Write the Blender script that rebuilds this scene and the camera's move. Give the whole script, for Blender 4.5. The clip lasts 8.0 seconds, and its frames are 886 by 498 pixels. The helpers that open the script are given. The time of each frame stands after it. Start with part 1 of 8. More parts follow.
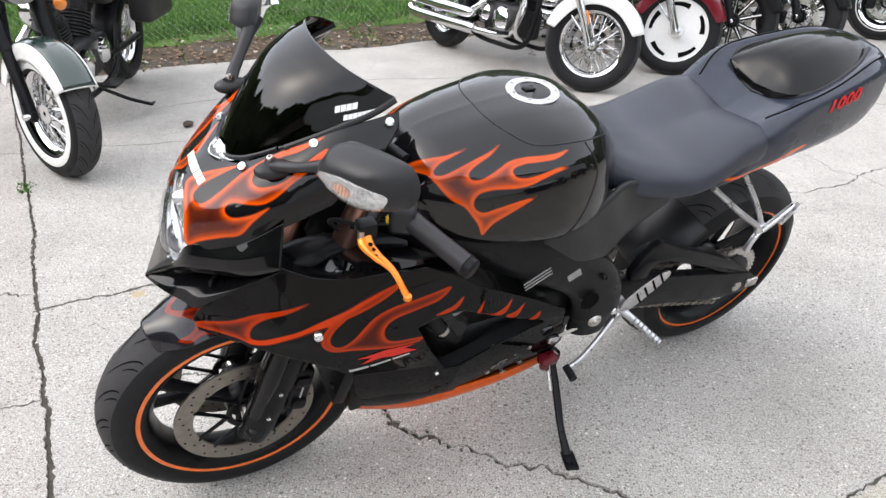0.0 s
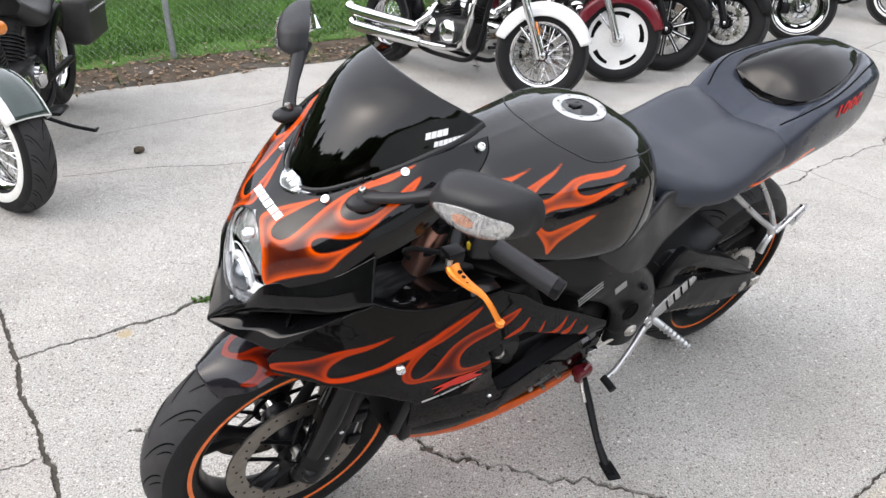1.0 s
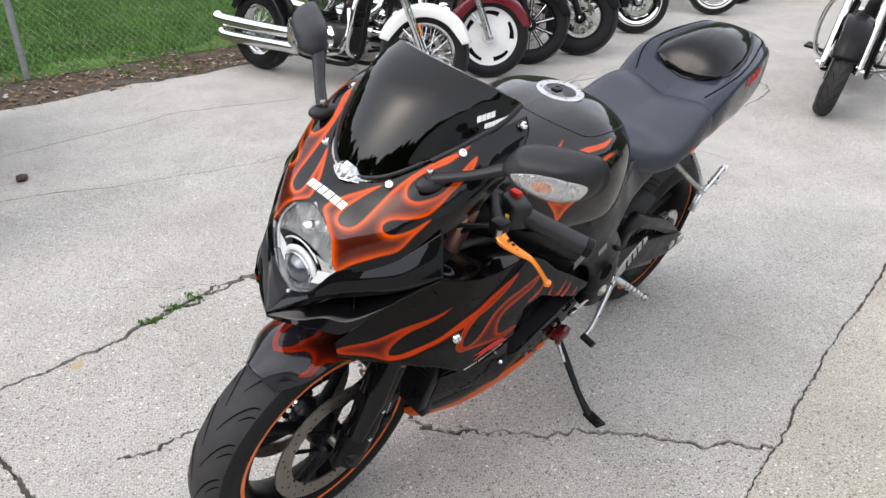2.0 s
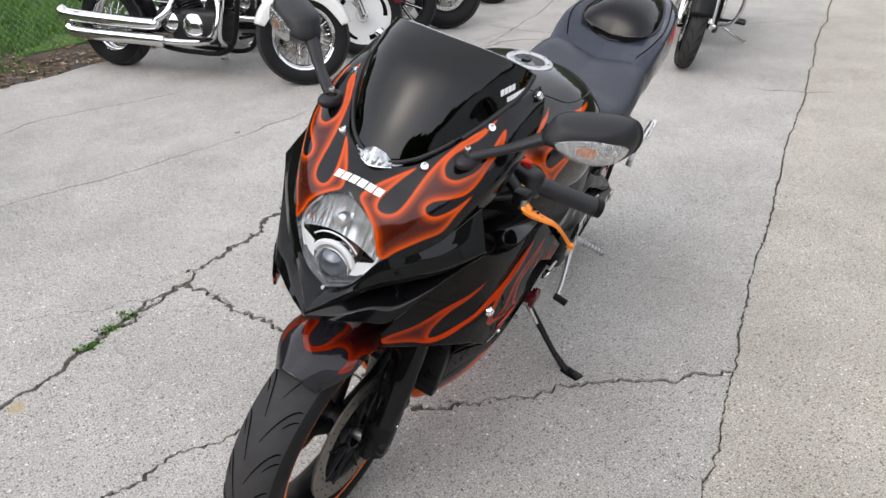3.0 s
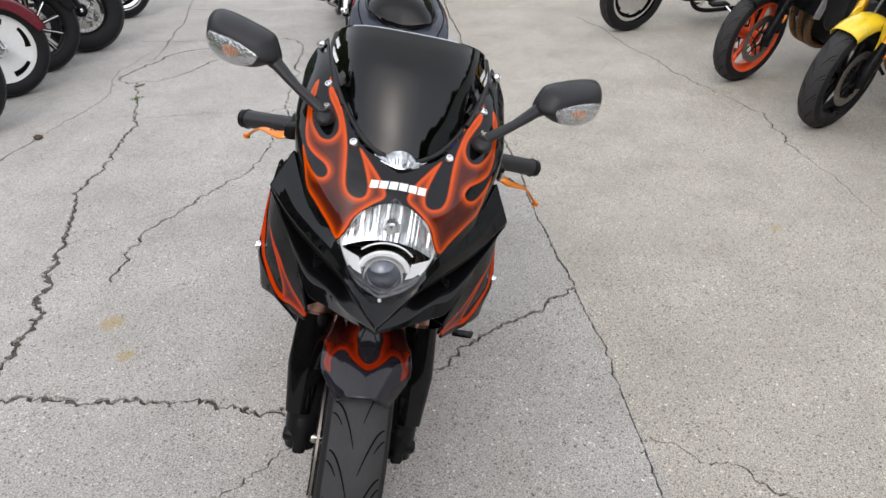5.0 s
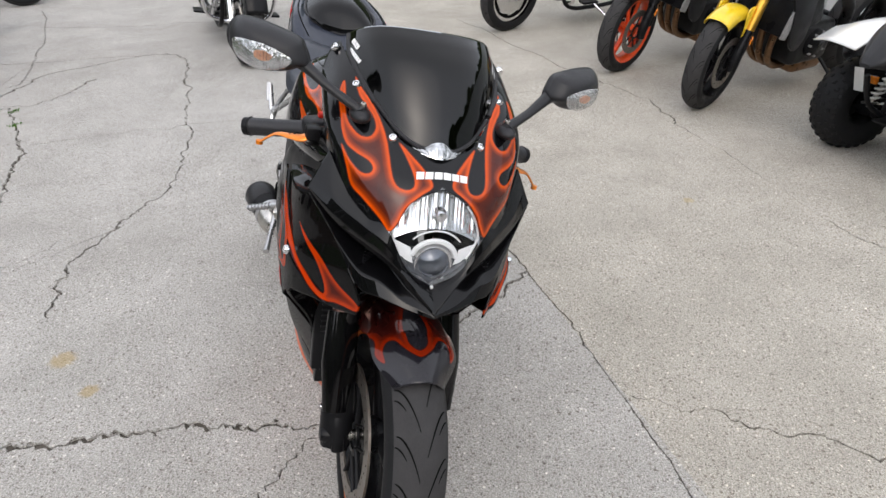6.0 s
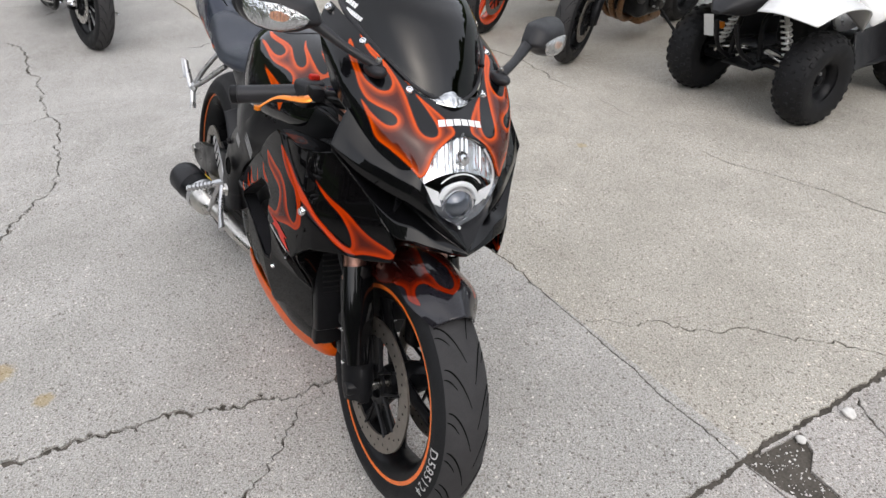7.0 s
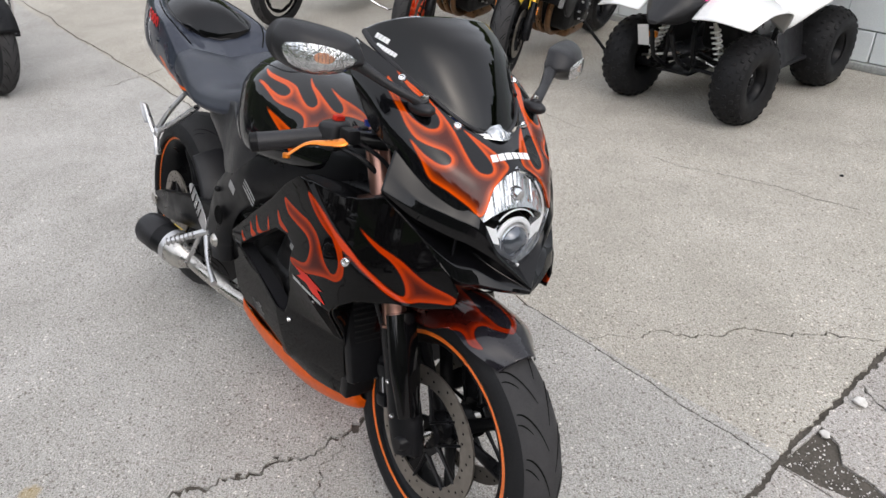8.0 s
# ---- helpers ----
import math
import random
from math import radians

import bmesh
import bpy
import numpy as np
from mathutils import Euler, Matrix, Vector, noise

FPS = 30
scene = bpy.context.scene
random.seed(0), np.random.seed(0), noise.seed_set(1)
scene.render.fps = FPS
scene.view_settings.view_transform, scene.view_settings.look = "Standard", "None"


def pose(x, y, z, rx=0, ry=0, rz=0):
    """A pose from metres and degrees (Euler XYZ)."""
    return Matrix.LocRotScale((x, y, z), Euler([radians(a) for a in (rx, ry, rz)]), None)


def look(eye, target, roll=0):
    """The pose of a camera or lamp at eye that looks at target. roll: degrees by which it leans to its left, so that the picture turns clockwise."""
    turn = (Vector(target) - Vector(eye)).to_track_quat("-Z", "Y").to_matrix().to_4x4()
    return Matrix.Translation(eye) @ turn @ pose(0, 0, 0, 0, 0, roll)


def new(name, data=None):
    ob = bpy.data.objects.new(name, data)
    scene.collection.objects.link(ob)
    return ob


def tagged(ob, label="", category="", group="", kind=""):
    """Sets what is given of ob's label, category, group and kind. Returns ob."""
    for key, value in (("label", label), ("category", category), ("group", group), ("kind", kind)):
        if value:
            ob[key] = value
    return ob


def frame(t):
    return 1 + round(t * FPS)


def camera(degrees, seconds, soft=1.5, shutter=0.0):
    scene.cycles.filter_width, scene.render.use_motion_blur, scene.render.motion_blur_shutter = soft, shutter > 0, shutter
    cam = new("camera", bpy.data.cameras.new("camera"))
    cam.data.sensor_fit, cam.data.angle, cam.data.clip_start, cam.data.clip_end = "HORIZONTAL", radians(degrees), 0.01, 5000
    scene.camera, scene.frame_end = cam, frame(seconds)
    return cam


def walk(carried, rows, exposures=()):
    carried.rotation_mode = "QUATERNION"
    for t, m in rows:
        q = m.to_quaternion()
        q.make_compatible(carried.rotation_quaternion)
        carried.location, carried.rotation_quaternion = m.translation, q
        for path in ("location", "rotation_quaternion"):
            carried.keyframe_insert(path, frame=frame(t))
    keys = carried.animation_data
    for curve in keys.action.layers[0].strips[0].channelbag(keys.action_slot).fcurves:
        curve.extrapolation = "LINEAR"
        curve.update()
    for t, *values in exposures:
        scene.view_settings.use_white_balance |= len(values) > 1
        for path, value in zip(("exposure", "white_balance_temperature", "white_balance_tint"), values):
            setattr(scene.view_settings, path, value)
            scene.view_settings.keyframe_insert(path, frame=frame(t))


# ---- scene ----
from mathutils.bvhtree import BVHTree
from mathutils.geometry import delaunay_2d_cdt

cam = camera(64.7, 8.0, soft=1.5)
METRES, EYE = 2.635, 1.358
ROWS = [
    (0.0, 0.0, 0.0, 0.0, 0.19, -28.94, -0.34),
    (0.5, -0.0555, 0.0235, -0.0014, -2.02, -28.86, 0.01),
    (1.0, -0.1035, 0.018, 0.004, -7.02, -28.06, -0.39),
    (1.5, -0.1805, -0.0059, 0.0041, -14.06, -27.64, -0.45),
    (3.0, -0.3408, 0.0538, 0.0049, -33.5, -29.28, 0.66),
    (3.5, -0.4214, 0.0822, 0.0043, -42.79, -30.9, 1.35),
    (4.0, -0.4593, 0.1327, 0.0045, -51.31, -31.42, 1.0),
    (4.5, -0.4877, 0.1805, 0.0111, -58.99, -30.79, 1.12),
    (6.0, -0.5877, 0.3304, 0.0186, -78.12, -29.75, 1.23),
    (6.5, -0.606, 0.3891, 0.0168, -83.58, -30.69, 0.62),
    (7.0, -0.6388, 0.4544, 0.0171, -92.37, -32.02, 0.73),
    (7.5, -0.6232, 0.5032, 0.0158, -97.56, -32.41, 0.54),
    (8.0, -0.5955, 0.5553, 0.0221, -101.4, -30.94, 1.46),
]
walk(cam, [(t, pose(METRES * x, METRES * y, EYE + METRES * z, 90 + pitch, roll, yaw)) for t, x, y, z, yaw, pitch, roll in ROWS],
     exposures=[(0.0, 0.32), (1.5, 0.14), (3.0, -0.22), (4.5, -0.35), (6.5, -0.29), (8.0, -0.30)])

# ---- light: a bright overcast sky ----
world = bpy.data.worlds.new("sky")
world.use_nodes = True
scene.world = world
wn, wl = world.node_tree.nodes, world.node_tree.links
sky = wn.new("ShaderNodeTexSky")
sky.sky_type = "NISHITA"
sky.sun_disc = False
sky.sun_elevation, sky.sun_rotation = radians(44), radians(256.3)
sky.air_density, sky.dust_density = 1.0, 2.0
grey = wn.new("ShaderNodeHueSaturation")
grey.inputs["Saturation"].default_value = 0.62
wl.new(sky.outputs[0], grey.inputs["Color"])
haze = wn.new("ShaderNodeMixRGB")
haze.inputs[0].default_value = 0.35
haze.inputs[2].default_value = (7.5, 7.2, 6.9, 1)
wl.new(grey.outputs[0], haze.inputs[1])
wl.new(haze.outputs[0], wn["Background"].inputs["Color"])
wn["Background"].inputs["Strength"].default_value = 0.43

sun = new("sun", bpy.data.lights.new("sun", "SUN"))
sun.data.energy, sun.data.angle, sun.data.color = 0.3, radians(70), (1.0, 0.97, 0.92)
sun.matrix_basis = look((-7.0, -1.7, 6.9), (0, 0, 0))

# ---- materials ----
def mat(name, color=(0.5, 0.5, 0.5), rough=0.5, metal=0.0, coat=0.0, var=0.0, scale=8.0, bump=0.0, bscale=60.0, rvar=0.0, coat_rough=0.03, spec=0.5, flecks=0.0):
    """A surface with two scales of colour variation, roughness wear and fine relief."""
    m = bpy.data.materials.new(name)
    m.use_nodes = True
    n, l = m.node_tree.nodes, m.node_tree.links
    b = n["Principled BSDF"]
    b.inputs["Base Color"].default_value = (*color, 1)
    b.inputs["Roughness"].default_value = rough
    b.inputs["Metallic"].default_value = metal
    b.inputs["Coat Weight"].default_value = coat
    b.inputs["Coat Roughness"].default_value = coat_rough
    b.inputs["Specular IOR Level"].default_value = spec
    co = n.new("ShaderNodeTexCoord")
    big = n.new("ShaderNodeTexNoise")
    big.inputs["Scale"].default_value, big.inputs["Detail"].default_value = scale, 6
    l.new(co.outputs["Object"], big.inputs["Vector"])
    fine = n.new("ShaderNodeTexNoise")
    fine.inputs["Scale"].default_value, fine.inputs["Detail"].default_value = bscale, 4
    l.new(co.outputs["Object"], fine.inputs["Vector"])
    if var:
        add = n.new("ShaderNodeMath")
        add.operation = "ADD"
        l.new(big.outputs[0], add.inputs[0])
        l.new(fine.outputs[0], add.inputs[1])
        ramp = n.new("ShaderNodeMapRange")
        ramp.inputs[1].default_value, ramp.inputs[2].default_value = 0.6, 1.4
        ramp.inputs[3].default_value, ramp.inputs[4].default_value = 1 - var, 1 + var
        l.new(add.outputs[0], ramp.inputs[0])
        mul = n.new("ShaderNodeVectorMath")
        mul.operation = "SCALE"
        mul.inputs[0].default_value = color
        l.new(ramp.outputs[0], mul.inputs["Scale"])
        l.new(mul.outputs[0], b.inputs["Base Color"])
    if rvar:
        rr = n.new("ShaderNodeMapRange")
        rr.inputs[1].default_value, rr.inputs[2].default_value = 0.35, 0.65
        rr.inputs[3].default_value, rr.inputs[4].default_value = max(0.01, rough - rvar), min(1, rough + rvar)
        l.new(big.outputs[0], rr.inputs[0])
        l.new(rr.outputs[0], b.inputs["Roughness"])
    if bump:
        bp = n.new("ShaderNodeBump")
        bp.inputs["Strength"].default_value, bp.inputs["Distance"].default_value = bump, 0.002
        l.new(fine.outputs[0], bp.inputs["Height"])
        l.new(bp.outputs[0], b.inputs["Normal"])
    return m


def flame_paint(name, ground=(0.006, 0.006, 0.0075), rough=0.28, hot=(0.66, 0.072, 0.0), deep=(0.045, 0.008, 0.005), glow=0.0088, spec=0.05, coat=1.0):
    """Black lacquer with airbrushed flames: the map 'paint' holds the distance inside the flame's outline, in metres."""
    m = mat(name, ground, rough, 0.0, coat, rvar=0.05, scale=20, spec=spec, coat_rough=0.02)
    n, l = m.node_tree.nodes, m.node_tree.links
    b = n["Principled BSDF"]
    uv = n.new("ShaderNodeUVMap")
    uv.uv_map = "paint"
    at = n.new("ShaderNodeSeparateXYZ")
    l.new(uv.outputs[0], at.inputs[0])
    mr = n.new("ShaderNodeMapRange")
    mr.inputs[1].default_value, mr.inputs[2].default_value = -0.01, 0.04
    l.new(at.outputs["X"], mr.inputs[0])
    no = n.new("ShaderNodeTexNoise")
    no.inputs["Scale"].default_value, no.inputs["Detail"].default_value = 30, 5
    co = n.new("ShaderNodeTexCoord")
    l.new(co.outputs["Object"], no.inputs["Vector"])
    r = n.new("ShaderNodeValToRGB")
    e = r.color_ramp.elements
    e[0].position, e[0].color = 0.0, (*ground, 1)
    e[1].position, e[1].color = 1.0, (*deep, 1)
    z0 = 0.2
    blend = lambda f: tuple(f * h + (1 - f) * d for h, d in zip(hot, deep))
    # from the dark rim through the bright edge into the deep middle, by millimetres
    for p, c in ((-2.2, ground), (-0.6, blend(0.1)), (1.0, hot), (1.0 + glow * 400, blend(0.85)), (1.0 + glow * 950, blend(0.38)), (1.0 + glow * 1900, blend(0.10))):
        p = min(0.97, z0 + p * 0.02)
        k = e.new(p)
        k.color = (*c, 1)
    l.new(mr.outputs[0], r.inputs[0])
    mx = n.new("ShaderNodeMixRGB")
    mx.blend_type = "MULTIPLY"
    mx.inputs[0].default_value = 0.3
    l.new(r.outputs[0], mx.inputs[1])
    l.new(no.outputs["Fac"], mx.inputs[2])
    l.new(mx.outputs[0], b.inputs["Base Color"])
    return m


def glass(name, tint=(1, 1, 1), clear=0.9, rough=0.02, skin=0.035):
    """Thin glazing: tinted see-through with a real glossy skin."""
    m = bpy.data.materials.new(name)
    m.use_nodes = True
    n, l = m.node_tree.nodes, m.node_tree.links
    out = n["Material Output"]
    n.remove(n["Principled BSDF"])
    tr, gl, mx, lw = n.new("ShaderNodeBsdfTransparent"), n.new("ShaderNodeBsdfGlossy"), n.new("ShaderNodeMixShader"), n.new("ShaderNodeLayerWeight")
    tr.inputs[0].default_value = (*[c * clear for c in tint], 1)
    gl.inputs["Roughness"].default_value = rough
    pw, fr = n.new("ShaderNodeMath"), n.new("ShaderNodeMapRange")
    pw.operation = "POWER"
    pw.inputs[1].default_value = 4.0
    l.new(lw.outputs["Facing"], pw.inputs[0])
    l.new(pw.outputs[0], fr.inputs[0])
    fr.inputs[3].default_value, fr.inputs[4].default_value = skin, 0.9
    l.new(fr.outputs[0], mx.inputs[0])
    l.new(tr.outputs[0], mx.inputs[1])
    l.new(gl.outputs[0], mx.inputs[2])
    l.new(mx.outputs[0], out.inputs[0])
    return m


M_GLOSS = mat("gloss_black_lacquer", (0.003, 0.003, 0.0035), 0.25, 0.0, 0.55, var=0.3, scale=3, rvar=0.05, spec=0.02, coat_rough=0.012)
M_FLAME = flame_paint("flame_lacquer", ground=(0.004, 0.004, 0.005), hot=(0.74, 0.085, 0.0), spec=0.03, coat=0.95)
M_FLAME_C = flame_paint("flame_lacquer_cowl", ground=(0.004, 0.004, 0.005), hot=(0.70, 0.080, 0.0), deep=(0.022, 0.004, 0.004), glow=0.0066, spec=0.03, coat=0.62)
M_FLAME_F = flame_paint("flame_lacquer_fender", ground=(0.013, 0.012, 0.016), hot=(0.24, 0.015, 0.001), deep=(0.016, 0.003, 0.003), glow=0.0085, coat=0.8)
M_FLAME_T = flame_paint("flame_lacquer_dark", ground=(0.0035, 0.0033, 0.0036), hot=(0.50, 0.038, 0.001), deep=(0.030, 0.004, 0.003), coat=0.36, glow=0.009, spec=0.0)
M_MATT = mat("matt_black_plastic", (0.016, 0.016, 0.018), 0.42, spec=0.32, var=0.3, scale=12, bump=0.15, bscale=700, rvar=0.1)
M_BLK = mat("black_coated_metal", (0.007, 0.007, 0.008), 0.36, 0.0, 0.06, spec=0.13, var=0.3, scale=15, rvar=0.1)
M_SEAT = mat("seat_vinyl", (0.022, 0.026, 0.038), 0.42, spec=0.5, var=0.2, scale=6, bump=0.25, bscale=900, rvar=0.06)
M_RUB = mat("tyre_rubber", (0.011, 0.011, 0.012), 0.6, spec=0.18, var=0.35, scale=14, bump=0.2, bscale=400, rvar=0.1)
M_TREAD = mat("worn_tread_rubber", (0.036, 0.035, 0.036), 0.75, spec=0.25, var=0.25, scale=25, bump=0.3, bscale=500)
M_GRIP = mat("grip_rubber", (0.016, 0.016, 0.019), 0.4, spec=0.42, var=0.25, scale=30, bump=0.35, bscale=500)
M_GROOVE = mat("tread_groove", (0.005, 0.005, 0.005), 0.9, spec=0.05)
M_ALU = mat("cast_aluminium", (0.55, 0.55, 0.56), 0.35, 0.9, var=0.15, scale=30, rvar=0.12, bump=0.1, bscale=300)
M_STEEL = mat("brushed_steel", (0.52, 0.50, 0.47), 0.3, 1.0, var=0.2, scale=20, rvar=0.12)
M_CHROME = mat("chrome", (0.72, 0.72, 0.73), 0.09, 1.0, var=0.1, scale=20, rvar=0.04)
M_DISC = mat("brake_disc_steel", (0.26, 0.235, 0.21), 0.42, 0.9, var=0.2, scale=40, rvar=0.1)
M_COPPER = mat("fork_tube_copper", (0.40, 0.22, 0.175), 0.28, 0.9, var=0.1, scale=30)
M_ORANO = mat("orange_anodised", (0.85, 0.24, 0.015), 0.3, 0.55, 0.5, var=0.12, scale=30)
M_ORANGE = mat("orange_lacquer", (0.60, 0.085, 0.002), 0.35, 0.0, 0.2, spec=0.2, var=0.2, scale=15)
M_STRIPE = mat("orange_rim_tape", (0.78, 0.16, 0.02), 0.4, 0.0, 0.3, var=0.15, scale=30)
M_WHITE = mat("white_decal", (0.75, 0.75, 0.75), 0.4, var=0.05, scale=40)
M_SILV = mat("silver_decal", (0.45, 0.45, 0.46), 0.35, 0.3, var=0.1, scale=40)
M_RED = mat("red_decal", (0.60, 0.028, 0.016), 0.45, spec=0.15, var=0.1, scale=40)
M_YELD = mat("yellow_decal", (0.8, 0.55, 0.02), 0.5, var=0.1, scale=40)
M_GREY = mat("grey_label", (0.25, 0.25, 0.25), 0.5, var=0.15, scale=60)
M_LAMPIN = mat("headlight_chrome", (0.68, 0.69, 0.71), 0.2, 0.78, var=0.06, scale=30)
M_LAMPDK = mat("headlight_housing", (0.075, 0.08, 0.09), 0.2, 0.2, 0.6, var=0.3, scale=30)
M_PROJ = mat("projector_glass", (0.09, 0.10, 0.12), 0.09, 0.45, 1.0, var=0.3, scale=25)
M_AMBER = mat("amber_lens", (0.75, 0.22, 0.02), 0.15, 0.0, 1.0, var=0.15, scale=60)
M_BULB = mat("amber_bulb_plastic", (0.62, 0.30, 0.18), 0.3, 0.2, 0.4, var=0.5, scale=200)
M_LENS = glass("clear_lens", (0.98, 0.99, 1.0), 0.99, 0.02, 0.025)
M_SMOKE = glass("smoked_screen", (0.95, 0.97, 1.0), 0.05, 0.045, 0.04)
M_BLUE = mat("blue_anodised", (0.03, 0.07, 0.4), 0.3, 0.7)
M_MIRROR = mat("mirror_glass", (0.85, 0.86, 0.88), 0.02, 1.0)
M_WPAINT = mat("white_lacquer", (0.78, 0.78, 0.77), 0.25, 0.0, 0.8, var=0.06, scale=6)
M_WWALL = mat("whitewall_rubber", (0.70, 0.70, 0.68), 0.55, var=0.12, scale=25)
M_DKRED = mat("maroon_lacquer", (0.12, 0.008, 0.015), 0.25, 0.0, 0.7, spec=0.1, var=0.15, scale=8)
M_YELLOW = mat("yellow_lacquer", (0.78, 0.55, 0.02), 0.28, 0.0, 0.8, var=0.1, scale=10)
M_GOLD = mat("gold_fork_tube", (0.75, 0.42, 0.06), 0.28, 0.9, var=0.1, scale=30)
M_WORANGE = mat("orange_wheel_paint", (0.80, 0.085, 0.015), 0.35, 0.0, 0.5, var=0.12, scale=20)
M_RUST = mat("heat_stained_pipe", (0.23, 0.13, 0.07), 0.4, 0.8, var=0.5, scale=18, rvar=0.15)
M_ENG = mat("dark_engine_casting", (0.02, 0.02, 0.021), 0.42, 0.3, spec=0.3, var=0.4, scale=18, bump=0.2, bscale=200, rvar=0.12)
M_PINK = mat("magenta_decal", (0.75, 0.03, 0.25), 0.35, var=0.1, scale=30)
M_LEATHER = mat("black_leather", (0.015, 0.014, 0.014), 0.5, var=0.3, scale=14, bump=0.3, bscale=300)


# ---- mesh helpers ----
def spline(pts, n):
    """Catmull-Rom through the points, n samples."""
    p = np.asarray(pts, float)
    if len(p) == 2:
        return p[0] + (p[1] - p[0]) * np.linspace(0, 1, n)[:, None]
    p = np.vstack([2 * p[0] - p[1], p, 2 * p[-1] - p[-2]])
    u = np.linspace(0, len(p) - 3, n)
    i = np.minimum(u.astype(int), len(p) - 4)
    f = (u - i)[:, None]
    a, b, c, d = p[i], p[i + 1], p[i + 2], p[i + 3]
    return 0.5 * (2 * b + (c - a) * f + (2 * a - 5 * b + 4 * c - d) * f ** 2 + (3 * b - a - 3 * c + d) * f ** 3)


def net(rows, nu, nv):
    """A smooth sheet of nu x nv points through rows of control points."""
    r = np.array([spline(q, nv) for q in rows])
    return np.stack([spline(r[:, j], nu) for j in range(nv)], 1)


def mesh_of(verts, faces):
    bm = bmesh.new()
    vs = [bm.verts.new(v) for v in verts]
    for f in faces:
        try:
            bm.faces.new([vs[k] for k in f])
        except ValueError:
            pass
    return bm


def sheet(g, close_u=False, close_v=False, cap=False):
    """A bmesh from a grid of points."""
    nu, nv = g.shape[:2]
    faces = []
    for i in range(nu if close_u else nu - 1):
        for j in range(nv if close_v else nv - 1):
            a, b = i * nv + j, i * nv + (j + 1) % nv
            c, d = ((i + 1) % nu) * nv + (j + 1) % nv, ((i + 1) % nu) * nv + j
            faces.append((a, b, c, d))
    if cap:
        faces.append(tuple(range(nv))[::-1])
        faces.append(tuple((nu - 1) * nv + j for j in range(nv)))
    bm = mesh_of(g.reshape(-1, 3), faces)
    bmesh.ops.recalc_face_normals(bm, faces=bm.faces)
    return bm


def body(stations, nu=40, nv=40, cap=True):
    """A closed body from half sections (x, [(y, z), ...]) running from the top centre to the bottom centre, mirrored in y."""
    rows = []
    for x, half in stations:
        s = spline([(x + (q[2] if len(q) > 2 else 0), q[0], q[1]) for q in half], nv)
        m = s[::-1][1:-1] * (1, -1, 1)
        rows.append(np.vstack([s, m]))
    r = np.array(rows)
    g = np.stack([spline(r[:, j], nu) for j in range(r.shape[1])], 1)
    return sheet(g, close_v=True, cap=cap)


def tube(pts, rad, n=12, steps=None, flat=1.0, cap=True):
    """A round bar along a smooth line; rad is one radius or one for each point; flat squeezes it."""
    pts = np.asarray(pts, float)
    steps = steps or (2 if len(pts) == 2 else 6 * (len(pts) - 1) + 1)
    r = np.asarray(rad, float) * np.ones(len(pts))
    c = spline(pts, steps)
    rr = np.interp(np.linspace(0, 1, steps), np.linspace(0, 1, len(pts)), r)
    t = np.gradient(c, axis=0)
    t /= np.linalg.norm(t, axis=1)[:, None]
    ref = np.array([0, 0, 1.0]) if abs(t[0, 2]) < 0.8 else np.array([1.0, 0, 0])
    s = np.empty_like(t)
    q = np.cross(t[0], ref)
    for i in range(len(t)):
        q = q - t[i] * (q @ t[i])
        q = q / max(np.linalg.norm(q), 1e-9)
        s[i] = q
    w = np.cross(s, t)
    th = np.linspace(0, 2 * np.pi, n, endpoint=False)
    g = c[:, None] + rr[:, None, None] * (np.cos(th)[None, :, None] * s[:, None] + flat * np.sin(th)[None, :, None] * w[:, None])
    return sheet(g, close_v=True, cap=cap)


def lathe(profile, n=64, centre=(0, 0, 0), close=False):
    """Turned about the y axis: profile of (radius, y)."""
    p = np.asarray(profile, float)
    th = np.linspace(0, 2 * np.pi, n, endpoint=False)
    g = np.stack([np.stack([r * np.cos(th), np.full(n, y), r * np.sin(th)], 1) for r, y in p])
    return sheet(g + np.array(centre), close_v=True, close_u=close)


def block(size, at=(0, 0, 0), bevel=0.004, seg=2, rot=None):
    bm = bmesh.new()
    bmesh.ops.create_cube(bm, size=1)
    bmesh.ops.scale(bm, vec=size, verts=bm.verts)
    if bevel:
        bmesh.ops.bevel(bm, geom=bm.edges[:], offset=min(bevel, min(size) * 0.45), segments=seg, affect="EDGES", profile=0.5)
    m = pose(*at, *(rot or (0, 0, 0)))
    bm.transform(m)
    return bm


def plate(outline, y0, y1, bevel=0.003):
    """An outline in (x, z) made into a plate from y0 to y1 with softened edges."""
    n = len(outline)
    v = [(x, y0, z) for x, z in outline] + [(x, y1, z) for x, z in outline]
    f = [tuple(range(n)), tuple(range(n, 2 * n))[::-1]] + [(i, n + i, n + (i + 1) % n, (i + 1) % n) for i in range(n)]
    bm = mesh_of(v, f)
    bmesh.ops.recalc_face_normals(bm, faces=bm.faces)
    if bevel:
        bmesh.ops.bevel(bm, geom=bm.edges[:], offset=bevel, segments=2, affect="EDGES", profile=0.5)
    return bm


def rounded(outline, r=4, closed=True):
    """A smooth closed outline through a few points."""
    p = np.asarray(outline, float)
    k = len(p)
    q = np.vstack([p[-2:], p, p[:2]])
    s = spline(q, (len(q) - 1) * r + 1)
    return [tuple(a) for a in s[2 * r:(2 + k) * r]]


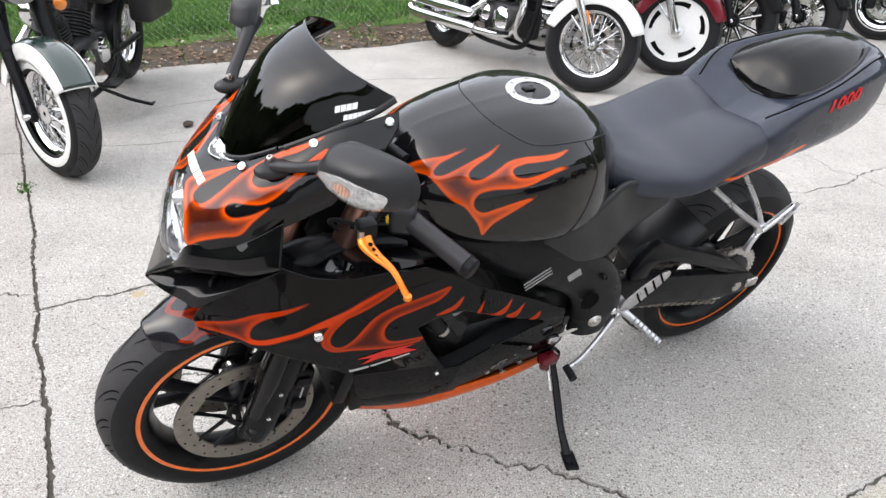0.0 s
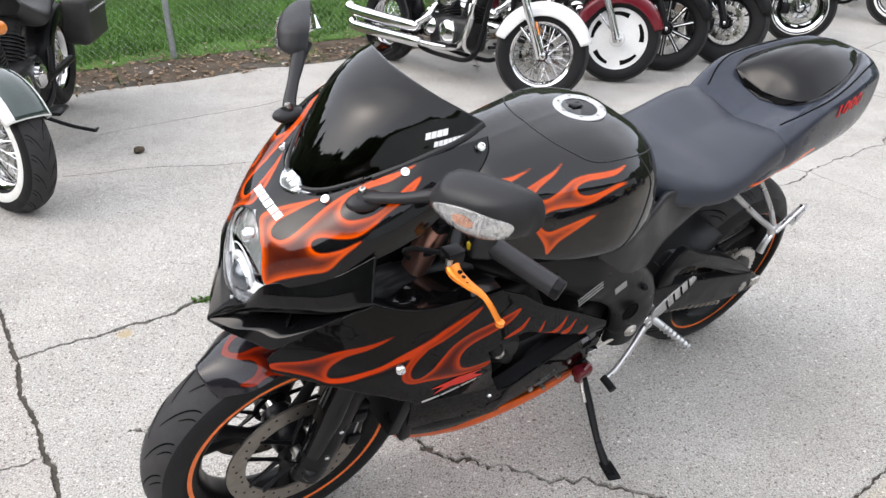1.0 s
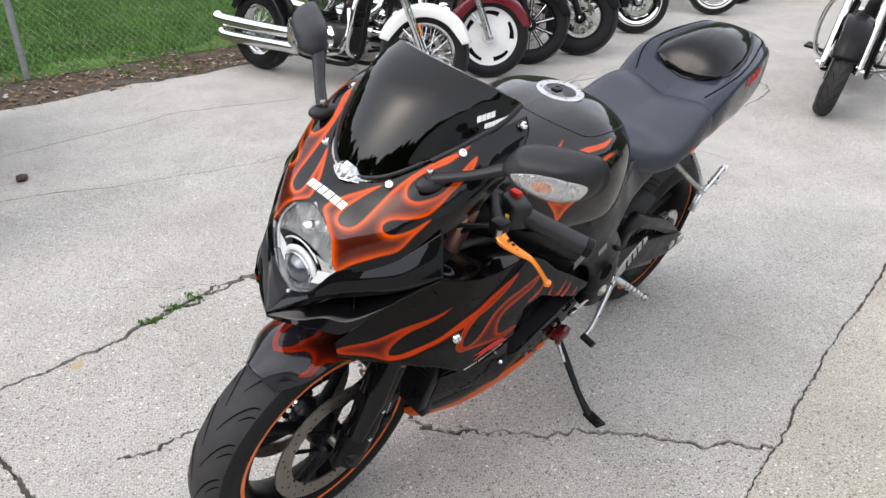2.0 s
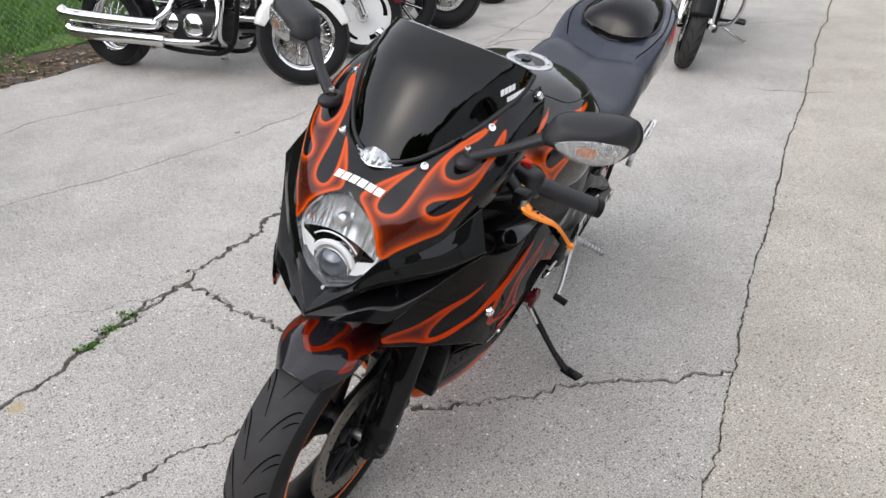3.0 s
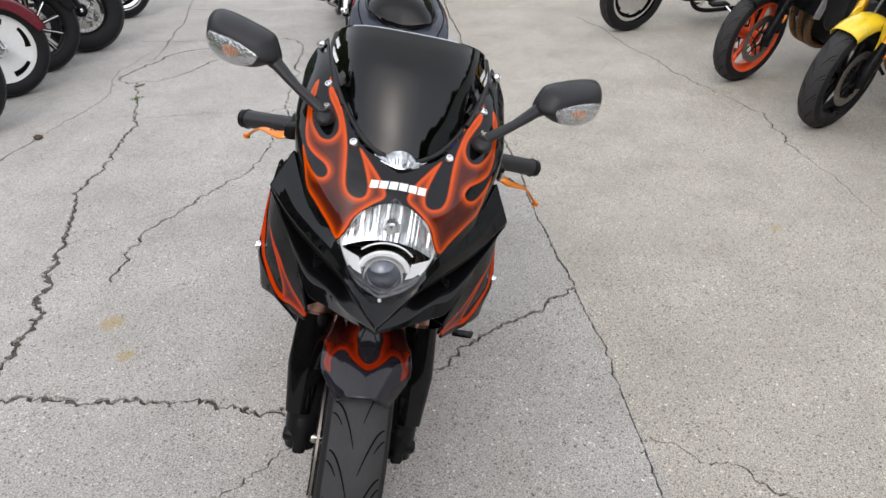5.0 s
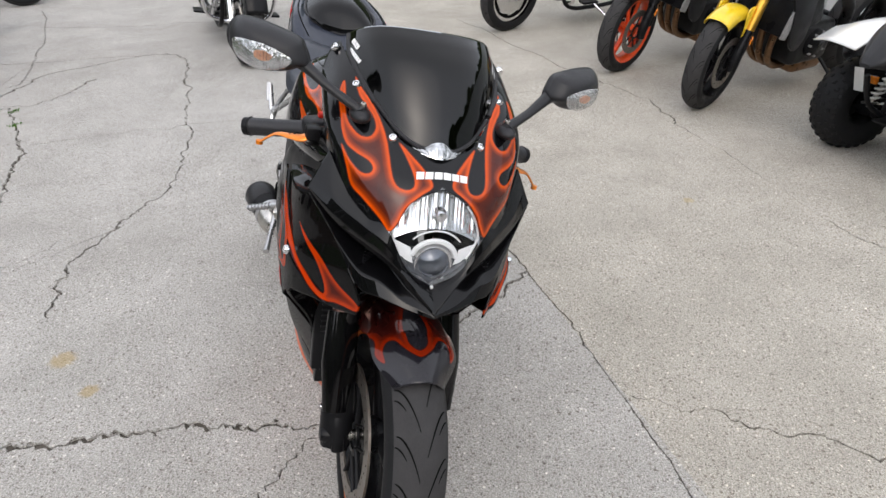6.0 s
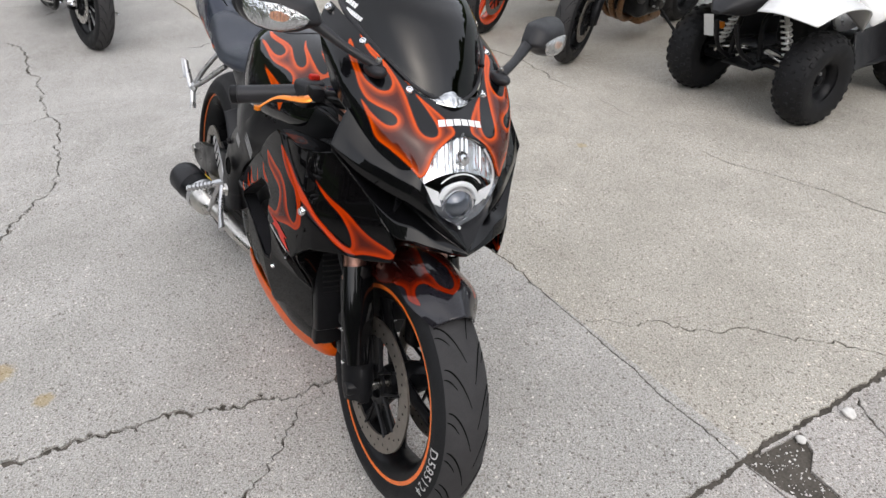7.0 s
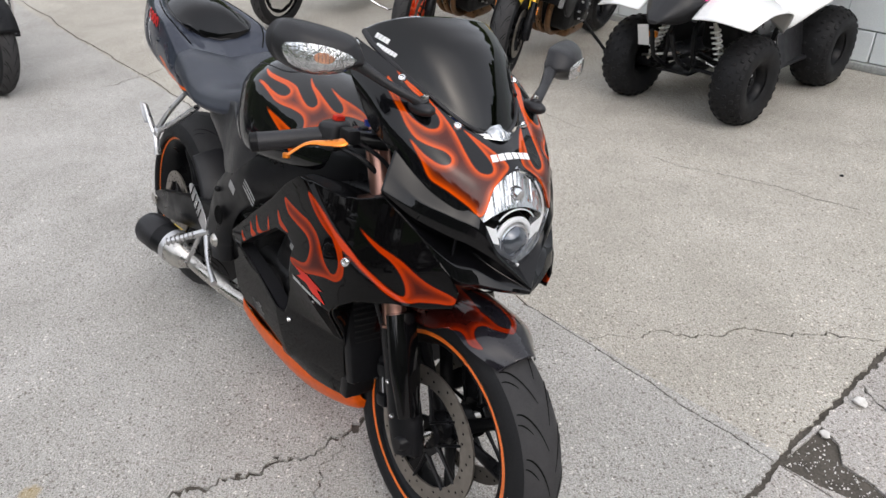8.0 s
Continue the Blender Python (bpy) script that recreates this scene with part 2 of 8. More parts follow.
def ball(centre, rad, nu=16, nv=24):
    th = np.linspace(0.02, np.pi - 0.02, nu)[:, None]
    ph = np.linspace(0, 2 * np.pi, nv, endpoint=False)[None]
    g = np.stack([np.sin(th) * np.cos(ph), np.sin(th) * np.sin(ph), np.cos(th) + 0 * ph], -1)
    return sheet(g * np.array(rad) + np.array(centre), close_v=True, cap=True)


def join(*bms):
    out = bmesh.new()
    for b in bms:
        me = bpy.data.meshes.new("joined")
        b.to_mesh(me)
        b.free()
        out.from_mesh(me)
        bpy.data.meshes.remove(me)
    return out


def flip_y(bm):
    c = bm.copy()
    c.transform(Matrix.Diagonal((1, -1, 1, 1)))
    bmesh.ops.reverse_faces(c, faces=c.faces)
    return c


def part(name, bm, material, parent=None, label="", smooth=38, at=None):
    """Links a bmesh as one mesh object under a thing or a part."""
    me = bpy.data.meshes.new(name)
    if at is not None:
        bm.transform(at)
    bm.to_mesh(me)
    bm.free()
    me.materials.append(material)
    me.polygons.foreach_set("use_smooth", [True] * len(me.polygons))
    me.set_sharp_from_angle(angle=radians(smooth))
    ob = new(name, me)
    ob.parent = parent
    if label:
        ob["label"] = label
    return ob


def parts(name, bms, material, parent=None, label="", at=None):
    """Several alike parts, each a mesh of its own."""
    return [part(name, b, material, parent, label, at=at) for b in bms]


def thicken(ob, t, offset=-1):
    mod = ob.modifiers.new("thickness", "SOLIDIFY")
    mod.thickness, mod.offset, mod.use_even_offset = t, offset, False
    return ob


def inside(p, poly):
    """Which points lie in a polygon."""
    x, y = p[:, 0], p[:, 1]
    res = np.zeros(len(p), bool)
    a = np.asarray(poly, float)
    b = np.roll(a, -1, 0)
    for (x0, y0), (x1, y1) in zip(a, b):
        if y0 == y1:
            continue
        hit = ((y0 > y) != (y1 > y)) & (x < (x1 - x0) * (y - y0) / (y1 - y0) + x0)
        res ^= hit
    return res


def panel(outline, surface, step=0.008, holes=()):
    """A dense shell over an outline in two parameters, with holes; surface maps (u, v) to (x, y, z)."""
    pts, edges, loops = [], [], [outline, *holes]
    for lp in loops:
        a = np.asarray(lp, float)
        start = len(pts)
        for p, q in zip(a, np.roll(a, -1, 0)):
            k = max(1, int(np.linalg.norm(q - p) / step))
            pts += [tuple(p + (q - p) * i / k) for i in range(k)]
        edges += [(i, i + 1 if i + 1 < len(pts) else start) for i in range(start, len(pts))]
    a = np.asarray(outline, float)
    lo, hi = a.min(0), a.max(0)
    gx, gy = np.meshgrid(np.arange(lo[0], hi[0], step), np.arange(lo[1], hi[1], step))
    g = np.stack([gx.ravel() + (np.arange(gx.size) // gx.shape[1] % 2) * step / 2, gy.ravel()], 1)
    keep = inside(g, outline)
    for h in holes:
        keep &= ~inside(g, h)
    b = np.array(pts)
    g = g[keep]
    if len(g):
        d = np.min(np.abs(g[:, None, 0] - b[None, :, 0]) + np.abs(g[:, None, 1] - b[None, :, 1]), 1)
        g = g[d > step * 0.6]
    allp = [Vector(p) for p in pts] + [Vector(p) for p in g]
    v, _, f, *_ = delaunay_2d_cdt(allp, edges, [], 1, 1e-6)
    v = np.array([tuple(q) for q in v])
    mid = np.array([v[list(t)].mean(0) for t in f])
    ok = inside(mid, outline)
    for h in holes:
        ok &= ~inside(mid, h)
    bm = mesh_of([surface(x, y) for x, y in v], [t for t, k in zip(f, ok) if k])
    bmesh.ops.delete(bm, geom=[q for q in bm.verts if not q.link_faces], context="VERTS")
    bmesh.ops.recalc_face_normals(bm, faces=bm.faces)
    return bm


def within(p, outline):
    """How far points of a plane lie inside an outline, in metres; less than nothing outside."""
    a = np.array(rounded(outline, 4))
    b = np.roll(a, -1, 0)
    best = np.full(len(p), 9.0)
    for q, r in zip(a, b):
        d = r - q
        t = np.clip(((p - q) @ d) / max(d @ d, 1e-12), 0, 1)
        best = np.minimum(best, np.linalg.norm(p - (q + t[:, None] * d), axis=1))
    return np.where(inside(p, a), best, -best)


def airbrush(ob, along, flames, bays=()):
    """Paints flames on a shell: outlines in the plane of two axes, with dark bays let into them; both sides of the bike alike."""
    me = ob.data
    p = np.empty(len(me.vertices) * 3)
    me.vertices.foreach_get("co", p)
    p = p.reshape(-1, 3) * 1.0
    p[:, 1] = np.abs(p[:, 1])
    flat = np.stack([p @ np.array(along[0]), p @ np.array(along[1])], 1)
    s = np.max([within(flat, f) for f in flames], axis=0)
    for f in bays:
        s = np.minimum(s, -within(flat, f))
    loop = np.empty(len(me.loops), int)
    me.loops.foreach_get("vertex_index", loop)
    layer = me.uv_layers.new(name="paint")
    layer.data.foreach_set("uv", np.stack([s[loop], np.zeros(len(loop))], 1).ravel())
    return ob


def text_mesh(body_text, size, material, name, parent, m, depth=0.0005, shear=0.0, space=1.0, warp=None, label="", bold=0.0):
    """Lettering in the built-in font as a thin mesh."""
    cu = bpy.data.curves.new(name, "FONT")
    cu.body, cu.size, cu.extrude, cu.shear, cu.space_character = body_text, size, depth, shear, space
    cu.offset = bold
    cu.align_x, cu.align_y = "CENTER", "CENTER"
    tmp = bpy.data.objects.new(name, cu)
    scene.collection.objects.link(tmp)
    me = bpy.data.meshes.new_from_object(tmp.evaluated_get(bpy.context.evaluated_depsgraph_get()))
    bpy.data.objects.remove(tmp)
    me.transform(m)
    if warp:
        # fine enough to follow the curved panel
        bm = bmesh.new()
        bm.from_mesh(me)
        bmesh.ops.triangulate(bm, faces=bm.faces[:])
        bmesh.ops.subdivide_edges(bm, edges=bm.edges[:], cuts=3, use_grid_fill=True)
        bm.to_mesh(me)
        bm.free()
        for v in me.vertices:
            v.co = warp(v.co)
    me.materials.clear()
    me.materials.append(material)
    ob = new(name, me)
    ob.parent = parent
    if label:
        ob["label"] = label
    return ob


# ---- ground: cracked concrete lot, earth, grass verge ----
# rusty spots: place, size, tint
SPOTS = [(-0.06, 2.47, 0.036, (0.36, 0.25, 0.07)), (-0.18, 2.29, 0.024, (0.36, 0.25, 0.07)), (1.48, 0.4, 0.022, (0.36, 0.28, 0.12)), (-1.09, 2.11, 0.022, (0.36, 0.25, 0.07))]


def concrete_material():
    m = mat("old_concrete", (0.40, 0.385, 0.36), 0.85)
    n, l = m.node_tree.nodes, m.node_tree.links
    b = n["Principled BSDF"]
    b.inputs["Specular IOR Level"].default_value = 0.25
    co = n.new("ShaderNodeTexCoord")

    def noise_tex(scale, detail=5, rough=0.6):
        t = n.new("ShaderNodeTexNoise")
        t.inputs["Scale"].default_value, t.inputs["Detail"].default_value, t.inputs["Roughness"].default_value = scale, detail, rough
        l.new(co.outputs["Object"], t.inputs["Vector"])
        return t

    def ramp(src, stops):
        r = n.new("ShaderNodeValToRGB")
        e = r.color_ramp.elements
        e[0].position, e[0].color = stops[0][0], (*stops[0][1], 1)
        e[1].position, e[1].color = stops[-1][0], (*stops[-1][1], 1)
        for p, c in stops[1:-1]:
            e.new(p).color = (*c, 1)
        l.new(src, r.inputs[0])
        return r

    def mix(a, c, fac, mode="MIX"):
        x = n.new("ShaderNodeMixRGB")
        x.blend_type = mode
        if isinstance(fac, float):
            x.inputs[0].default_value = fac
        else:
            l.new(fac, x.inputs[0])
        l.new(a, x.inputs[1])
        if isinstance(c, tuple):
            x.inputs[2].default_value = (*c, 1)
        else:
            l.new(c, x.inputs[2])
        return x.outputs[0]

    cement = ramp(noise_tex(2.3, 8, 0.65).outputs[0], [(0.25, (0.335, 0.327, 0.312)), (0.5, (0.405, 0.397, 0.381)), (0.75, (0.475, 0.467, 0.452))]).outputs[0]
    stain = ramp(noise_tex(0.7, 6, 0.7).outputs[0], [(0.35, (0.95, 0.94, 0.925)), (0.65, (1.03, 1.025, 1.015))]).outputs[0]
    col = mix(cement, stain, 1.0, "MULTIPLY")
    # exposed pebbles of the worn surface, dark and light, in two sizes
    def pebbles(scale, lo, hi, stops, src, amount):
        vo = n.new("ShaderNodeTexVoronoi")
        vo.inputs["Scale"].default_value = scale
        l.new(co.outputs["Object"], vo.inputs["Vector"])
        sep = n.new("ShaderNodeSeparateColor")
        l.new(vo.outputs["Color"], sep.inputs[0])
        edge = ramp(vo.outputs["Distance"], [(lo, (1, 1, 1)), (hi, (0, 0, 0))]).outputs[0]
        shown = ramp(sep.outputs[1], [(amount - 0.02, (1, 1, 1)), (amount, (0, 0, 0))]).outputs[0]
        tone = ramp(sep.outputs[0], stops).outputs[0]
        a = n.new("ShaderNodeMath")
        a.operation = "MULTIPLY"
        l.new(edge, a.inputs[0])
        l.new(shown, a.inputs[1])
        c = n.new("ShaderNodeMath")
        c.operation = "MULTIPLY"
        l.new(a.outputs[0], c.inputs[0])
        l.new(patch, c.inputs[1])
        return mix(src, mix(src, tone, 1.0, "MULTIPLY"), c.outputs[0]), vo

    patch = ramp(noise_tex(1.1, 5).outputs[0], [(0.3, (0.6, 0.6, 0.6)), (0.55, (1, 1, 1))]).outputs[0]
    grain = ramp(noise_tex(240, 3).outputs[0], [(0.32, (0.45, 0.44, 0.43)), (0.68, (1.45, 1.45, 1.44))]).outputs[0]
    col = mix(col, grain, 0.9, "MULTIPLY")
    col, vo = pebbles(135, 0.32, 0.45, [(0.0, (0.42, 0.40, 0.375)), (0.3, (0.62, 0.60, 0.57)), (0.55, (0.85, 0.82, 0.78)), (0.75, (1.2, 1.19, 1.18)), (1.0, (1.45, 1.44, 1.42))], col, 0.80)
    col, vo2 = pebbles(66, 0.22, 0.33, [(0.0, (0.36, 0.33, 0.30)), (0.35, (0.66, 0.63, 0.60)), (0.6, (1.2, 1.2, 1.2)), (1.0, (1.75, 1.74, 1.72))], col, 0.60)
    pits = ramp(noise_tex(115, 3).outputs[0], [(0.32, (0.40, 0.38, 0.35)), (0.42, (1, 1, 1))]).outputs[0]
    col = mix(col, pits, 0.85, "MULTIPLY")
    # slabs poured at different times differ in tone
    def beyond(nx, ny, c):
        d = n.new("ShaderNodeVectorMath")
        d.operation = "DOT_PRODUCT"
        l.new(co.outputs["Object"], d.inputs[0])
        d.inputs[1].default_value = (nx, ny, 0)
        g = n.new("ShaderNodeMath")
        g.operation = "GREATER_THAN"
        l.new(d.outputs["Value"], g.inputs[0])
        g.inputs[1].default_value = c
        return g.outputs[0]

    east, south = beyond(0.872, 0.490, -0.239), beyond(0.486, -0.874, -0.562)
    both_sides = n.new("ShaderNodeMath")
    both_sides.operation = "MULTIPLY"
    l.new(east, both_sides.inputs[0])
    l.new(south, both_sides.inputs[1])
    col = mix(col, (1.03, 1.0, 0.935), both_sides.outputs[0], "MULTIPLY")
    west = beyond(-0.872, -0.490, 0.239)
    col = mix(col, (0.985, 0.96, 0.955), west, "MULTIPLY")
    # a few rusty drip spots
    ragged = noise_tex(45, 4).outputs[0]
    for x, y, r, tint in SPOTS:
        d = n.new("ShaderNodeVectorMath")
        d.operation = "DISTANCE"
        l.new(co.outputs["Object"], d.inputs[0])
        d.inputs[1].default_value = (x, y, 0)
        q = n.new("ShaderNodeMath")
        q.operation = "MULTIPLY_ADD"
        l.new(ragged, q.inputs[0])
        q.inputs[1].default_value = -r * 1.6
        l.new(d.outputs["Value"], q.inputs[2])
        where = ramp(q.outputs[0], [(0.0, (0.5, 0.5, 0.5)), (r * 0.6, (0, 0, 0))]).outputs[0]
        col = mix(col, tint, where)
    l.new(col, b.inputs["Base Color"])
    bp = n.new("ShaderNodeBump")
    bp.inputs["Strength"].default_value, bp.inputs["Distance"].default_value = 0.7, 0.0035
    add = n.new("ShaderNodeMath")
    add.operation = "ADD"
    l.new(vo.outputs["Distance"], add.inputs[0])
    l.new(noise_tex(200, 4).outputs[0], add.inputs[1])
    l.new(add.outputs[0], bp.inputs["Height"])
    l.new(bp.outputs[0], b.inputs["Normal"])
    return m


M_CONC = concrete_material()
M_CHIP = mat("pale_stone_chip", (0.62, 0.60, 0.57), 0.8, var=0.25, scale=40)
M_DIRT = mat("dark_earth", (0.085, 0.068, 0.052), 0.95, var=0.55, scale=6, bump=1.0, bscale=90, spec=0.1)
M_SAND = mat("crack_filling", (0.085, 0.076, 0.065), 0.95, var=0.5, scale=20, bump=1.0, bscale=150, spec=0.1)
M_GRASS = mat("grass_blades", (0.07, 0.155, 0.025), 0.6, var=0.5, scale=1.5, spec=0.2)
M_TURF = mat("turf", (0.055, 0.11, 0.022), 0.9, var=0.5, scale=3, bump=1.0, bscale=60, spec=0.1)
M_LEAF = mat("dry_leaves", (0.19, 0.125, 0.075), 0.8, var=0.5, scale=4)
M_LEAFP = mat("pale_litter", (0.42, 0.38, 0.33), 0.8, var=0.4, scale=4)
M_GALV = mat("galvanised_steel", (0.33, 0.35, 0.36), 0.5, 0.6, var=0.2, scale=15)

rng = random.Random(7)
# the verge's edge: a line with this point and direction
VERGE_P, VERGE_D = np.array([-1.3, 5.62]), np.array([0.895, 0.446])
VERGE_N = np.array([-VERGE_D[1], VERGE_D[0]])


def verge(s, d):
    return VERGE_P + VERGE_D * s + VERGE_N * d


# cracks and joints in plan: (half width, roughness, points)
CRACKS = []


def crack(half_width, wander, *points):
    """One joint or crack in the concrete, through points of the plan."""
    CRACKS.append((half_width, wander, points))


crack(0.0065, 0.012, (-3.2, 5.2), (-2.06, 3.18), (-1.38, 1.98), (-0.95, 1.19), (-0.5, 0.41), (-0.19, -0.15), (0.6, -1.6), (1.4, -3.0))
crack(0.0040, 0.010, (-2.4, -0.6), (-0.5, 0.41), (0.28, 0.80), (0.75, 1.06))
crack(0.0045, 0.012, (0.75, 1.06), (0.9, 1.15), (1.57, 1.52), (2.82, 2.21))
crack(0.006, 0.016, (2.82, 2.21), (4.46, 3.09), (5.04, 3.42), (6.83, 4.36), (10.5, 6.35))
crack(0.0085, 0.02, (-1.40, 1.98), (-1.08, 2.17), (-0.67, 2.43), (-0.48, 2.52))
crack(0.015, 0.03, (-0.90, 2.29), (-0.67, 2.43), (-0.48, 2.52), (-0.06, 2.84), (0.28, 3.09))
crack(0.010, 0.03, (0.28, 3.09), (0.79, 3.52), (1.01, 3.62), (1.53, 3.93), (1.85, 4.25), (2.13, 4.53), (2.24, 4.8))
crack(0.005, 0.02, (-2.4, 3.45), (-1.85, 3.57), (-1.42, 3.67), (-0.59, 3.73), (0.19, 3.92), (0.79, 4.17))
crack(0.007, 0.03, (0.79, 4.17), (1.59, 4.42), (2.16, 4.79), (2.68, 5.05), (3.4, 5.3))
crack(0.004, 0.02, (-1.81, 4.24), (-1.3, 4.55), (-0.69, 4.93), (0.12, 5.0))
crack(0.013, 0.03, (-0.48, 2.52), (-0.40, 2.26), (-0.32, 2.05), (-0.23, 1.78), (-0.15, 1.49), (0.06, 1.37))
crack(0.006, 0.025, (0.06, 1.37), (0.28, 1.30), (0.48, 1.18), (0.74, 1.06))
crack(0.006, 0.03, (0.13, 2.69), (0.49, 2.86), (0.75, 2.85), (1.09, 2.85), (1.37, 2.90), (2.02, 3.18), (2.8, 3.62))
crack(0.008, 0.03, (2.8, 3.62), (3.48, 4.05), (3.62, 4.3), (3.55, 4.47), (2.9, 4.9), (2.24, 4.8))
crack(0.006, 0.022, (-0.95, 1.62), (-0.77, 1.67), (-0.59, 1.65), (-0.41, 1.60), (-0.28, 1.55), (-0.15, 1.49))
crack(0.006, 0.03, (5.2, 2.2), (4.46, 1.67), (3.82, 1.21), (3.28, 0.81), (2.95, 0.5), (2.37, 0.31))
crack(0.003, 0.015, (2.37, 0.31), (1.98, 0.10), (1.73, 0.0), (1.36, -0.16))
crack(0.004, 0.02, (1.36, -0.16), (1.15, -0.32), (0.95, -0.52), (0.65, -0.74))
crack(0.003, 0.02, (0.09, 0.68), (0.08, 0.43), (0.03, 0.20), (-0.05, -0.08), (-0.13, -0.20))
crack(0.003, 0.02, (0.28, 3.09), (0.54, 2.96), (0.81, 2.84))
crack(0.002, 0.008, (1.50, 4.33), (1.76, 3.75), (2.02, 3.19), (2.29, 2.75), (2.57, 2.05), (2.75, 1.72), (3.24, 0.84))
crack(0.004, 0.02, (-1.75, 2.06), (-1.57, 2.09), (-1.47, 2.10))
crack(0.005, 0.02, (-1.5, 1.42), (-1.25, 1.51), (-1.14, 1.56))
crack(0.005, 0.03, (3.38, 2.83), (3.50, 2.66), (3.69, 2.48))
crack(0.004, 0.03, (4.46, 4.3), (4.93, 4.16), (6.51, 3.62))
crack(0.004, 0.02, (-0.29, -0.01), (-0.36, 0.01), (-0.46, -0.02), (-0.62, 0.05))
crack(0.003, 0.02, (-1.05, 2.62), (-0.78, 2.50), (-0.55, 2.49))
crack(0.007, 0.03, (4.38, 6.16), (4.51, 5.40), (4.77, 4.81), (4.86, 4.44))
crack(0.006, 0.03, (2.53, 4.95), (2.81, 4.97), (3.97, 5.72), (5.14, 6.68))
crack(0.005, 0.03, (3.14, 5.47), (3.22, 5.23), (3.38, 4.89), (3.52, 4.50))
crack(0.006, 0.03, (2.22, 4.68), (2.28, 4.43), (2.54, 4.41), (2.88, 4.43))
crack(0.004, 0.03, (1.61, 3.98), (1.81, 3.71), (1.99, 3.31), (2.21, 2.94))
crack(0.003, 0.03, (0.39, 3.10), (0.68, 3.01), (0.73, 2.86))
# a broken-out corner filled with earth
HOLE = [(-0.505, 0.40), (-0.44, 0.29), (-0.41, 0.21), (-0.47, 0.22), (-0.53, 0.25), (-0.60, 0.22), (-0.70, 0.21), (-0.66, 0.29), (-0.58, 0.36)]


def jag(points, amount, step=0.012):
    """A broken line through the points, wandering by the amount."""
    r = np.random.RandomState(int(abs(points[0][0] * 977 + points[-1][1] * 631)) % 9999)
    out = []
    for a, b in zip(np.array(points[:-1]), np.array(points[1:])):
        d = b - a
        k = max(2, int(np.linalg.norm(d) / step))
        nrm = np.array([-d[1], d[0]]) / np.linalg.norm(d)
        w = np.cumsum(r.randn(k))
        w = w - np.linspace(0, w[-1], k)
        w *= amount * 0.5 / max(1.0, np.sqrt(k) * 0.35)
        for i in range(k):
            out.append(a + d * i / k + nrm * (w[i] + r.randn() * amount * 0.07))
    out.append(np.array(points[-1]))
    return np.array(out), r


def build_pavement():
    lot = [(-9, -7), (13, -7), tuple(verge(16.5, 0)), tuple(verge(-9, 0))]
    e, steps = [], 140
    for i in range(steps):
        s = 16.5 - 25.5 * i / (steps - 1)
        e.append(tuple(verge(s, 0.09 * noise.noise(Vector((s * 1.7, 0, 0))) + 0.03 * noise.noise(Vector((s * 9, 3, 0))))))
    border = [(-9, -7), (13, -7)] + e
    verts = [Vector(p) for p in border]
    faces = [list(range(len(border)))]

    def add(poly):
        k = len(verts)
        verts.extend(Vector(p) for p in poly)
        faces.append(list(range(k, k + len(poly))))

    for w, rough, pts in CRACKS:
        c, r = jag(pts, rough)
        t = np.gradient(c, axis=0)
        t /= np.linalg.norm(t, axis=1)[:, None]
        nr = np.stack([-t[:, 1], t[:, 0]], 1)
        k = len(c)
        amp = np.clip(0.75 + 0.45 * np.cumsum(r.randn(k)) / np.sqrt(k) + 0.35 * r.randn(k), 0.18, 2.2)
        a, b = c + nr * (w * amp)[:, None], c - nr * (w * (0.6 * amp + 0.4 * np.abs(r.randn(k))))[:, None]
        for i in range(k - 1):
            for tri in ([a[i], b[i], b[i + 1]], [a[i], b[i + 1], a[i + 1]]):
                (x0, y0), (x1, y1), (x2, y2) = tri
                area = (x1 - x0) * (y2 - y0) - (x2 - x0) * (y1 - y0)
                if abs(area) > 1e-8:
                    add(tri if area > 0 else tri[::-1])
        if w >= 0.009:
            for i in range(0, k, 9):
                s = w * r.uniform(0.4, 1.0)
                q = c[i] + nr[i] * w * r.choice([-1, 1])
                add([q + s * r.uniform(0.6, 1.2) * np.array([math.cos(u), math.sin(u)]) for u in np.arange(6) * 1.047 + r.uniform(0, 0.6, 6)])
    add([np.array(p) + np.array([rng.uniform(-.008, .008), rng.uniform(-.008, .008)]) for p in HOLE[::-1]])
    v, _, f, _, _, of = delaunay_2d_cdt(verts, [], faces, 1, 1e-5)
    kept = [t for t, o in zip(f, of) if list(o) == [0]]
    P = [(q[0], q[1], 0.0) for q in v]
    bm = mesh_of(P, kept)
    bmesh.ops.delete(bm, geom=[q for q in bm.verts if not q.link_faces], context="VERTS")
    for q in bm.faces:
        if q.normal.z < 0:
            q.normal_flip()
    rim = [q for q in bm.edges if len(q.link_faces) == 1]
    ext = bmesh.ops.extrude_edge_only(bm, edges=rim)
    for q in ext["geom"]:
        if isinstance(q, bmesh.types.BMVert):
            q.co.z = -0.02
            q.co.x += rng.uniform(-0.002, 0.002)
    ob = part("pavement", bm, M_CONC, smooth=20)
    tagged(ob, "worn grey concrete lot with cracks and open joints", "pavement", kind="structure")


build_pavement()

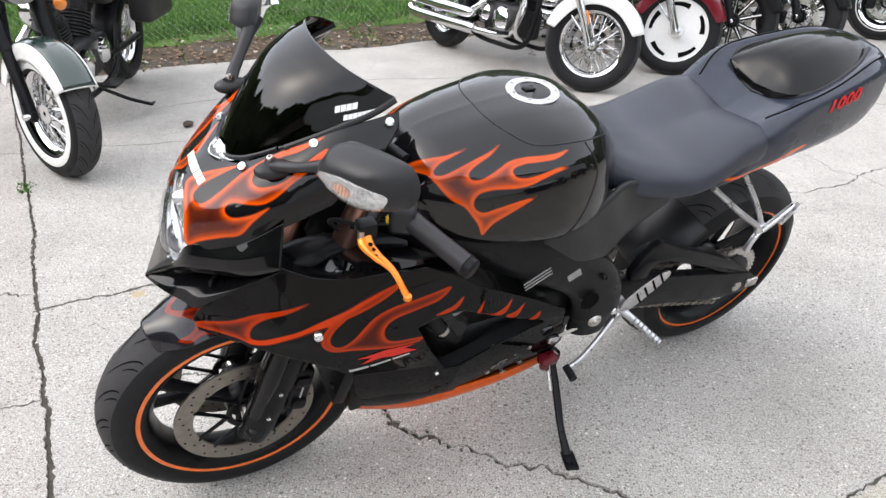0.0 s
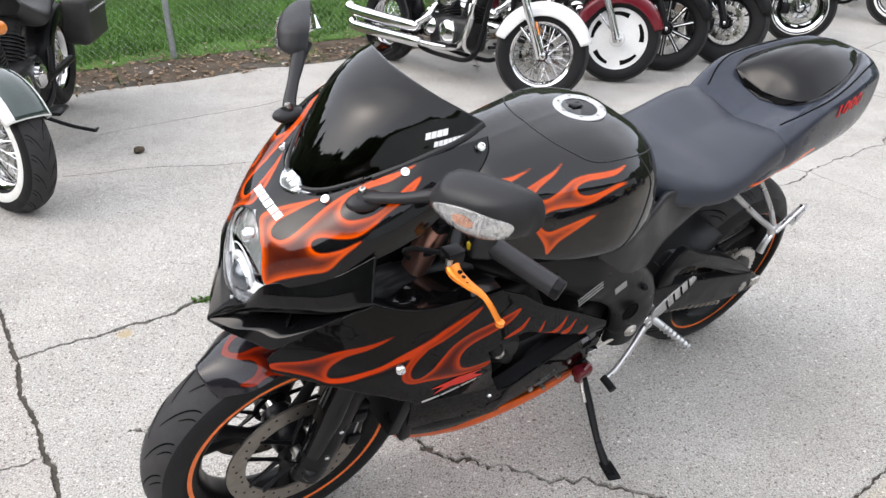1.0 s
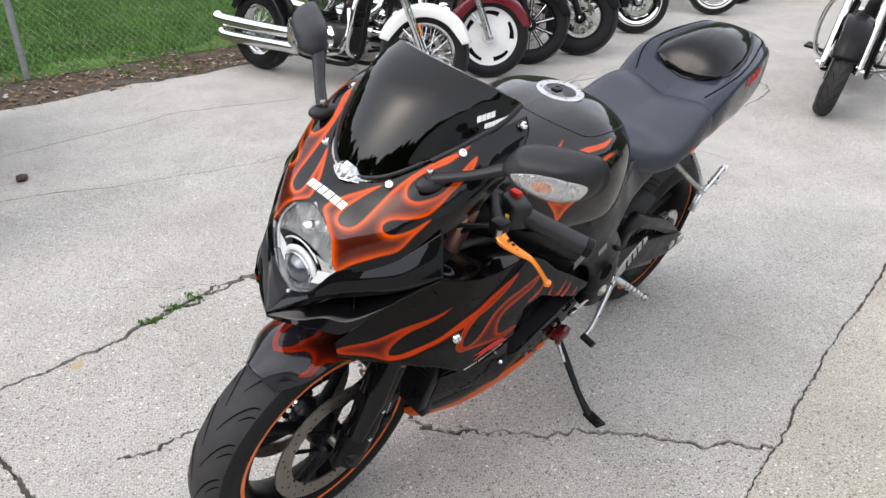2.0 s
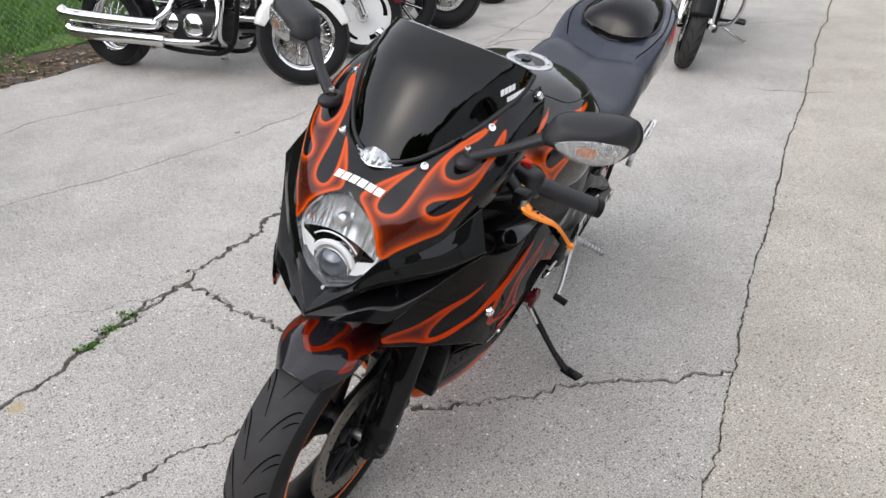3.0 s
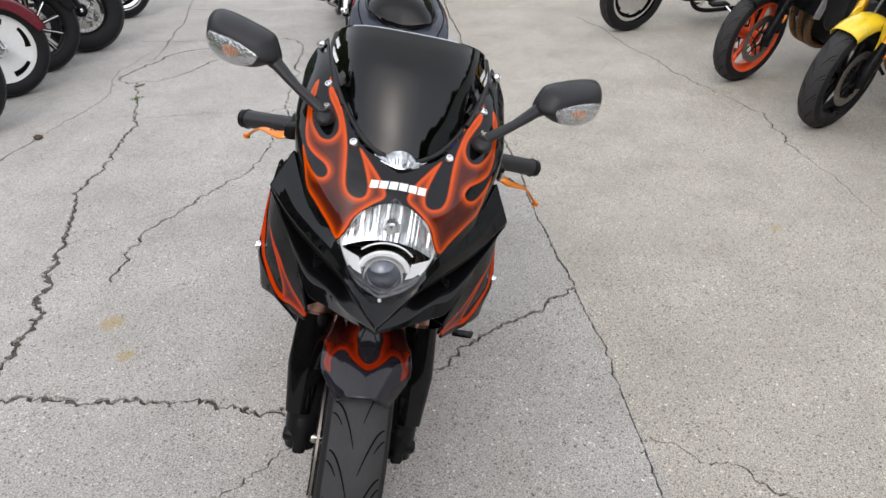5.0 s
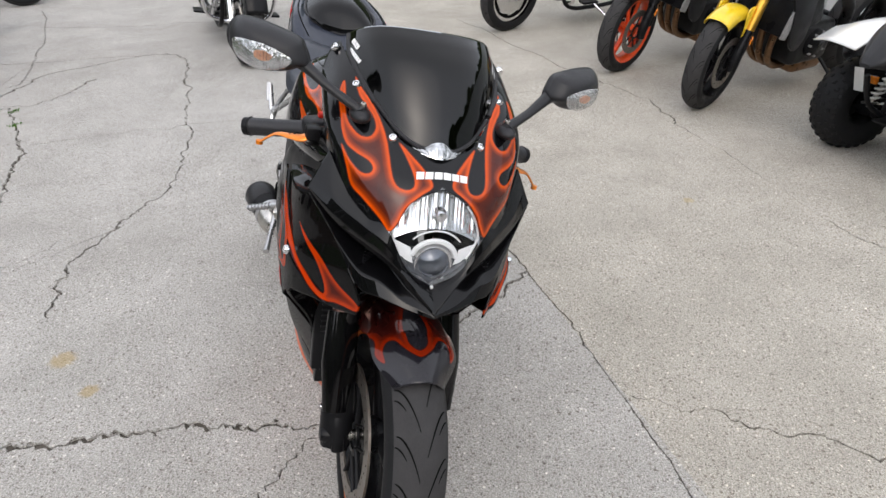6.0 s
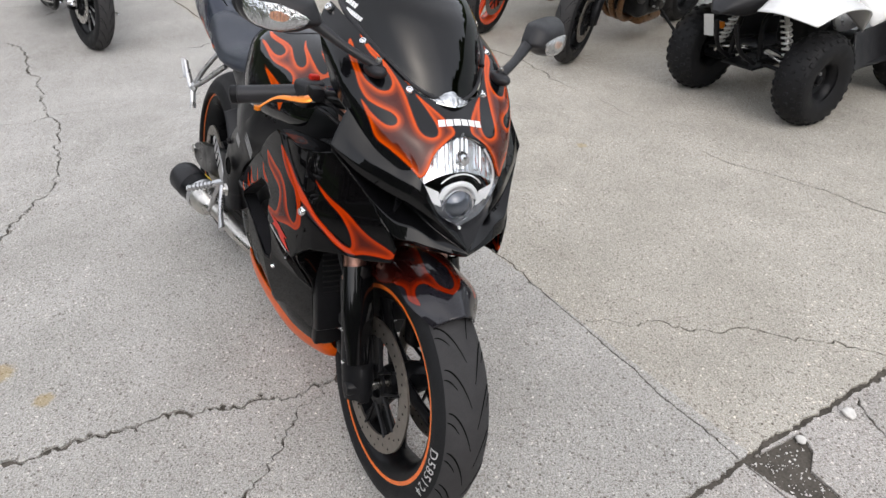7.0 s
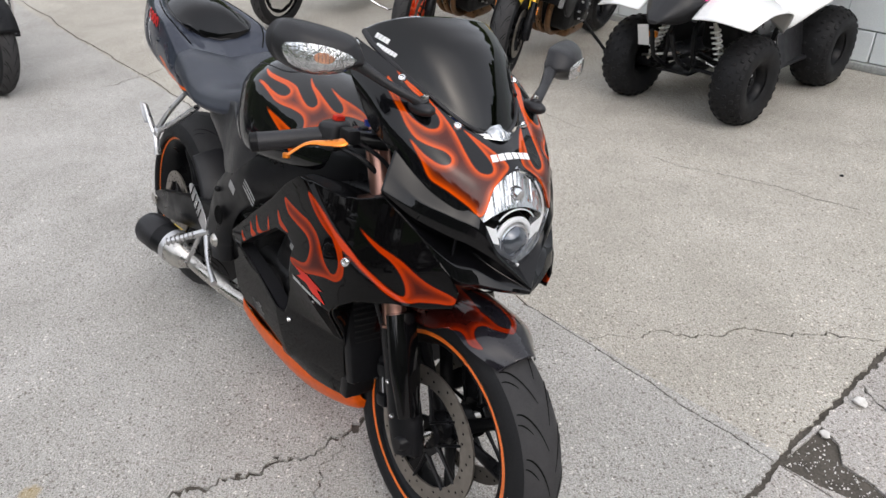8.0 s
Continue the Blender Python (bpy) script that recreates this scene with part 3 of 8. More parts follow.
# earth sheet under everything, out to the horizon; it rises a little under the verge
gx = np.concatenate([[-3000, -200, -30, -12], np.linspace(-9, 14, 60), [30, 200, 3000]])
gy = np.concatenate([[-3000, -200, -30, -9], np.linspace(-7, 22, 70), [40, 200, 3000]])
grid = np.zeros((len(gx), len(gy), 3))
for i, x in enumerate(gx):
    for j, y in enumerate(gy):
        d = (np.array([x, y]) - VERGE_P) @ VERGE_N
        z = -0.008
        if d > 0.05 and abs(x) < 100 and abs(y) < 100:
            z = -0.008 + 0.055 * min(1, d / 0.7) + 0.02 * noise.noise(Vector((x * 2, y * 2, 0)))
        grid[i, j] = x, y, z
ground = part("ground", sheet(grid), M_SAND)
tagged(ground, "dark earth showing in the cracks and beyond the lot", "ground", kind="structure")


def scatter(name, count, spot, blade, material, label, category):
    """Many small blades, leaves or chips in one object."""
    V, F = [], []
    for _ in range(count):
        p = spot()
        if p is None:
            continue
        v, f = blade(p)
        k = len(V)
        V += v
        F += [tuple(k + q for q in t) for t in f]
    me = bpy.data.meshes.new(name)
    me.from_pydata(V, [], F)
    me.materials.append(material)
    return tagged(new(name, me), label, category, kind="stuff")


def soil_z(d):
    return -0.013 + 0.06 * min(1, max(0, d) / 0.7)


def grass_blade(p):
    x, y, z, h = p
    a, lean = rng.uniform(0, 6.28), rng.uniform(0.1, 0.8)
    w = rng.uniform(0.003, 0.006)
    dx, dy = math.cos(a), math.sin(a)
    v = [(x - dy * w, y + dx * w, z - 0.01), (x + dy * w, y - dx * w, z - 0.01),
         (x + dx * h * lean * 0.35 + dy * w * .8, y + dy * h * lean * 0.35 - dx * w * .8, z + h * 0.6), (x + dx * h * lean * 0.35 - dy * w * .8, y + dy * h * lean * 0.35 + dx * w * .8, z + h * 0.6),
         (x + dx * h * lean, y + dy * h * lean, z + h * (1 - 0.3 * lean))]
    return v, [(0, 1, 2, 3), (3, 2, 4)]


def lawn_spot():
    s = rng.uniform(-4.2, 3.6)
    d = rng.uniform(0.45, 4.6)
    edge = 0.75 + 0.35 * noise.noise(Vector((s * 1.6, 1, 0))) + 0.2 * noise.noise(Vector((s * 6, 5, 0)))
    if d < edge and rng.random() > 0.10 * (d / edge):
        return None
    q = verge(s, d)
    return q[0], q[1], soil_z(d), rng.uniform(0.035, 0.085)


def tuft_spot():
    s = rng.uniform(-4, 3.2)
    if noise.noise(Vector((s * 3.1, 9, 0))) < 0.12:
        return None
    d = rng.gauss(0.33, 0.16)
    q = verge(s, d)
    return q[0], q[1], soil_z(d), rng.uniform(0.02, 0.06)


def crack_tuft():
    c = rng.choice([(-0.79, 2.37), (-0.72, 2.42), (-0.86, 2.30), (-1.99, 3.05), (-1.96, 2.99), (2.14, 4.5), (1.9, 4.3)])
    return c[0] + rng.gauss(0, 0.02), c[1] + rng.gauss(0, 0.015), -0.01, rng.uniform(0.01, 0.025)


turf_v, turf_f = [], []
for i in range(40):
    for j in range(24):
        s, d = -9 + 25 * i / 39, 0.55 + (0.0 if j == 0 else 9 * (j / 23) ** 1.5)
        q = verge(s, d + (0.25 * noise.noise(Vector((s * 1.6, 1, 0))) if j == 0 else 0))
        turf_v.append((q[0], q[1], soil_z(d) + 0.006 + 0.012 * noise.noise(Vector((q[0], q[1], 2)))))
turf_f = [(i * 24 + j, i * 24 + j + 1, (i + 1) * 24 + j + 1, (i + 1) * 24 + j) for i in range(39) for j in range(23)]
tagged(part("lawn", mesh_of(turf_v, turf_f), M_TURF), "mown green lawn behind the lot", "lawn", kind="structure")
scatter("grass", 60000, lawn_spot, grass_blade, M_GRASS, "short green spring grass on the verge", "grass")
scatter("weeds", 4200, tuft_spot, grass_blade, M_GRASS, "low green weeds in the bare strip of earth", "weeds")
scatter("crack_weeds", 500, crack_tuft, grass_blade, M_GRASS, "tiny green weeds in the cracks of the concrete", "weeds")


def leaf_spot():
    d = abs(rng.gauss(0.3, 0.24))
    q = verge(rng.uniform(-4.2, 4.5), d - 0.05)
    return q[0], q[1], soil_z(d) + 0.008, rng.uniform(0.008, 0.03)


def leaf(p):
    x, y, z, r = p
    a = rng.uniform(0, 6.28)
    tilt = [rng.uniform(-0.7, 0.7) for _ in range(4)]
    v = [(x + r * math.cos(a + k * 1.57) * (1 if k % 2 == 0 else 0.5), y + r * math.sin(a + k * 1.57) * (1 if k % 2 == 0 else 0.5), z + 0.01 + r * tilt[k] * 0.6) for k in range(4)]
    return v, [(0, 1, 2), (0, 2, 3)]


scatter("leaf_litter", 2600, leaf_spot, leaf, M_LEAF, "brown dead leaves on the bare earth", "leaves")
scatter("pale_leaf_litter", 330, leaf_spot, leaf, M_LEAFP, "pale dry leaves and scraps on the bare earth", "leaves")
verge_soil = [tuple(verge(-9 + 25.5 * i / 80, d)) + (soil_z(d) + 0.006 + (0.02 * noise.noise(Vector((i * 2.3, d * 9, 1))) if d > 0.05 else 0),) for i in range(81) for d in (0.0, 0.12, 0.25, 0.4, 0.6, 0.85)]
tagged(part("bare_earth", mesh_of(verge_soil, [(i * 6 + j, i * 6 + j + 1, i * 6 + j + 7, i * 6 + j + 6) for i in range(80) for j in range(5)]), M_DIRT),
       "strip of bare dark earth along the concrete", "earth", kind="structure")


def grit(p):
    x, y, z, r = p
    pts = [(x + r * rng.uniform(-1, 1), y + r * rng.uniform(-1, 1), z + r * rng.uniform(0, 1.1)) for _ in range(5)] + [(x, y, z)]
    return pts, [(0, 1, 2), (0, 2, 3), (0, 3, 4), (5, 1, 2), (5, 3, 4), (0, 1, 4)]


def grit_spot():
    w, rough, pts = rng.choice(CRACKS)
    i = rng.randrange(len(pts) - 1)
    t = rng.random()
    x = pts[i][0] + (pts[i + 1][0] - pts[i][0]) * t + rng.gauss(0, 0.03)
    y = pts[i][1] + (pts[i + 1][1] - pts[i][1]) * t + rng.gauss(0, 0.03)
    return x, y, 0.0, rng.uniform(0.001, 0.004)


def hole_spot():
    x, y = rng.uniform(-0.72, -0.40), rng.uniform(0.19, 0.42)
    if not inside(np.array([[x, y]]), HOLE)[0]:
        return None
    return x, y, -0.008, rng.uniform(0.0015, 0.005)


scatter("hole_grit", 420, hole_spot, grit, M_CHIP, "pale grit lying in the broken corner", "grit")
scatter("grit", 1500, grit_spot, grit, M_CONC, "loose grit along the cracks", "grit")


def pebble(at, r, material, label, seed):
    bm = bmesh.new()
    bmesh.ops.create_icosphere(bm, subdivisions=2, radius=r)
    for v in bm.verts:
        v.co *= 1 + 0.35 * noise.noise(v.co / r * 1.3 + Vector((seed, 0, 0)))
        v.co.z *= 0.6
    return tagged(part("stone", bm, material, at=pose(*at)), label, "stone")


pebble((-1.49, 3.91, 0.018), 0.03, M_DIRT, "dark brown clod lying on the concrete", 1)
pebble((-0.36, 0.06, 0.01), 0.019, M_CHIP, "broken chip of pale concrete beside a joint", 2)
pebble((-0.44, 0.23, 0.004), 0.014, M_CHIP, "small concrete chip in the broken corner", 5)
pebble((1.13, 4.28, 0.012), 0.025, M_DIRT, "brown clod on the concrete", 3)
pebble((0.22, 4.0, 0.008), 0.014, M_LEAFP, "pale pebble beside a crack", 4)
pebble((0.95, -0.88, 0.006), 0.009, M_BLK, "small black pebble on the concrete", 6)


# chain-link fence on the verge
def fence():
    f = tagged(new("chain_link_fence"), "galvanised chain-link fence standing in the grass", "fence")
    for s in (-3.1, -0.2, 2.7, 5.6):
        q = verge(s, 0.58)
        part("post", join(tube([(*q, 0), (*q, 1.25)], 0.024, 14), ball((*q, 1.25), (0.028, 0.028, 0.02))), M_GALV, f)
    a, b = verge(-3.1, 0.58), verge(5.6, 0.58)
    part("top_rail", tube([(*a, 1.2), (*b, 1.2)], 0.017, 10), M_GALV, f)
    V, F = [], []
    for i in range(int(8.7 / 0.055)):
        for sgn in (1, -1):
            s0 = -3.1 + i * 0.055
            z0, z1 = 0.05, 1.2
            for k in range(12):
                za, zb = z0 + (z1 - z0) * k / 12, z0 + (z1 - z0) * (k + 1) / 12
                sa = s0 + sgn * (za - z0) if sgn > 0 else s0 + (z1 - za) * 1.0
                sb = s0 + sgn * (zb - z0) if sgn > 0 else s0 + (z1 - zb) * 1.0
                sa, sb = (sa, sb)
                if max(sa, sb) > 5.6:
                    continue
                p, q = verge(sa, 0.58 + sgn * 0.002), verge(sb, 0.58 + sgn * 0.002)
                n0 = len(V)
                for w in (-0.0008, 0.0008):
                    V += [(p[0] + VERGE_N[0] * w, p[1] + VERGE_N[1] * w, za), (q[0] + VERGE_N[0] * w, q[1] + VERGE_N[1] * w, zb)]
                V += [(p[0] + VERGE_D[0] * 0.0012, p[1] + VERGE_D[1] * 0.0012, za + 0.0006), (q[0] + VERGE_D[0] * 0.0012, q[1] + VERGE_D[1] * 0.0012, zb + 0.0006)]
                F += [(n0, n0 + 1, n0 + 3, n0 + 2), (n0 + 2, n0 + 3, n0 + 5, n0 + 4), (n0 + 4, n0 + 5, n0 + 1, n0)]
    part("wire_mesh", mesh_of(V, F), M_GALV, f)


fence()

# ---- painted block wall of the building behind the quad ----
M_BLOCK = mat("pale_painted_block", (0.74, 0.78, 0.79), 0.7, var=0.12, scale=3, bump=0.4, bscale=120)
M_PLINTH = mat("dirty_concrete_plinth", (0.36, 0.37, 0.36), 0.85, var=0.3, scale=6, bump=0.5, bscale=100)
WALL_P, WALL_D = np.array([2.30, -2.08]), np.array([0.88, 0.475])
WALL_A = math.degrees(math.atan2(WALL_D[1], WALL_D[0]))


def wall_pose(s, d, z):
    n = np.array([WALL_D[1], -WALL_D[0]])
    q = WALL_P + WALL_D * s + n * d
    return pose(q[0], q[1], z, 0, 0, WALL_A)


def building():
    w = tagged(new("wall_south"), "pale painted block wall with a grey plinth", "wall", kind="structure")
    w.matrix_basis = wall_pose(0, 0, 0)
    part("core", block((10.6, 0.2, 2.3), (0.1, -0.13, 1.15), 0), M_PLINTH, w)
    part("plinth", block((10.6, 0.05, 0.05), (0.1, 0.0, 0.025), 0.008), M_PLINTH, w, "dirty grey concrete plinth")
    bm = block((0.392, 0.05, 0.192), (0, 0, 0), 0.005, 1)
    first = part("block", bm, M_BLOCK, w)
    first.location = (-5.0, -0.024, 0.15)
    for r in range(11):
        for k in range(26):
            if r == 0 and k == 0:
                continue
            ob = first.copy()
            scene.collection.objects.link(ob)
            ob.location = (-5.0 + 0.4 * k + 0.2 * (r % 2), -0.024, 0.15 + 0.2 * r)


building()


# ---- wheels ----
def tyre_profile(R, w, rim, square=0.0, n=15, cut=0.95):
    """Crown and two sidewalls of a tyre as (radius, y)."""
    top = 1.35

    def at(th):
        y = w * math.sin(th) / math.sin(top)
        drop = w * 0.98 * (1 - math.cos(th)) * (1 - 0.55 * square)
        return R - drop, y

    crown = [at(th) for th in np.linspace(-cut, cut, n)]
    shoulder = [at(th) for th in np.linspace(cut, top, 5)]
    r1, y1 = shoulder[-1]
    wall = shoulder + [(rim + (r1 - rim) * 0.6, w * 1.0), (rim + (r1 - rim) * 0.3, w * 0.95), (rim + 0.004, w * 0.84), (rim - 0.006, w * 0.78)]
    return crown, wall


def mirror_profile(p):
    return [(r, -y) for r, y in p]


def add_tyre(parent, R, w, rim, at, square=0.0, whitewall=None, grooves=0, seed=1, material=None, two=True, blocks=False):
    crown, wall = tyre_profile(R, w, rim, square)
    ty = part("tyre", join(lathe(wall, 96), lathe(mirror_profile(wall), 96)), material or M_RUB, parent, "black rubber tyre", at=at)
    part("tread", lathe(crown, 96), M_TREAD, ty, "worn grey tread", at=at)
    if whitewall:
        a, b = whitewall
        for s in (1, -1):
            yw = w * 1.012
            part("whitewall", lathe([(a, s * w * 0.93), (a + 0.004, s * (yw - 0.0005)), ((a + b) / 2, s * (yw + 0.001)), (b - 0.004, s * yw), (b, s * w * 0.97)], 96), M_WWALL, ty, "white sidewall band", at=at)
    if grooves:
        r = random.Random(seed)
        V, F = [], []
        lim = 0.93
        for k in range(grooves):
            for s in (1, -1):
                a0 = 2 * math.pi * (k + (0.5 if s < 0 else 0)) / grooves
                for t0, t1, slant, wid in ((0.10, 0.86, 0.46, 0.0019), (0.52, 0.92, 0.13, 0.0015)):
                    sh = a0 + (0.13 if t0 > 0.3 else 0)
                    m = 10
                    for i in range(m + 1):
                        u = i / m
                        th = (t0 + (t1 - t0) * u)
                        ang = sh + slant * (1 - (1 - u) ** 2.0) * 0.6 * (0.3 / R)
                        y = s * w * math.sin(th) / math.sin(1.35)
                        rr = R - w * 0.98 * (1 - math.cos(th)) * (1 - 0.55 * square) + 0.0011
                        wd = wid * (0.3 + 0.7 * math.sin(math.pi * min(1, 0.10 + 0.75 * u)))
                        for q in (-1, 1):
                            an = ang + q * wd / R * 0.9
                            V.append((rr * math.cos(an), y - s * q * wd * 0.55, rr * math.sin(an)))
                        if i:
                            n0 = len(V) - 4
                            F.append((n0, n0 + 1, n0 + 3, n0 + 2))
        part("tread_pattern", mesh_of(V, F), M_GROOVE, ty, "dark curved tread sipes", at=at)
    return ty


def rim_bm(rim, w, inner=0.82, lip=0.008):
    """A closed rim section: flanges, bead seats and a drop centre."""
    o = [(rim + lip, -w), (rim + lip, -w + 0.006), (rim - 0.004, -w + 0.009), (rim - 0.012, -w * 0.45), (rim - 0.022, -w * 0.2), (rim - 0.022, w * 0.2), (rim - 0.012, w * 0.45), (rim - 0.004, w - 0.009), (rim + lip, w - 0.006), (rim + lip, w)]
    i = [(rim - 0.004, w + 0.0005), (rim - 0.018, w * 0.86), (rim - 0.034, w * 0.35), (rim - 0.034, -w * 0.35), (rim - 0.018, -w * 0.86), (rim - 0.004, -w - 0.0005)]
    return lathe(o + i, 96, close=True)


def spoke_bar(a0, r0, a1, r1, y0, y1, wid, thick):
    """A tapered cast spoke between two radii."""
    p0, p1 = np.array([r0 * math.cos(a0), y0, r0 * math.sin(a0)]), np.array([r1 * math.cos(a1), y1, r1 * math.sin(a1)])
    return tube([p0, (p0 + p1) / 2, p1], [wid, wid * 0.72, wid * 0.95], 10, flat=thick / wid)


def cast_wheel(name, parent, rim, w, at, material, spokes=3, pair=0.16, hub=0.045, lean=0.012, label=""):
    bms = [rim_bm(rim, w), lathe([(0.012, -hub * 1.3), (hub, -hub * 1.3), (hub * 1.15, -hub * 0.6), (hub * 0.9, 0), (hub * 1.15, hub * 0.6), (hub, hub * 1.3), (0.012, hub * 1.3)], 32, close=True)]
    arms = []
    for k in range(spokes):
        a = 2 * math.pi * k / spokes + 0.35
        for s in ((-1, 1) if pair else (0,)):
            arms.append(spoke_bar(a + s * pair * 0.25, hub * 0.9, a + s * pair * 1.6, rim - 0.026, s * lean, s * lean * 1.6, 0.014, 0.019))
    wheel = part(name, join(*bms), material, parent, label, at=at)
    parts("spoke", arms, material, wheel, at=at)
    return wheel


def wire_wheel(name, parent, rim, w, at, material, count=40, hub=0.04, hubw=0.045, label="", wire=0.0018):
    bms = [rim_bm(rim, w), lathe([(0.012, -hubw), (hub, -hubw), (hub, -hubw + 0.006), (hub * 0.62, -hubw * 0.6), (hub * 0.62, hubw * 0.6), (hub, hubw - 0.006), (hub, hubw), (0.012, hubw)], 28, close=True)]
    wheel = part(name, join(*bms), material, parent, label, at=at)
    b = []
    for k in range(count):
        s = 1 if k % 2 else -1
        cross = 0.55 if (k // 2) % 2 else -0.55
        a = 2 * math.pi * k / count
        p0 = (hub * 0.92 * math.cos(a + cross), s * (hubw - 0.003), hub * 0.92 * math.sin(a + cross))
        p1 = ((rim - 0.03) * math.cos(a), s * 0.006, (rim - 0.03) * math.sin(a))
        b.append(tube([p0, p1], wire, 5))
    part("spokes", join(*b), M_CHROME, wheel, "thin chromed wire spokes", at=at)
    return wheel


def add_disc(parent, R, y, at, inner=0.70, material=None, carrier=0.045, arms=5, thick=0.005, holes=True):
    r0, h = R * inner, thick / 2
    d = part("brake_disc", lathe([(r0, y - h), (R, y - h), (R, y + h), (r0, y + h)], 72, close=True), material or M_DISC, parent, "drilled steel brake disc", at=at)
    bms = [lathe([(carrier * 0.7, y - h), (carrier, y - h), (carrier, y + h), (carrier * 0.7, y + h)], 32, close=True)]
    arms_bm = []
    for k in range(arms):
        a = 2 * math.pi * k / arms
        for s in (-1, 1):
            arms_bm.append(spoke_bar(a, carrier * 0.9, a + s * 0.42, r0 + 0.004, y, y, 0.007, h * 1.4))
    part("disc_carrier", join(*bms), M_BLK, d, "black disc carrier", at=at)
    parts("carrier_arm", arms_bm, M_BLK, d, at=at)
    if holes:
        hb = []
        for k in range(40):
            rr = r0 + (R - r0) * (0.25, 0.5, 0.75)[k % 3]
            a = 2 * math.pi * k / 40
            hb.append(lathe([(0.0005, 0), (0.003, 0)], 8, (rr * math.cos(a), y + (h + 0.0006), rr * math.sin(a))))
            hb.append(lathe([(0.0005, 0), (0.003, 0)], 8, (rr * math.cos(a), y - (h + 0.0006), rr * math.sin(a))))
        part("drilling", join(*hb), M_GROOVE, d, at=at)
    return d


# ---- the black sport motorcycle with flames ----
bike = tagged(new("sport_motorcycle"), "black sport motorcycle with orange flame paint, leaning on its kickstand", "motorcycle")
bike.matrix_basis = pose(0.134, 1.631, 0.0, 0, 0, 206.6) @ pose(0, 0, 0, -12.9)
FW, RW = (0.7075, 0, 0.3), (-0.7075, 0, 0.311)


def both(name, bm, material, parent=bike, label="", smooth=38):
    o = flip_y(bm)
    return part(name, bm, material, parent, label, smooth), part(name, o, material, parent, label, smooth)


def bolt(parent, at, r=0.009, way=(0, 1, 0), material=None):
    d = Vector(way).normalized()
    m = Matrix.Translation(at) @ Vector((0, 1, 0)).rotation_difference(d).to_matrix().to_4x4()
    prof = [(0.0005, 0.0035), (r * 0.45, 0.0035), (r * 0.5, 0.006), (r * 0.8, 0.0055), (r, 0.002), (r, -0.004), (0.0005, -0.004)]
    return part("screw", lathe(prof, 18), material or M_CHROME, parent, "bright button-head screw", at=m)


# wheels
def sport_wheels():
    at = pose(*FW)
    fw = cast_wheel("front_wheel", bike, 0.221, 0.052, at, M_BLK, 3, 0.17, 0.036, label="black cast front wheel with an orange rim stripe")
    ty = add_tyre(fw, 0.300, 0.061, 0.222, at, grooves=21)
    for s in (1, -1):
        part("rim_stripe", lathe([(0.2185, s * 0.0528), (0.2275, s * 0.0528), (0.2275, s * 0.0535), (0.2185, s * 0.0535)], 96, close=True), M_STRIPE, fw, "orange reflective tape", at=at)
        add_disc(fw, 0.155, s * 0.068, at, 0.74, arms=5)
    part("axle", lathe([(0.006, -0.13), (0.012, -0.13), (0.012, 0.13), (0.006, 0.13)], 20, close=True), M_STEEL, fw, "steel axle", at=at)
    at = pose(*RW)
    rw = cast_wheel("rear_wheel", bike, 0.221, 0.08, at, M_BLK, 3, 0.17, 0.05, label="black cast rear wheel with an orange rim stripe")
    add_tyre(rw, 0.311, 0.096, 0.222, at, grooves=15, seed=4)
    for s in (1, -1):
        part("rim_stripe", lathe([(0.2185, s * 0.0808), (0.2275, s * 0.0808), (0.2275, s * 0.0815), (0.2185, s * 0.0815)], 96, close=True), M_STRIPE, rw, "orange reflective tape", at=at)
    add_disc(rw, 0.11, -0.095, at, 0.66, arms=5)
    teeth = []
    for k in range(86):
        a = 2 * math.pi * k / 86
        teeth.append((0.107 + (0.004 if k % 2 else -0.003), a))
    prof = [(r * math.cos(a), r * math.sin(a)) for r, a in teeth]
    sp = part("sprocket", join(plate(prof, 0.098, 0.104, 0)), M_STEEL, rw, "steel chain sprocket", at=at)
    part("sprocket_carrier", lathe([(0.02, 0.085), (0.075, 0.085), (0.08, 0.109), (0.05, 0.114), (0.02, 0.114)], 32, close=True), M_BLK, sp, at=at)
    part("axle_nut", lathe([(0.001, 0.155), (0.018, 0.155), (0.02, 0.13), (0.001, 0.13)], 6), M_STEEL, rw, at=at)
    return fw, rw


FRONT, REAR = sport_wheels()


# fork
def fork_at(z):
    return 0.690 - (z - 0.30) * 0.41


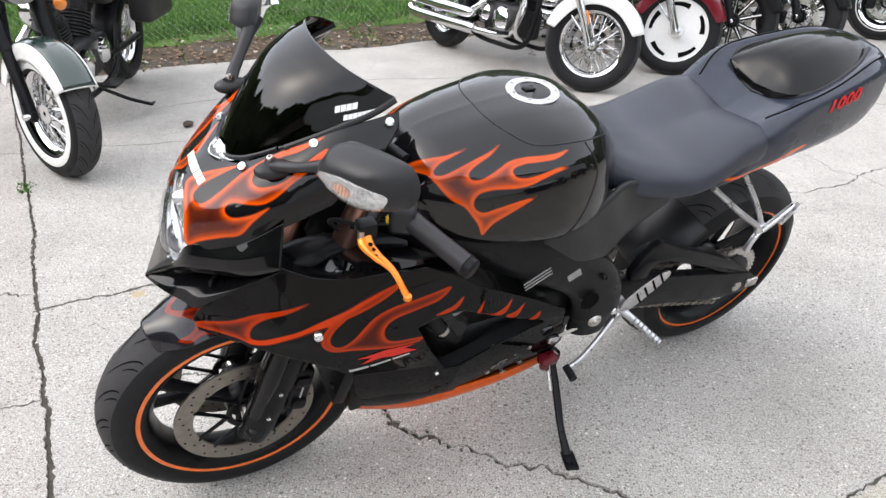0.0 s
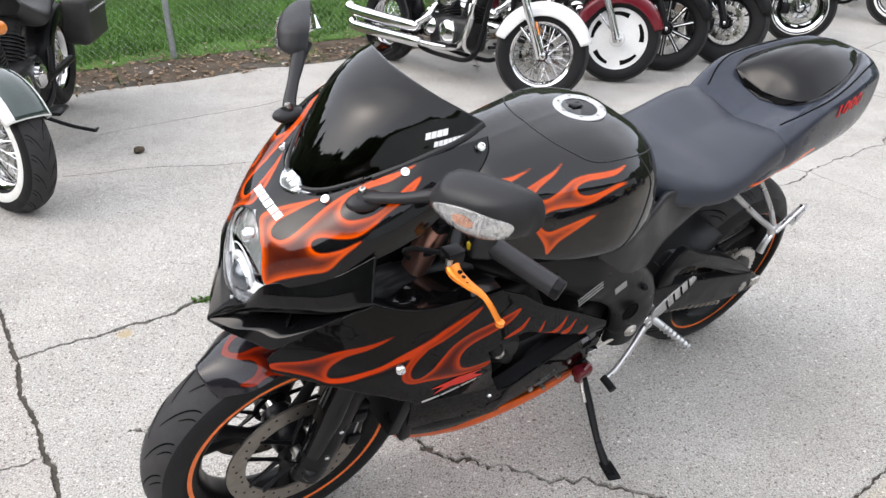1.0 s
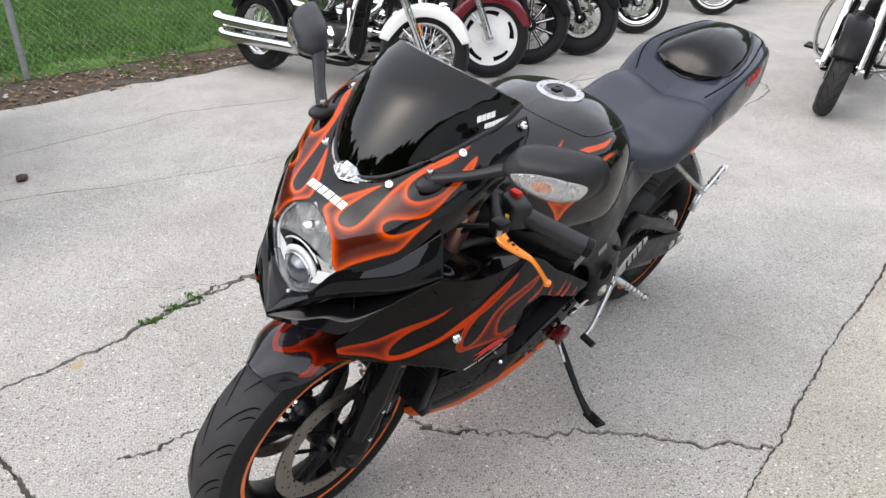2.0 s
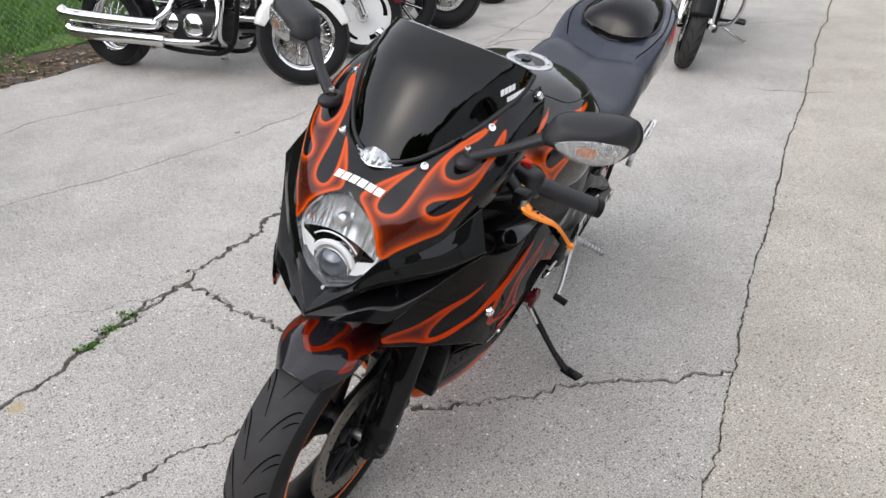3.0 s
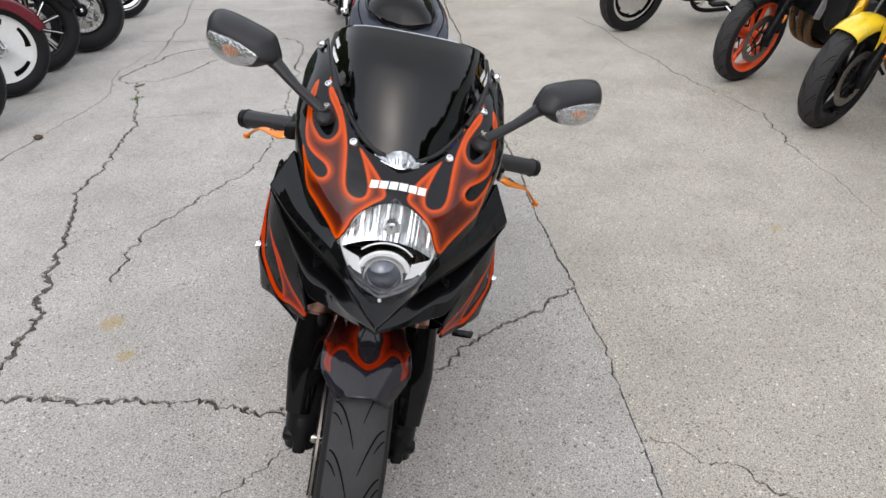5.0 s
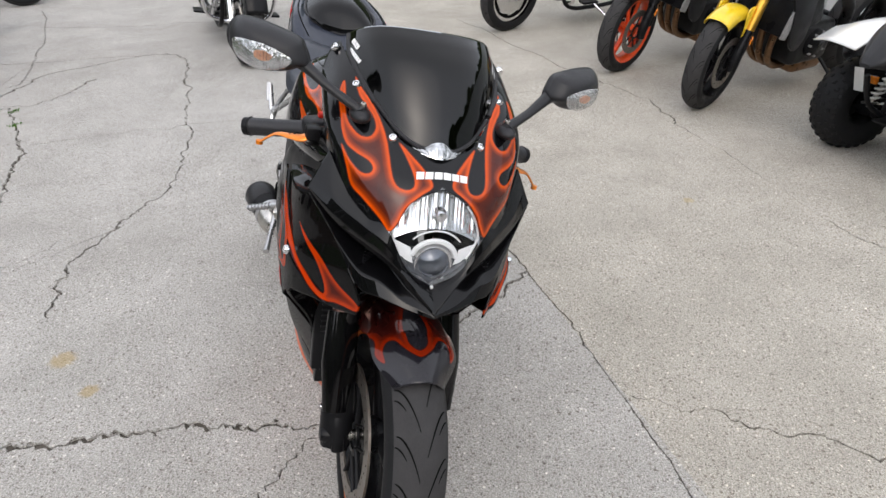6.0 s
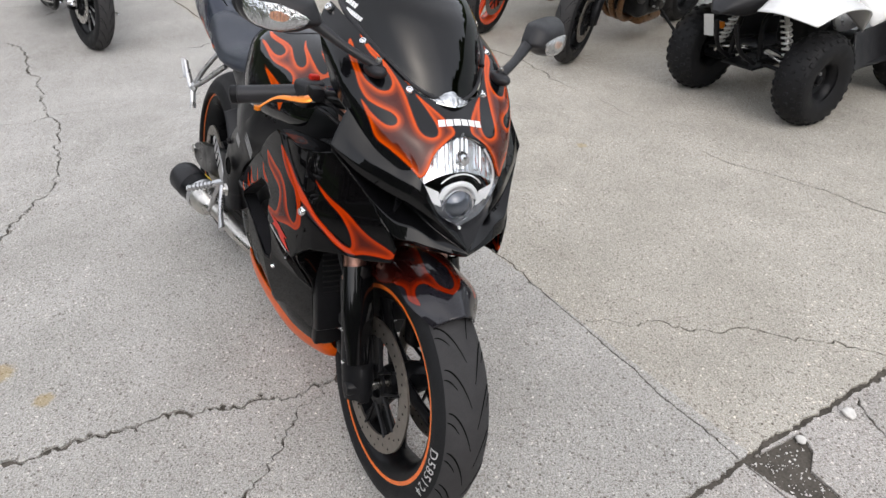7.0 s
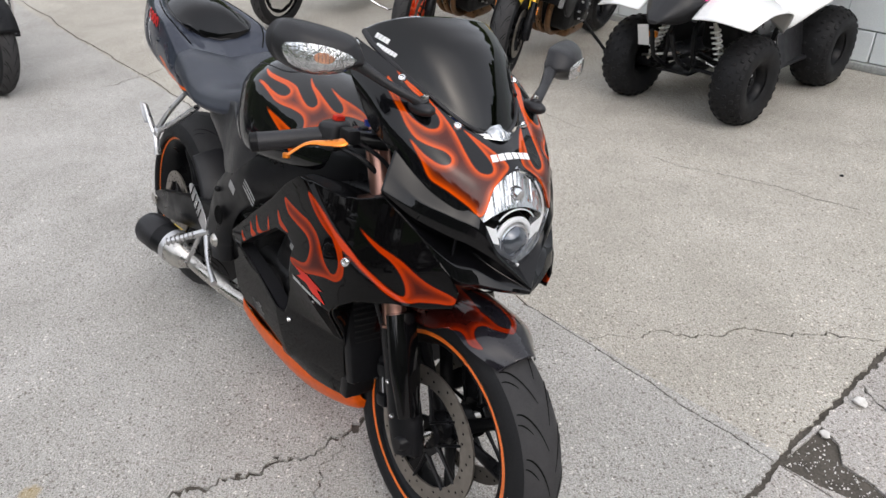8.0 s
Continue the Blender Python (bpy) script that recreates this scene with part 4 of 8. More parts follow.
def sport_fork():
    for s in (1, -1):
        y = s * 0.105
        leg = part("fork_leg", join(tube([(fork_at(0.27), y, 0.27), (fork_at(0.30), y, 0.30), (fork_at(0.36), y, 0.36), (fork_at(0.40), y, 0.40), (fork_at(0.52), y, 0.52)], [0.032, 0.036, 0.036, 0.034, 0.033], 20),
                                    block((0.05, 0.028, 0.085), (fork_at(0.31) + 0.014, y, 0.305), 0.008, 2, (0, -22, 0))), M_BLK, bike, "black fork slider")
        part("fork_tube", tube([(fork_at(0.505), y, 0.505), (fork_at(0.90), y, 0.90)], 0.0255, 20), M_COPPER, leg, "copper-toned fork tube")
        part("fork_collar", tube([(fork_at(0.50), y, 0.50), (fork_at(0.525), y, 0.525)], 0.031, 20), M_COPPER, leg, "copper-toned seal collar")
        part("fork_cap", tube([(fork_at(0.885), y, 0.885), (fork_at(0.915), y, 0.915)], 0.022, 16), M_BLUE if s > 0 else M_BLUE, leg, "blue anodised fork cap")
        part("leg_guard", tube([(fork_at(0.56) + 0.034, y * 1.06, 0.56), (fork_at(0.46) + 0.036, y * 1.1, 0.46), (fork_at(0.36) + 0.034, y * 1.12, 0.36)], [0.034, 0.037, 0.026], 16, flat=0.6), M_GLOSS, leg, "gloss black guard in front of the leg")
        cal = part("brake_caliper", join(block((0.052, 0.05, 0.12), (0.594, s * 0.085, 0.372), 0.012, 3, (0, -14, 0)), block((0.034, 0.062, 0.03), (0.600, s * 0.09, 0.335), 0.008, 2, (0, -14, 0)), block((0.034, 0.062, 0.03), (0.588, s * 0.09, 0.405), 0.008, 2, (0, -14, 0)),
                                             tube([(0.62, s * 0.105, 0.40), (0.66, s * 0.105, 0.37)], 0.012, 10), tube([(0.63, s * 0.105, 0.335), (0.68, s * 0.105, 0.33)], 0.012, 10)), M_BLK, bike, "black radial brake caliper")
        part("caliper_mark", block((0.004, 0.001, 0.05), (0.59, s * 0.1107, 0.372), 0, 1, (0, -14, 0)), M_SILV, cal, "thin silver mark")
        bolt(cal, (fork_at(0.42) + 0.002, s * 0.137, 0.418), 0.006, (0.2, s, 0))
        bolt(cal, (fork_at(0.35) + 0.004, s * 0.139, 0.352), 0.006, (0.2, s, 0))
        part("brake_hose", tube([(0.585, s * 0.10, 0.43), (0.56, s * 0.11, 0.50), (0.535, s * 0.13, 0.60), (0.50, s * 0.11, 0.74), (0.47, s * 0.06, 0.85)], 0.0055, 8), M_MATT, cal)
        part("axle_cap", lathe([(0.0005, s * 0.142), (0.012, s * 0.142), (0.017, s * 0.136), (0.019, s * 0.12)], 20), M_BLK, leg, at=pose(FW[0] - 0.004, 0, FW[2]))
    part("top_yoke", join(plate(rounded([(0.39, 0.865), (0.47, 0.865), (0.47, 0.885), (0.39, 0.885)], 3), -0.135, 0.135, 0.004)), M_BLK, bike, "black top yoke")
    part("steering_damper", tube([(0.39, -0.05, 0.90), (0.36, 0.06, 0.90)], 0.013, 12), M_BLK, bike)
    part("ignition_lock", tube([(0.47, 0, 0.87), (0.465, 0, 0.905)], 0.02, 16), M_MATT, bike)


sport_fork()


# front fender
def fender():
    rows = []
    for k in range(9):
        a = radians(58.5 + (158 - 58.5) * k / 8)
        taper = 1 - 0.42 * max(0, (1.15 - k) / 1.15) ** 1.6
        w = 0.084 * taper
        r0 = 0.322
        row = []
        for u in (-1, -0.8, -0.45, 0, 0.45, 0.8, 1):
            drop = 0.038 * abs(u) ** 2.2 + (0.03 if abs(u) == 1 and 3 <= k <= 7 else 0)
            r = r0 - drop
            row.append((FW[0] + r * math.cos(a), u * w, FW[2] + r * math.sin(a)))
        rows.append(row)
    ob = part("front_fender", sheet(net(rows, 120, 100)), M_FLAME_F, bike, "black front mudguard with orange flames")
    thicken(ob, 0.003)
    return ob


FENDER = fender()

# ---- fairing surfaces ----
SIDE_X = [-0.3, 0.0, 0.2, 0.4, 0.5, 0.59, 0.65, 0.70, 0.76, 0.80]
SIDE_W = [0.18, 0.205, 0.225, 0.24, 0.245, 0.238, 0.216, 0.181, 0.147, 0.120]
SIDE_Z = [0.15, 0.19, 0.25, 0.32, 0.40, 0.50, 0.60, 0.68, 0.75, 0.85, 0.95]
SIDE_F = [0.20, 0.50, 0.66, 0.78, 0.87, 0.945, 0.985, 1.0, 1.0, 0.97, 0.9]


def soft_interp(v, xs, ys):
    return sum(float(np.interp(v + d, xs, ys)) for d in (-0.03, -0.015, 0, 0.015, 0.03)) / 5


def side_y(x, z):
    """How far out the side fairing stands; a crease runs along its flank."""
    y = soft_interp(x, SIDE_X, SIDE_W) * soft_interp(z, SIDE_Z, SIDE_F)
    y -= 2.2 * max(0.0, x - 0.25) * min(0.12, max(0.0, 0.55 - z))
    crease = 0.60 + 0.30 * (x - 0.35)
    # the upper panel lies a step behind the lower one along a slanting seam
    over = (z - 0.64) * 0.882 + (x - 0.70) * 0.471
    step = 0.008 / (1 + math.exp(-max(-30.0, min(30.0, over / 0.0016))))
    return y + 0.006 * math.exp(-((z - crease) / 0.035) ** 2) - step


SIDE_OUT = [(0.787, 0.688), (0.780, 0.656), (0.728, 0.636), (0.686, 0.632), (0.613, 0.608), (0.555, 0.568), (0.515, 0.52), (0.492, 0.45), (0.478, 0.36), (0.47, 0.29),
            (0.30, 0.262), (0.10, 0.25), (-0.055, 0.245), (-0.075, 0.30), (-0.055, 0.40), (-0.02, 0.50), (0.10, 0.585), (0.256, 0.690), (0.329, 0.752),
            (0.385, 0.786), (0.46, 0.792), (0.534, 0.797), (0.592, 0.811), (0.647, 0.834), (0.706, 0.782), (0.770, 0.722)]
VENT = [(0.392, 0.632), (0.345, 0.640), (0.285, 0.632), (0.05, 0.492), (0.03, 0.468), (0.15, 0.448), (0.262, 0.408), (0.285, 0.41), (0.335, 0.505)]


def side_fairing():
    sides = []
    for s in (1, -1):
        ob = part("side_fairing", panel(SIDE_OUT, lambda x, z: (x, s * side_y(x, z), z), 0.0042, [VENT]), M_FLAME_T, bike, "black side fairing with dark orange flames and an air vent", smooth=60)
        thicken(ob, 0.004, -1 if s > 0 else -1)
        rim = [(x, s * (side_y(x, z) - 0.004), z) for x, z in VENT]
        ring = spline(rim + [rim[0]], 60)
        inner = ring + np.array([0, -s * 0.035, 0])
        part("vent_lip", sheet(np.stack([ring, inner])), M_MATT, ob, "black lip of the air vent")
        bolt(ob, (0.592, s * (side_y(0.592, 0.685) + 0.001), 0.685), 0.010, (0.25, s, 0))
        bolt(ob, (0.30, s * (side_y(0.30, 0.395) + 0.0), 0.395), 0.006, (0, s, -0.2))
        lip = [(0.728, 0.636), (0.686, 0.632), (0.613, 0.608), (0.555, 0.568), (0.515, 0.52), (0.492, 0.45), (0.478, 0.36)]
        lining = np.array([[(x, s * (side_y(x, z) - 0.005), z + 0.002), (x - 0.01, s * (side_y(x, z) - 0.03), z + 0.012), (x - 0.03, s * (side_y(x, z) - 0.065), z + 0.02)] for x, z in lip])
        thicken(part("fairing_lining", sheet(net(lining, 30, 8)), M_GLOSS, ob, "dark inner lining of the fairing"), 0.003)
        sides.append(ob)
    return sides


SIDES = side_fairing()


def belly_pan():
    st = []
    for x, w, top, bot in ((0.475, 0.085, 0.285, 0.225), (0.45, 0.112, 0.288, 0.195), (0.30, 0.146, 0.262, 0.168), (0.10, 0.150, 0.252, 0.165), (-0.06, 0.135, 0.25, 0.175), (-0.085, 0.12, 0.25, 0.18)):
        st.append([(x, w, top), (x, w * 0.96, top * 0.55 + bot * 0.45), (x, w * 0.70, bot + 0.008), (x, 0, bot), (x, -w * 0.70, bot + 0.008), (x, -w * 0.96, top * 0.55 + bot * 0.45), (x, -w, top)])
    ob = part("belly_pan", sheet(net(st, 30, 40)), M_ORANGE, bike, "orange belly pan with a scraped black front")
    thicken(ob, 0.004)
    lip = []
    for x, w, top, bot in ((0.482, 0.085, 0.30, 0.262), (0.455, 0.118, 0.31, 0.252), (0.35, 0.146, 0.30, 0.244), (0.22, 0.156, 0.285, 0.240)):
        lip.append([(x, w, top), (x, w * 0.99, (top + bot) / 2), (x, w * 0.93, bot)])
    for s in (1, -1):
        g = net([[(a, b * s * 1.012, c) for a, b, c in r] for r in lip], 24, 14)
        thicken(part("front_scoop", sheet(g), M_GLOSS, ob, "gloss black front of the belly pan"), 0.003)
    return ob


belly_pan()


# nose: glossy black beak and ram-air ducts
def faceted(pts, n, soft=3):
    """A line through the points with slightly rounded corners."""
    p = np.asarray(pts, float)
    d = np.concatenate([[0], np.cumsum(np.linalg.norm(np.diff(p, axis=0), axis=1))])
    # every span takes the same share, so that the corners of all rows line up
    u = np.linspace(0, len(p) - 1, n)
    g = np.stack([np.interp(u, np.arange(len(p)), p[:, k]) for k in range(3)], 1)
    ext = np.vstack([g[:1]] * (soft // 2) + [g] + [g[-1:]] * (soft // 2))
    return np.stack([np.convolve(ext[:, k], np.ones(soft) / soft, "valid") for k in range(3)], 1)


def nose():
    # across the nose from its middle to its rear corner; down each: top edge, panel, brow crease, intake, lower lip, underside
    rows = [
        [(0.797, 0.0, 0.735), (0.820, 0.0, 0.722), (0.845, 0.0, 0.706), (0.847, 0.0, 0.703), (0.846, 0.0, 0.701), (0.847, 0.0, 0.699), (0.845, 0.0, 0.693), (0.825, 0.0, 0.682)],
        [(0.792, 0.049, 0.764), (0.800, 0.051, 0.760), (0.807, 0.052, 0.753), (0.803, 0.052, 0.745), (0.792, 0.046, 0.728), (0.818, 0.050, 0.711), (0.826, 0.048, 0.701), (0.800, 0.046, 0.686)],
        [(0.774, 0.089, 0.826), (0.781, 0.094, 0.806), (0.781, 0.097, 0.788), (0.772, 0.098, 0.772), (0.738, 0.078, 0.752), (0.790, 0.092, 0.733), (0.802, 0.092, 0.708), (0.776, 0.084, 0.692)],
        [(0.732, 0.123, 0.846), (0.744, 0.132, 0.824), (0.743, 0.137, 0.803), (0.735, 0.137, 0.787), (0.704, 0.112, 0.768), (0.766, 0.132, 0.742), (0.774, 0.132, 0.716), (0.752, 0.120, 0.702)],
        [(0.686, 0.158, 0.868), (0.697, 0.174, 0.843), (0.696, 0.182, 0.823), (0.692, 0.180, 0.808), (0.684, 0.163, 0.795), (0.707, 0.177, 0.786), (0.712, 0.172, 0.778), (0.700, 0.155, 0.770)],
        [(0.630, 0.188, 0.916), (0.640, 0.207, 0.880), (0.649, 0.222, 0.850), (0.648, 0.222, 0.846), (0.646, 0.218, 0.843), (0.650, 0.220, 0.840), (0.651, 0.219, 0.837), (0.640, 0.205, 0.832)],
    ]
    rr = np.array([faceted(q, 85) for q in rows])
    half = np.stack([spline(rr[:, j], 80) for j in range(85)], 1)
    full = np.concatenate([half[::-1] * (1, -1, 1), half[1:]])
    shell = sheet(full)
    ob = part("nose_cowl", shell, M_GLOSS, bike, "gloss black nose cowl with a pointed beak and two air intakes", smooth=24)
    thicken(ob, 0.002)
    for s in (1, -1):
        d = [(0.700, s * 0.115, 0.745), (0.66, s * 0.112, 0.745), (0.58, s * 0.105, 0.745), (0.48, s * 0.10, 0.74), (0.38, s * 0.10, 0.73)]
        part("ram_air_duct", tube(d, [0.022, 0.036, 0.045, 0.045, 0.045], 20), M_BLK, ob, "black ram-air duct")
        m = Matrix.Translation((0.738, s * 0.108, 0.757)) @ pose(0, 0, 0, 0, 0, -s * 42)
        grille = [block((0.0016, 0.044, 0.0014), (0, 0, k * 0.006), 0, 1, (s * 30, 0, 0)) for k in range(-2, 3)] + [block((0.0016, 0.044, 0.0014), (0, 0, k * 0.006), 0, 1, (-s * 30, 0, 0)) for k in range(-2, 3)]
        part("intake_mesh", join(*grille), M_BLK, ob, "dark intake mesh", at=m)
        # the cowl turns in behind its rear edge, down to the fairing's crest
        inner = [[(0.630, s * 0.187, 0.915), (0.634, s * 0.172, 0.905), (0.640, s * 0.150, 0.89)], [(0.649, s * 0.220, 0.846), (0.640, s * 0.190, 0.840), (0.635, s * 0.15, 0.835)], [(0.646, s * 0.212, 0.830), (0.62, s * 0.18, 0.800), (0.60, s * 0.14, 0.79)]]
        part("cowl_return", sheet(net(inner, 12, 10)), M_GLOSS, ob, "gloss black return edge")
        crest = [[(0.648, s * 0.205, 0.833), (0.63, s * 0.17, 0.80), (0.62, s * 0.12, 0.78)], [(0.592, s * 0.221, 0.811), (0.58, s * 0.18, 0.775), (0.57, s * 0.12, 0.76)], [(0.534, s * 0.229, 0.797), (0.53, s * 0.185, 0.785), (0.53, s * 0.12, 0.77)],
                 [(0.46, s * 0.230, 0.793), (0.46, s * 0.19, 0.795), (0.46, s * 0.13, 0.775)], [(0.385, s * 0.226, 0.787), (0.385, s * 0.19, 0.785), (0.39, s * 0.13, 0.76)]]
        part("inner_panel", sheet(net(crest, 24, 14)), M_GLOSS, ob, "gloss black inner cockpit panel")
    return ob


nose()


# upper cowl with flames, round the windscreen
def upper_cowl():
    rows = [
        [(0.690, 0.0, 0.947), (0.712, 0.0, 0.936), (0.738, 0.0, 0.920), (0.756, 0.0, 0.905)],
        [(0.684, 0.040, 0.951), (0.710, 0.043, 0.934), (0.742, 0.052, 0.907), (0.765, 0.059, 0.881)],
        [(0.662, 0.076, 0.966), (0.695, 0.086, 0.938), (0.740, 0.096, 0.892), (0.771, 0.092, 0.827)],
        [(0.600, 0.116, 1.006), (0.640, 0.136, 0.976), (0.682, 0.152, 0.918), (0.706, 0.149, 0.854)],
        [(0.530, 0.146, 1.044), (0.560, 0.172, 1.014), (0.595, 0.192, 0.962), (0.618, 0.186, 0.906)],
        [(0.430, 0.164, 1.074), (0.440, 0.184, 1.050), (0.480, 0.198, 1.010), (0.550, 0.193, 0.935)],
    ]
    sym = [[(x, -y, z) for x, y, z in r] for r in rows[::-1]][:-1] + rows
    ob = part("upper_cowl", sheet(net(sym, 240, 84)), M_FLAME_C, bike, "black upper cowl with bright orange flames", smooth=60)
    thicken(ob, 0.004)
    for x, y, z, n in ((0.666, 0.084, 0.962, (0.5, 0.25, 0.8)), (0.563, 0.143, 1.024, (0.4, 0.5, 0.75)), (0.450, 0.174, 1.0635, (0.2, 0.75, 0.6))):
        for s in (1, -1):
            bolt(ob, (x, s * y, z), 0.0085, (n[0], s * n[1], n[2]))
    return ob


COWL = upper_cowl()


def headlight():
    rows = [
        [(0.754, 0.0, 0.910), (0.754, 0.0, 0.910), (0.754, 0.0, 0.910)],
        [(0.763, 0.058, 0.880), (0.779, 0.0, 0.884), (0.763, -0.058, 0.880)],
        [(0.769, 0.092, 0.828), (0.800, 0.0, 0.838), (0.769, -0.092, 0.828)],
        [(0.783, 0.073, 0.785), (0.808, 0.0, 0.792), (0.783, -0.073, 0.785)],
        [(0.793, 0.045, 0.757), (0.808, 0.0, 0.757), (0.793, -0.045, 0.757)],
        [(0.799, 0.0, 0.734), (0.799, 0.0, 0.734), (0.799, 0.0, 0.734)],
    ]
    g = net(rows, 40, 33)
    lens = part("headlight", sheet(g), M_LENS, bike, "clear headlight lens with a chrome reflector")
    back = g + np.array([-0.016, 0, 0.0])
    prof = np.sin(np.linspace(0, np.pi, 40))[:, None] * np.sin(np.linspace(0, np.pi, 33))[None]
    back[..., 0] -= 0.020 * prof
    row = np.linspace(0, 1, 40)
    back[..., 0] += 0.012 * np.clip((row - 0.60) / 0.05, 0, 1)[:, None] * np.sqrt(prof)
    dice = random.Random(11)
    edges = [-0.092]
    while edges[-1] < 0.092:
        edges.append(edges[-1] + dice.uniform(0.0018, 0.0046))
    depth = [dice.uniform(-0.0016, 0.0016) for _ in edges]

    rim_y, rim_z = [-0.087, -0.076, -0.056, -0.030, 0.0, 0.030, 0.056, 0.076, 0.087], [0.826, 0.850, 0.874, 0.892, 0.900, 0.892, 0.874, 0.850, 0.826]
    strips = []
    for (y0, d0), (y1, d1) in zip(zip(edges, depth), list(zip(edges, depth))[1:]):
        # upright facets of uneven depth on a hollow behind the lens
        cols = []
        for y, d in ((y0, d0), (y1, d1)):
            y = max(-0.0868, min(0.0868, y))
            hi = float(np.interp(y, rim_y, rim_z))
            lo = min(hi - 0.004, 0.838 - 4.0 * y * y)
            cols.append([(0.740 + (0.905 - z) * 0.46 - 2.6 * y * y + d * min(1.0, (z - lo) / 0.02) + 0.9 * (z - 0.86) ** 2, y, z) for z in np.linspace(lo, hi, 10)])
        if y1 > -0.086 and y0 < 0.086:
            strips.append(sheet(np.array(cols)))
    part("reflector", join(*strips), M_LAMPIN, lens, "fluted chrome reflector", smooth=12)
    part("lower_reflector", sheet(back[22:]), M_LAMPDK, lens, "dark lower bowl of the headlight")
    # flat white on the edges and corners paints in the chrome's bright reflections
    for y in (-1, 1):
        rim = [tuple(g[i, 2 if y > 0 else -3] + np.array([-0.010, 0, 0])) for i in (8, 12, 16, 20, 24)]
        part("reflector_edge", tube(rim, 0.0022, 6), M_WHITE, lens, "reflector edge painted white in place of its chrome glint")
        tab = [(0.768, y * 0.078, 0.812), (0.774, y * 0.046, 0.800), (0.782, y * 0.038, 0.772), (0.778, y * 0.052, 0.776), (0.774, y * 0.066, 0.788)]
        part("reflector_tab", mesh_of(tab, [(0, 1, 2, 3, 4)]), M_WHITE, lens, "reflector corner painted white in place of a bright reflection")
    # the arcs take the same white for the light they would mirror
    for r, z0 in ((0.044, 0.772), (0.062, 0.774)):
        arc = [(0.776, r * math.sin(q), z0 + r * math.cos(q)) for q in np.linspace(-1.0, 1.0, 9) * (1.25 if r < 0.05 else 0.8)]
        part("reflector_arc", tube(arc, 0.0055 if r < 0.05 else 0.0016, 6), M_WHITE, lens, "arc over the projector, painted white in place of its reflection")
    part("surround", sheet(np.concatenate([g[:, :1], back[:, :1]], 1)), M_LAMPIN, lens)
    part("surround", sheet(np.concatenate([g[:, -1:], back[:, -1:]], 1)), M_LAMPIN, lens)
    c = Vector((0.775, 0, 0.772))
    m = Matrix.Translation(c) @ pose(0, 0, 0, 0, 0, -90)
    part("projector", lathe([(0.0005, 0.024), (0.012, 0.022), (0.024, 0.016), (0.031, 0.006)], 40), M_PROJ, lens, "round grey projector lens", at=m)
    part("projector_back", lathe([(0.0005, -0.004), (0.020, -0.001), (0.031, 0.004)], 40), M_LAMPDK, lens, "dark glass behind the projector", at=m)
    part("projector_ring", lathe([(0.031, 0.007), (0.035, 0.008), (0.038, 0.002), (0.036, -0.02), (0.031, -0.02)], 40, close=True), M_CHROME, lens, "chrome projector ring", at=m)
    part("bulb_shield", lathe([(0.0005, 0.012), (0.009, 0.010), (0.014, 0.0), (0.014, -0.02)], 24), M_CHROME, lens, "chrome bulb shield", at=Matrix.Translation((0.765, 0.0, 0.862)) @ pose(0, 0, 0, 0, 0, -90))
    part("lens_peg", block((0.006, 0.006, 0.012), (0.8, 0.0, 0.731), 0.002), M_WHITE, lens, "small white peg")


headlight()


def screen():
    rows = [
        [(0.688, 0.0, 0.950), (0.655, 0.0, 1.012), (0.605, 0.0, 1.082), (0.560, 0.0, 1.114), (0.519, 0.0, 1.134)],
        [(0.680, 0.035, 0.955), (0.645, 0.045, 1.015), (0.596, 0.055, 1.080), (0.552, 0.062, 1.112), (0.510, 0.068, 1.131)],
        [(0.660, 0.066, 0.968), (0.622, 0.084, 1.020), (0.574, 0.100, 1.072), (0.530, 0.107, 1.103), (0.490, 0.110, 1.122)],
        [(0.632, 0.092, 0.988), (0.588, 0.112, 1.025), (0.540, 0.127, 1.061), (0.495, 0.135, 1.087), (0.458, 0.136, 1.106)],
        [(0.602, 0.112, 1.008), (0.556, 0.132, 1.033), (0.506, 0.146, 1.057), (0.464, 0.150, 1.074), (0.430, 0.147, 1.090)],
    ]
    sym = [[(x, -y, z) for x, y, z in r] for r in rows[::-1]][:-1] + rows
    g = net(sym, 64, 40)
    ob = part("windscreen", sheet(g), M_SMOKE, bike, "dark smoked double-bubble windscreen", smooth=60)
    thicken(ob, 0.003)
    edge = [tuple(p) for p in g[::4, 0]]
    part("screen_trim", tube(edge, 0.004, 8), M_MATT, ob, "black rubber edge")
    for row in (0, -1):
        part("screen_trim", tube([tuple(p - np.array([0, 0, 0.004])) for p in g[row, ::3]], 0.006, 8), M_MATT, ob, "black rubber edge")
    return ob, g


SCREEN, SCREEN_G = screen()
M_POSLAMP = mat("clear_lamp_plastic", (0.42, 0.44, 0.46), 0.12, 0.6, 1.0, var=0.7, scale=140)


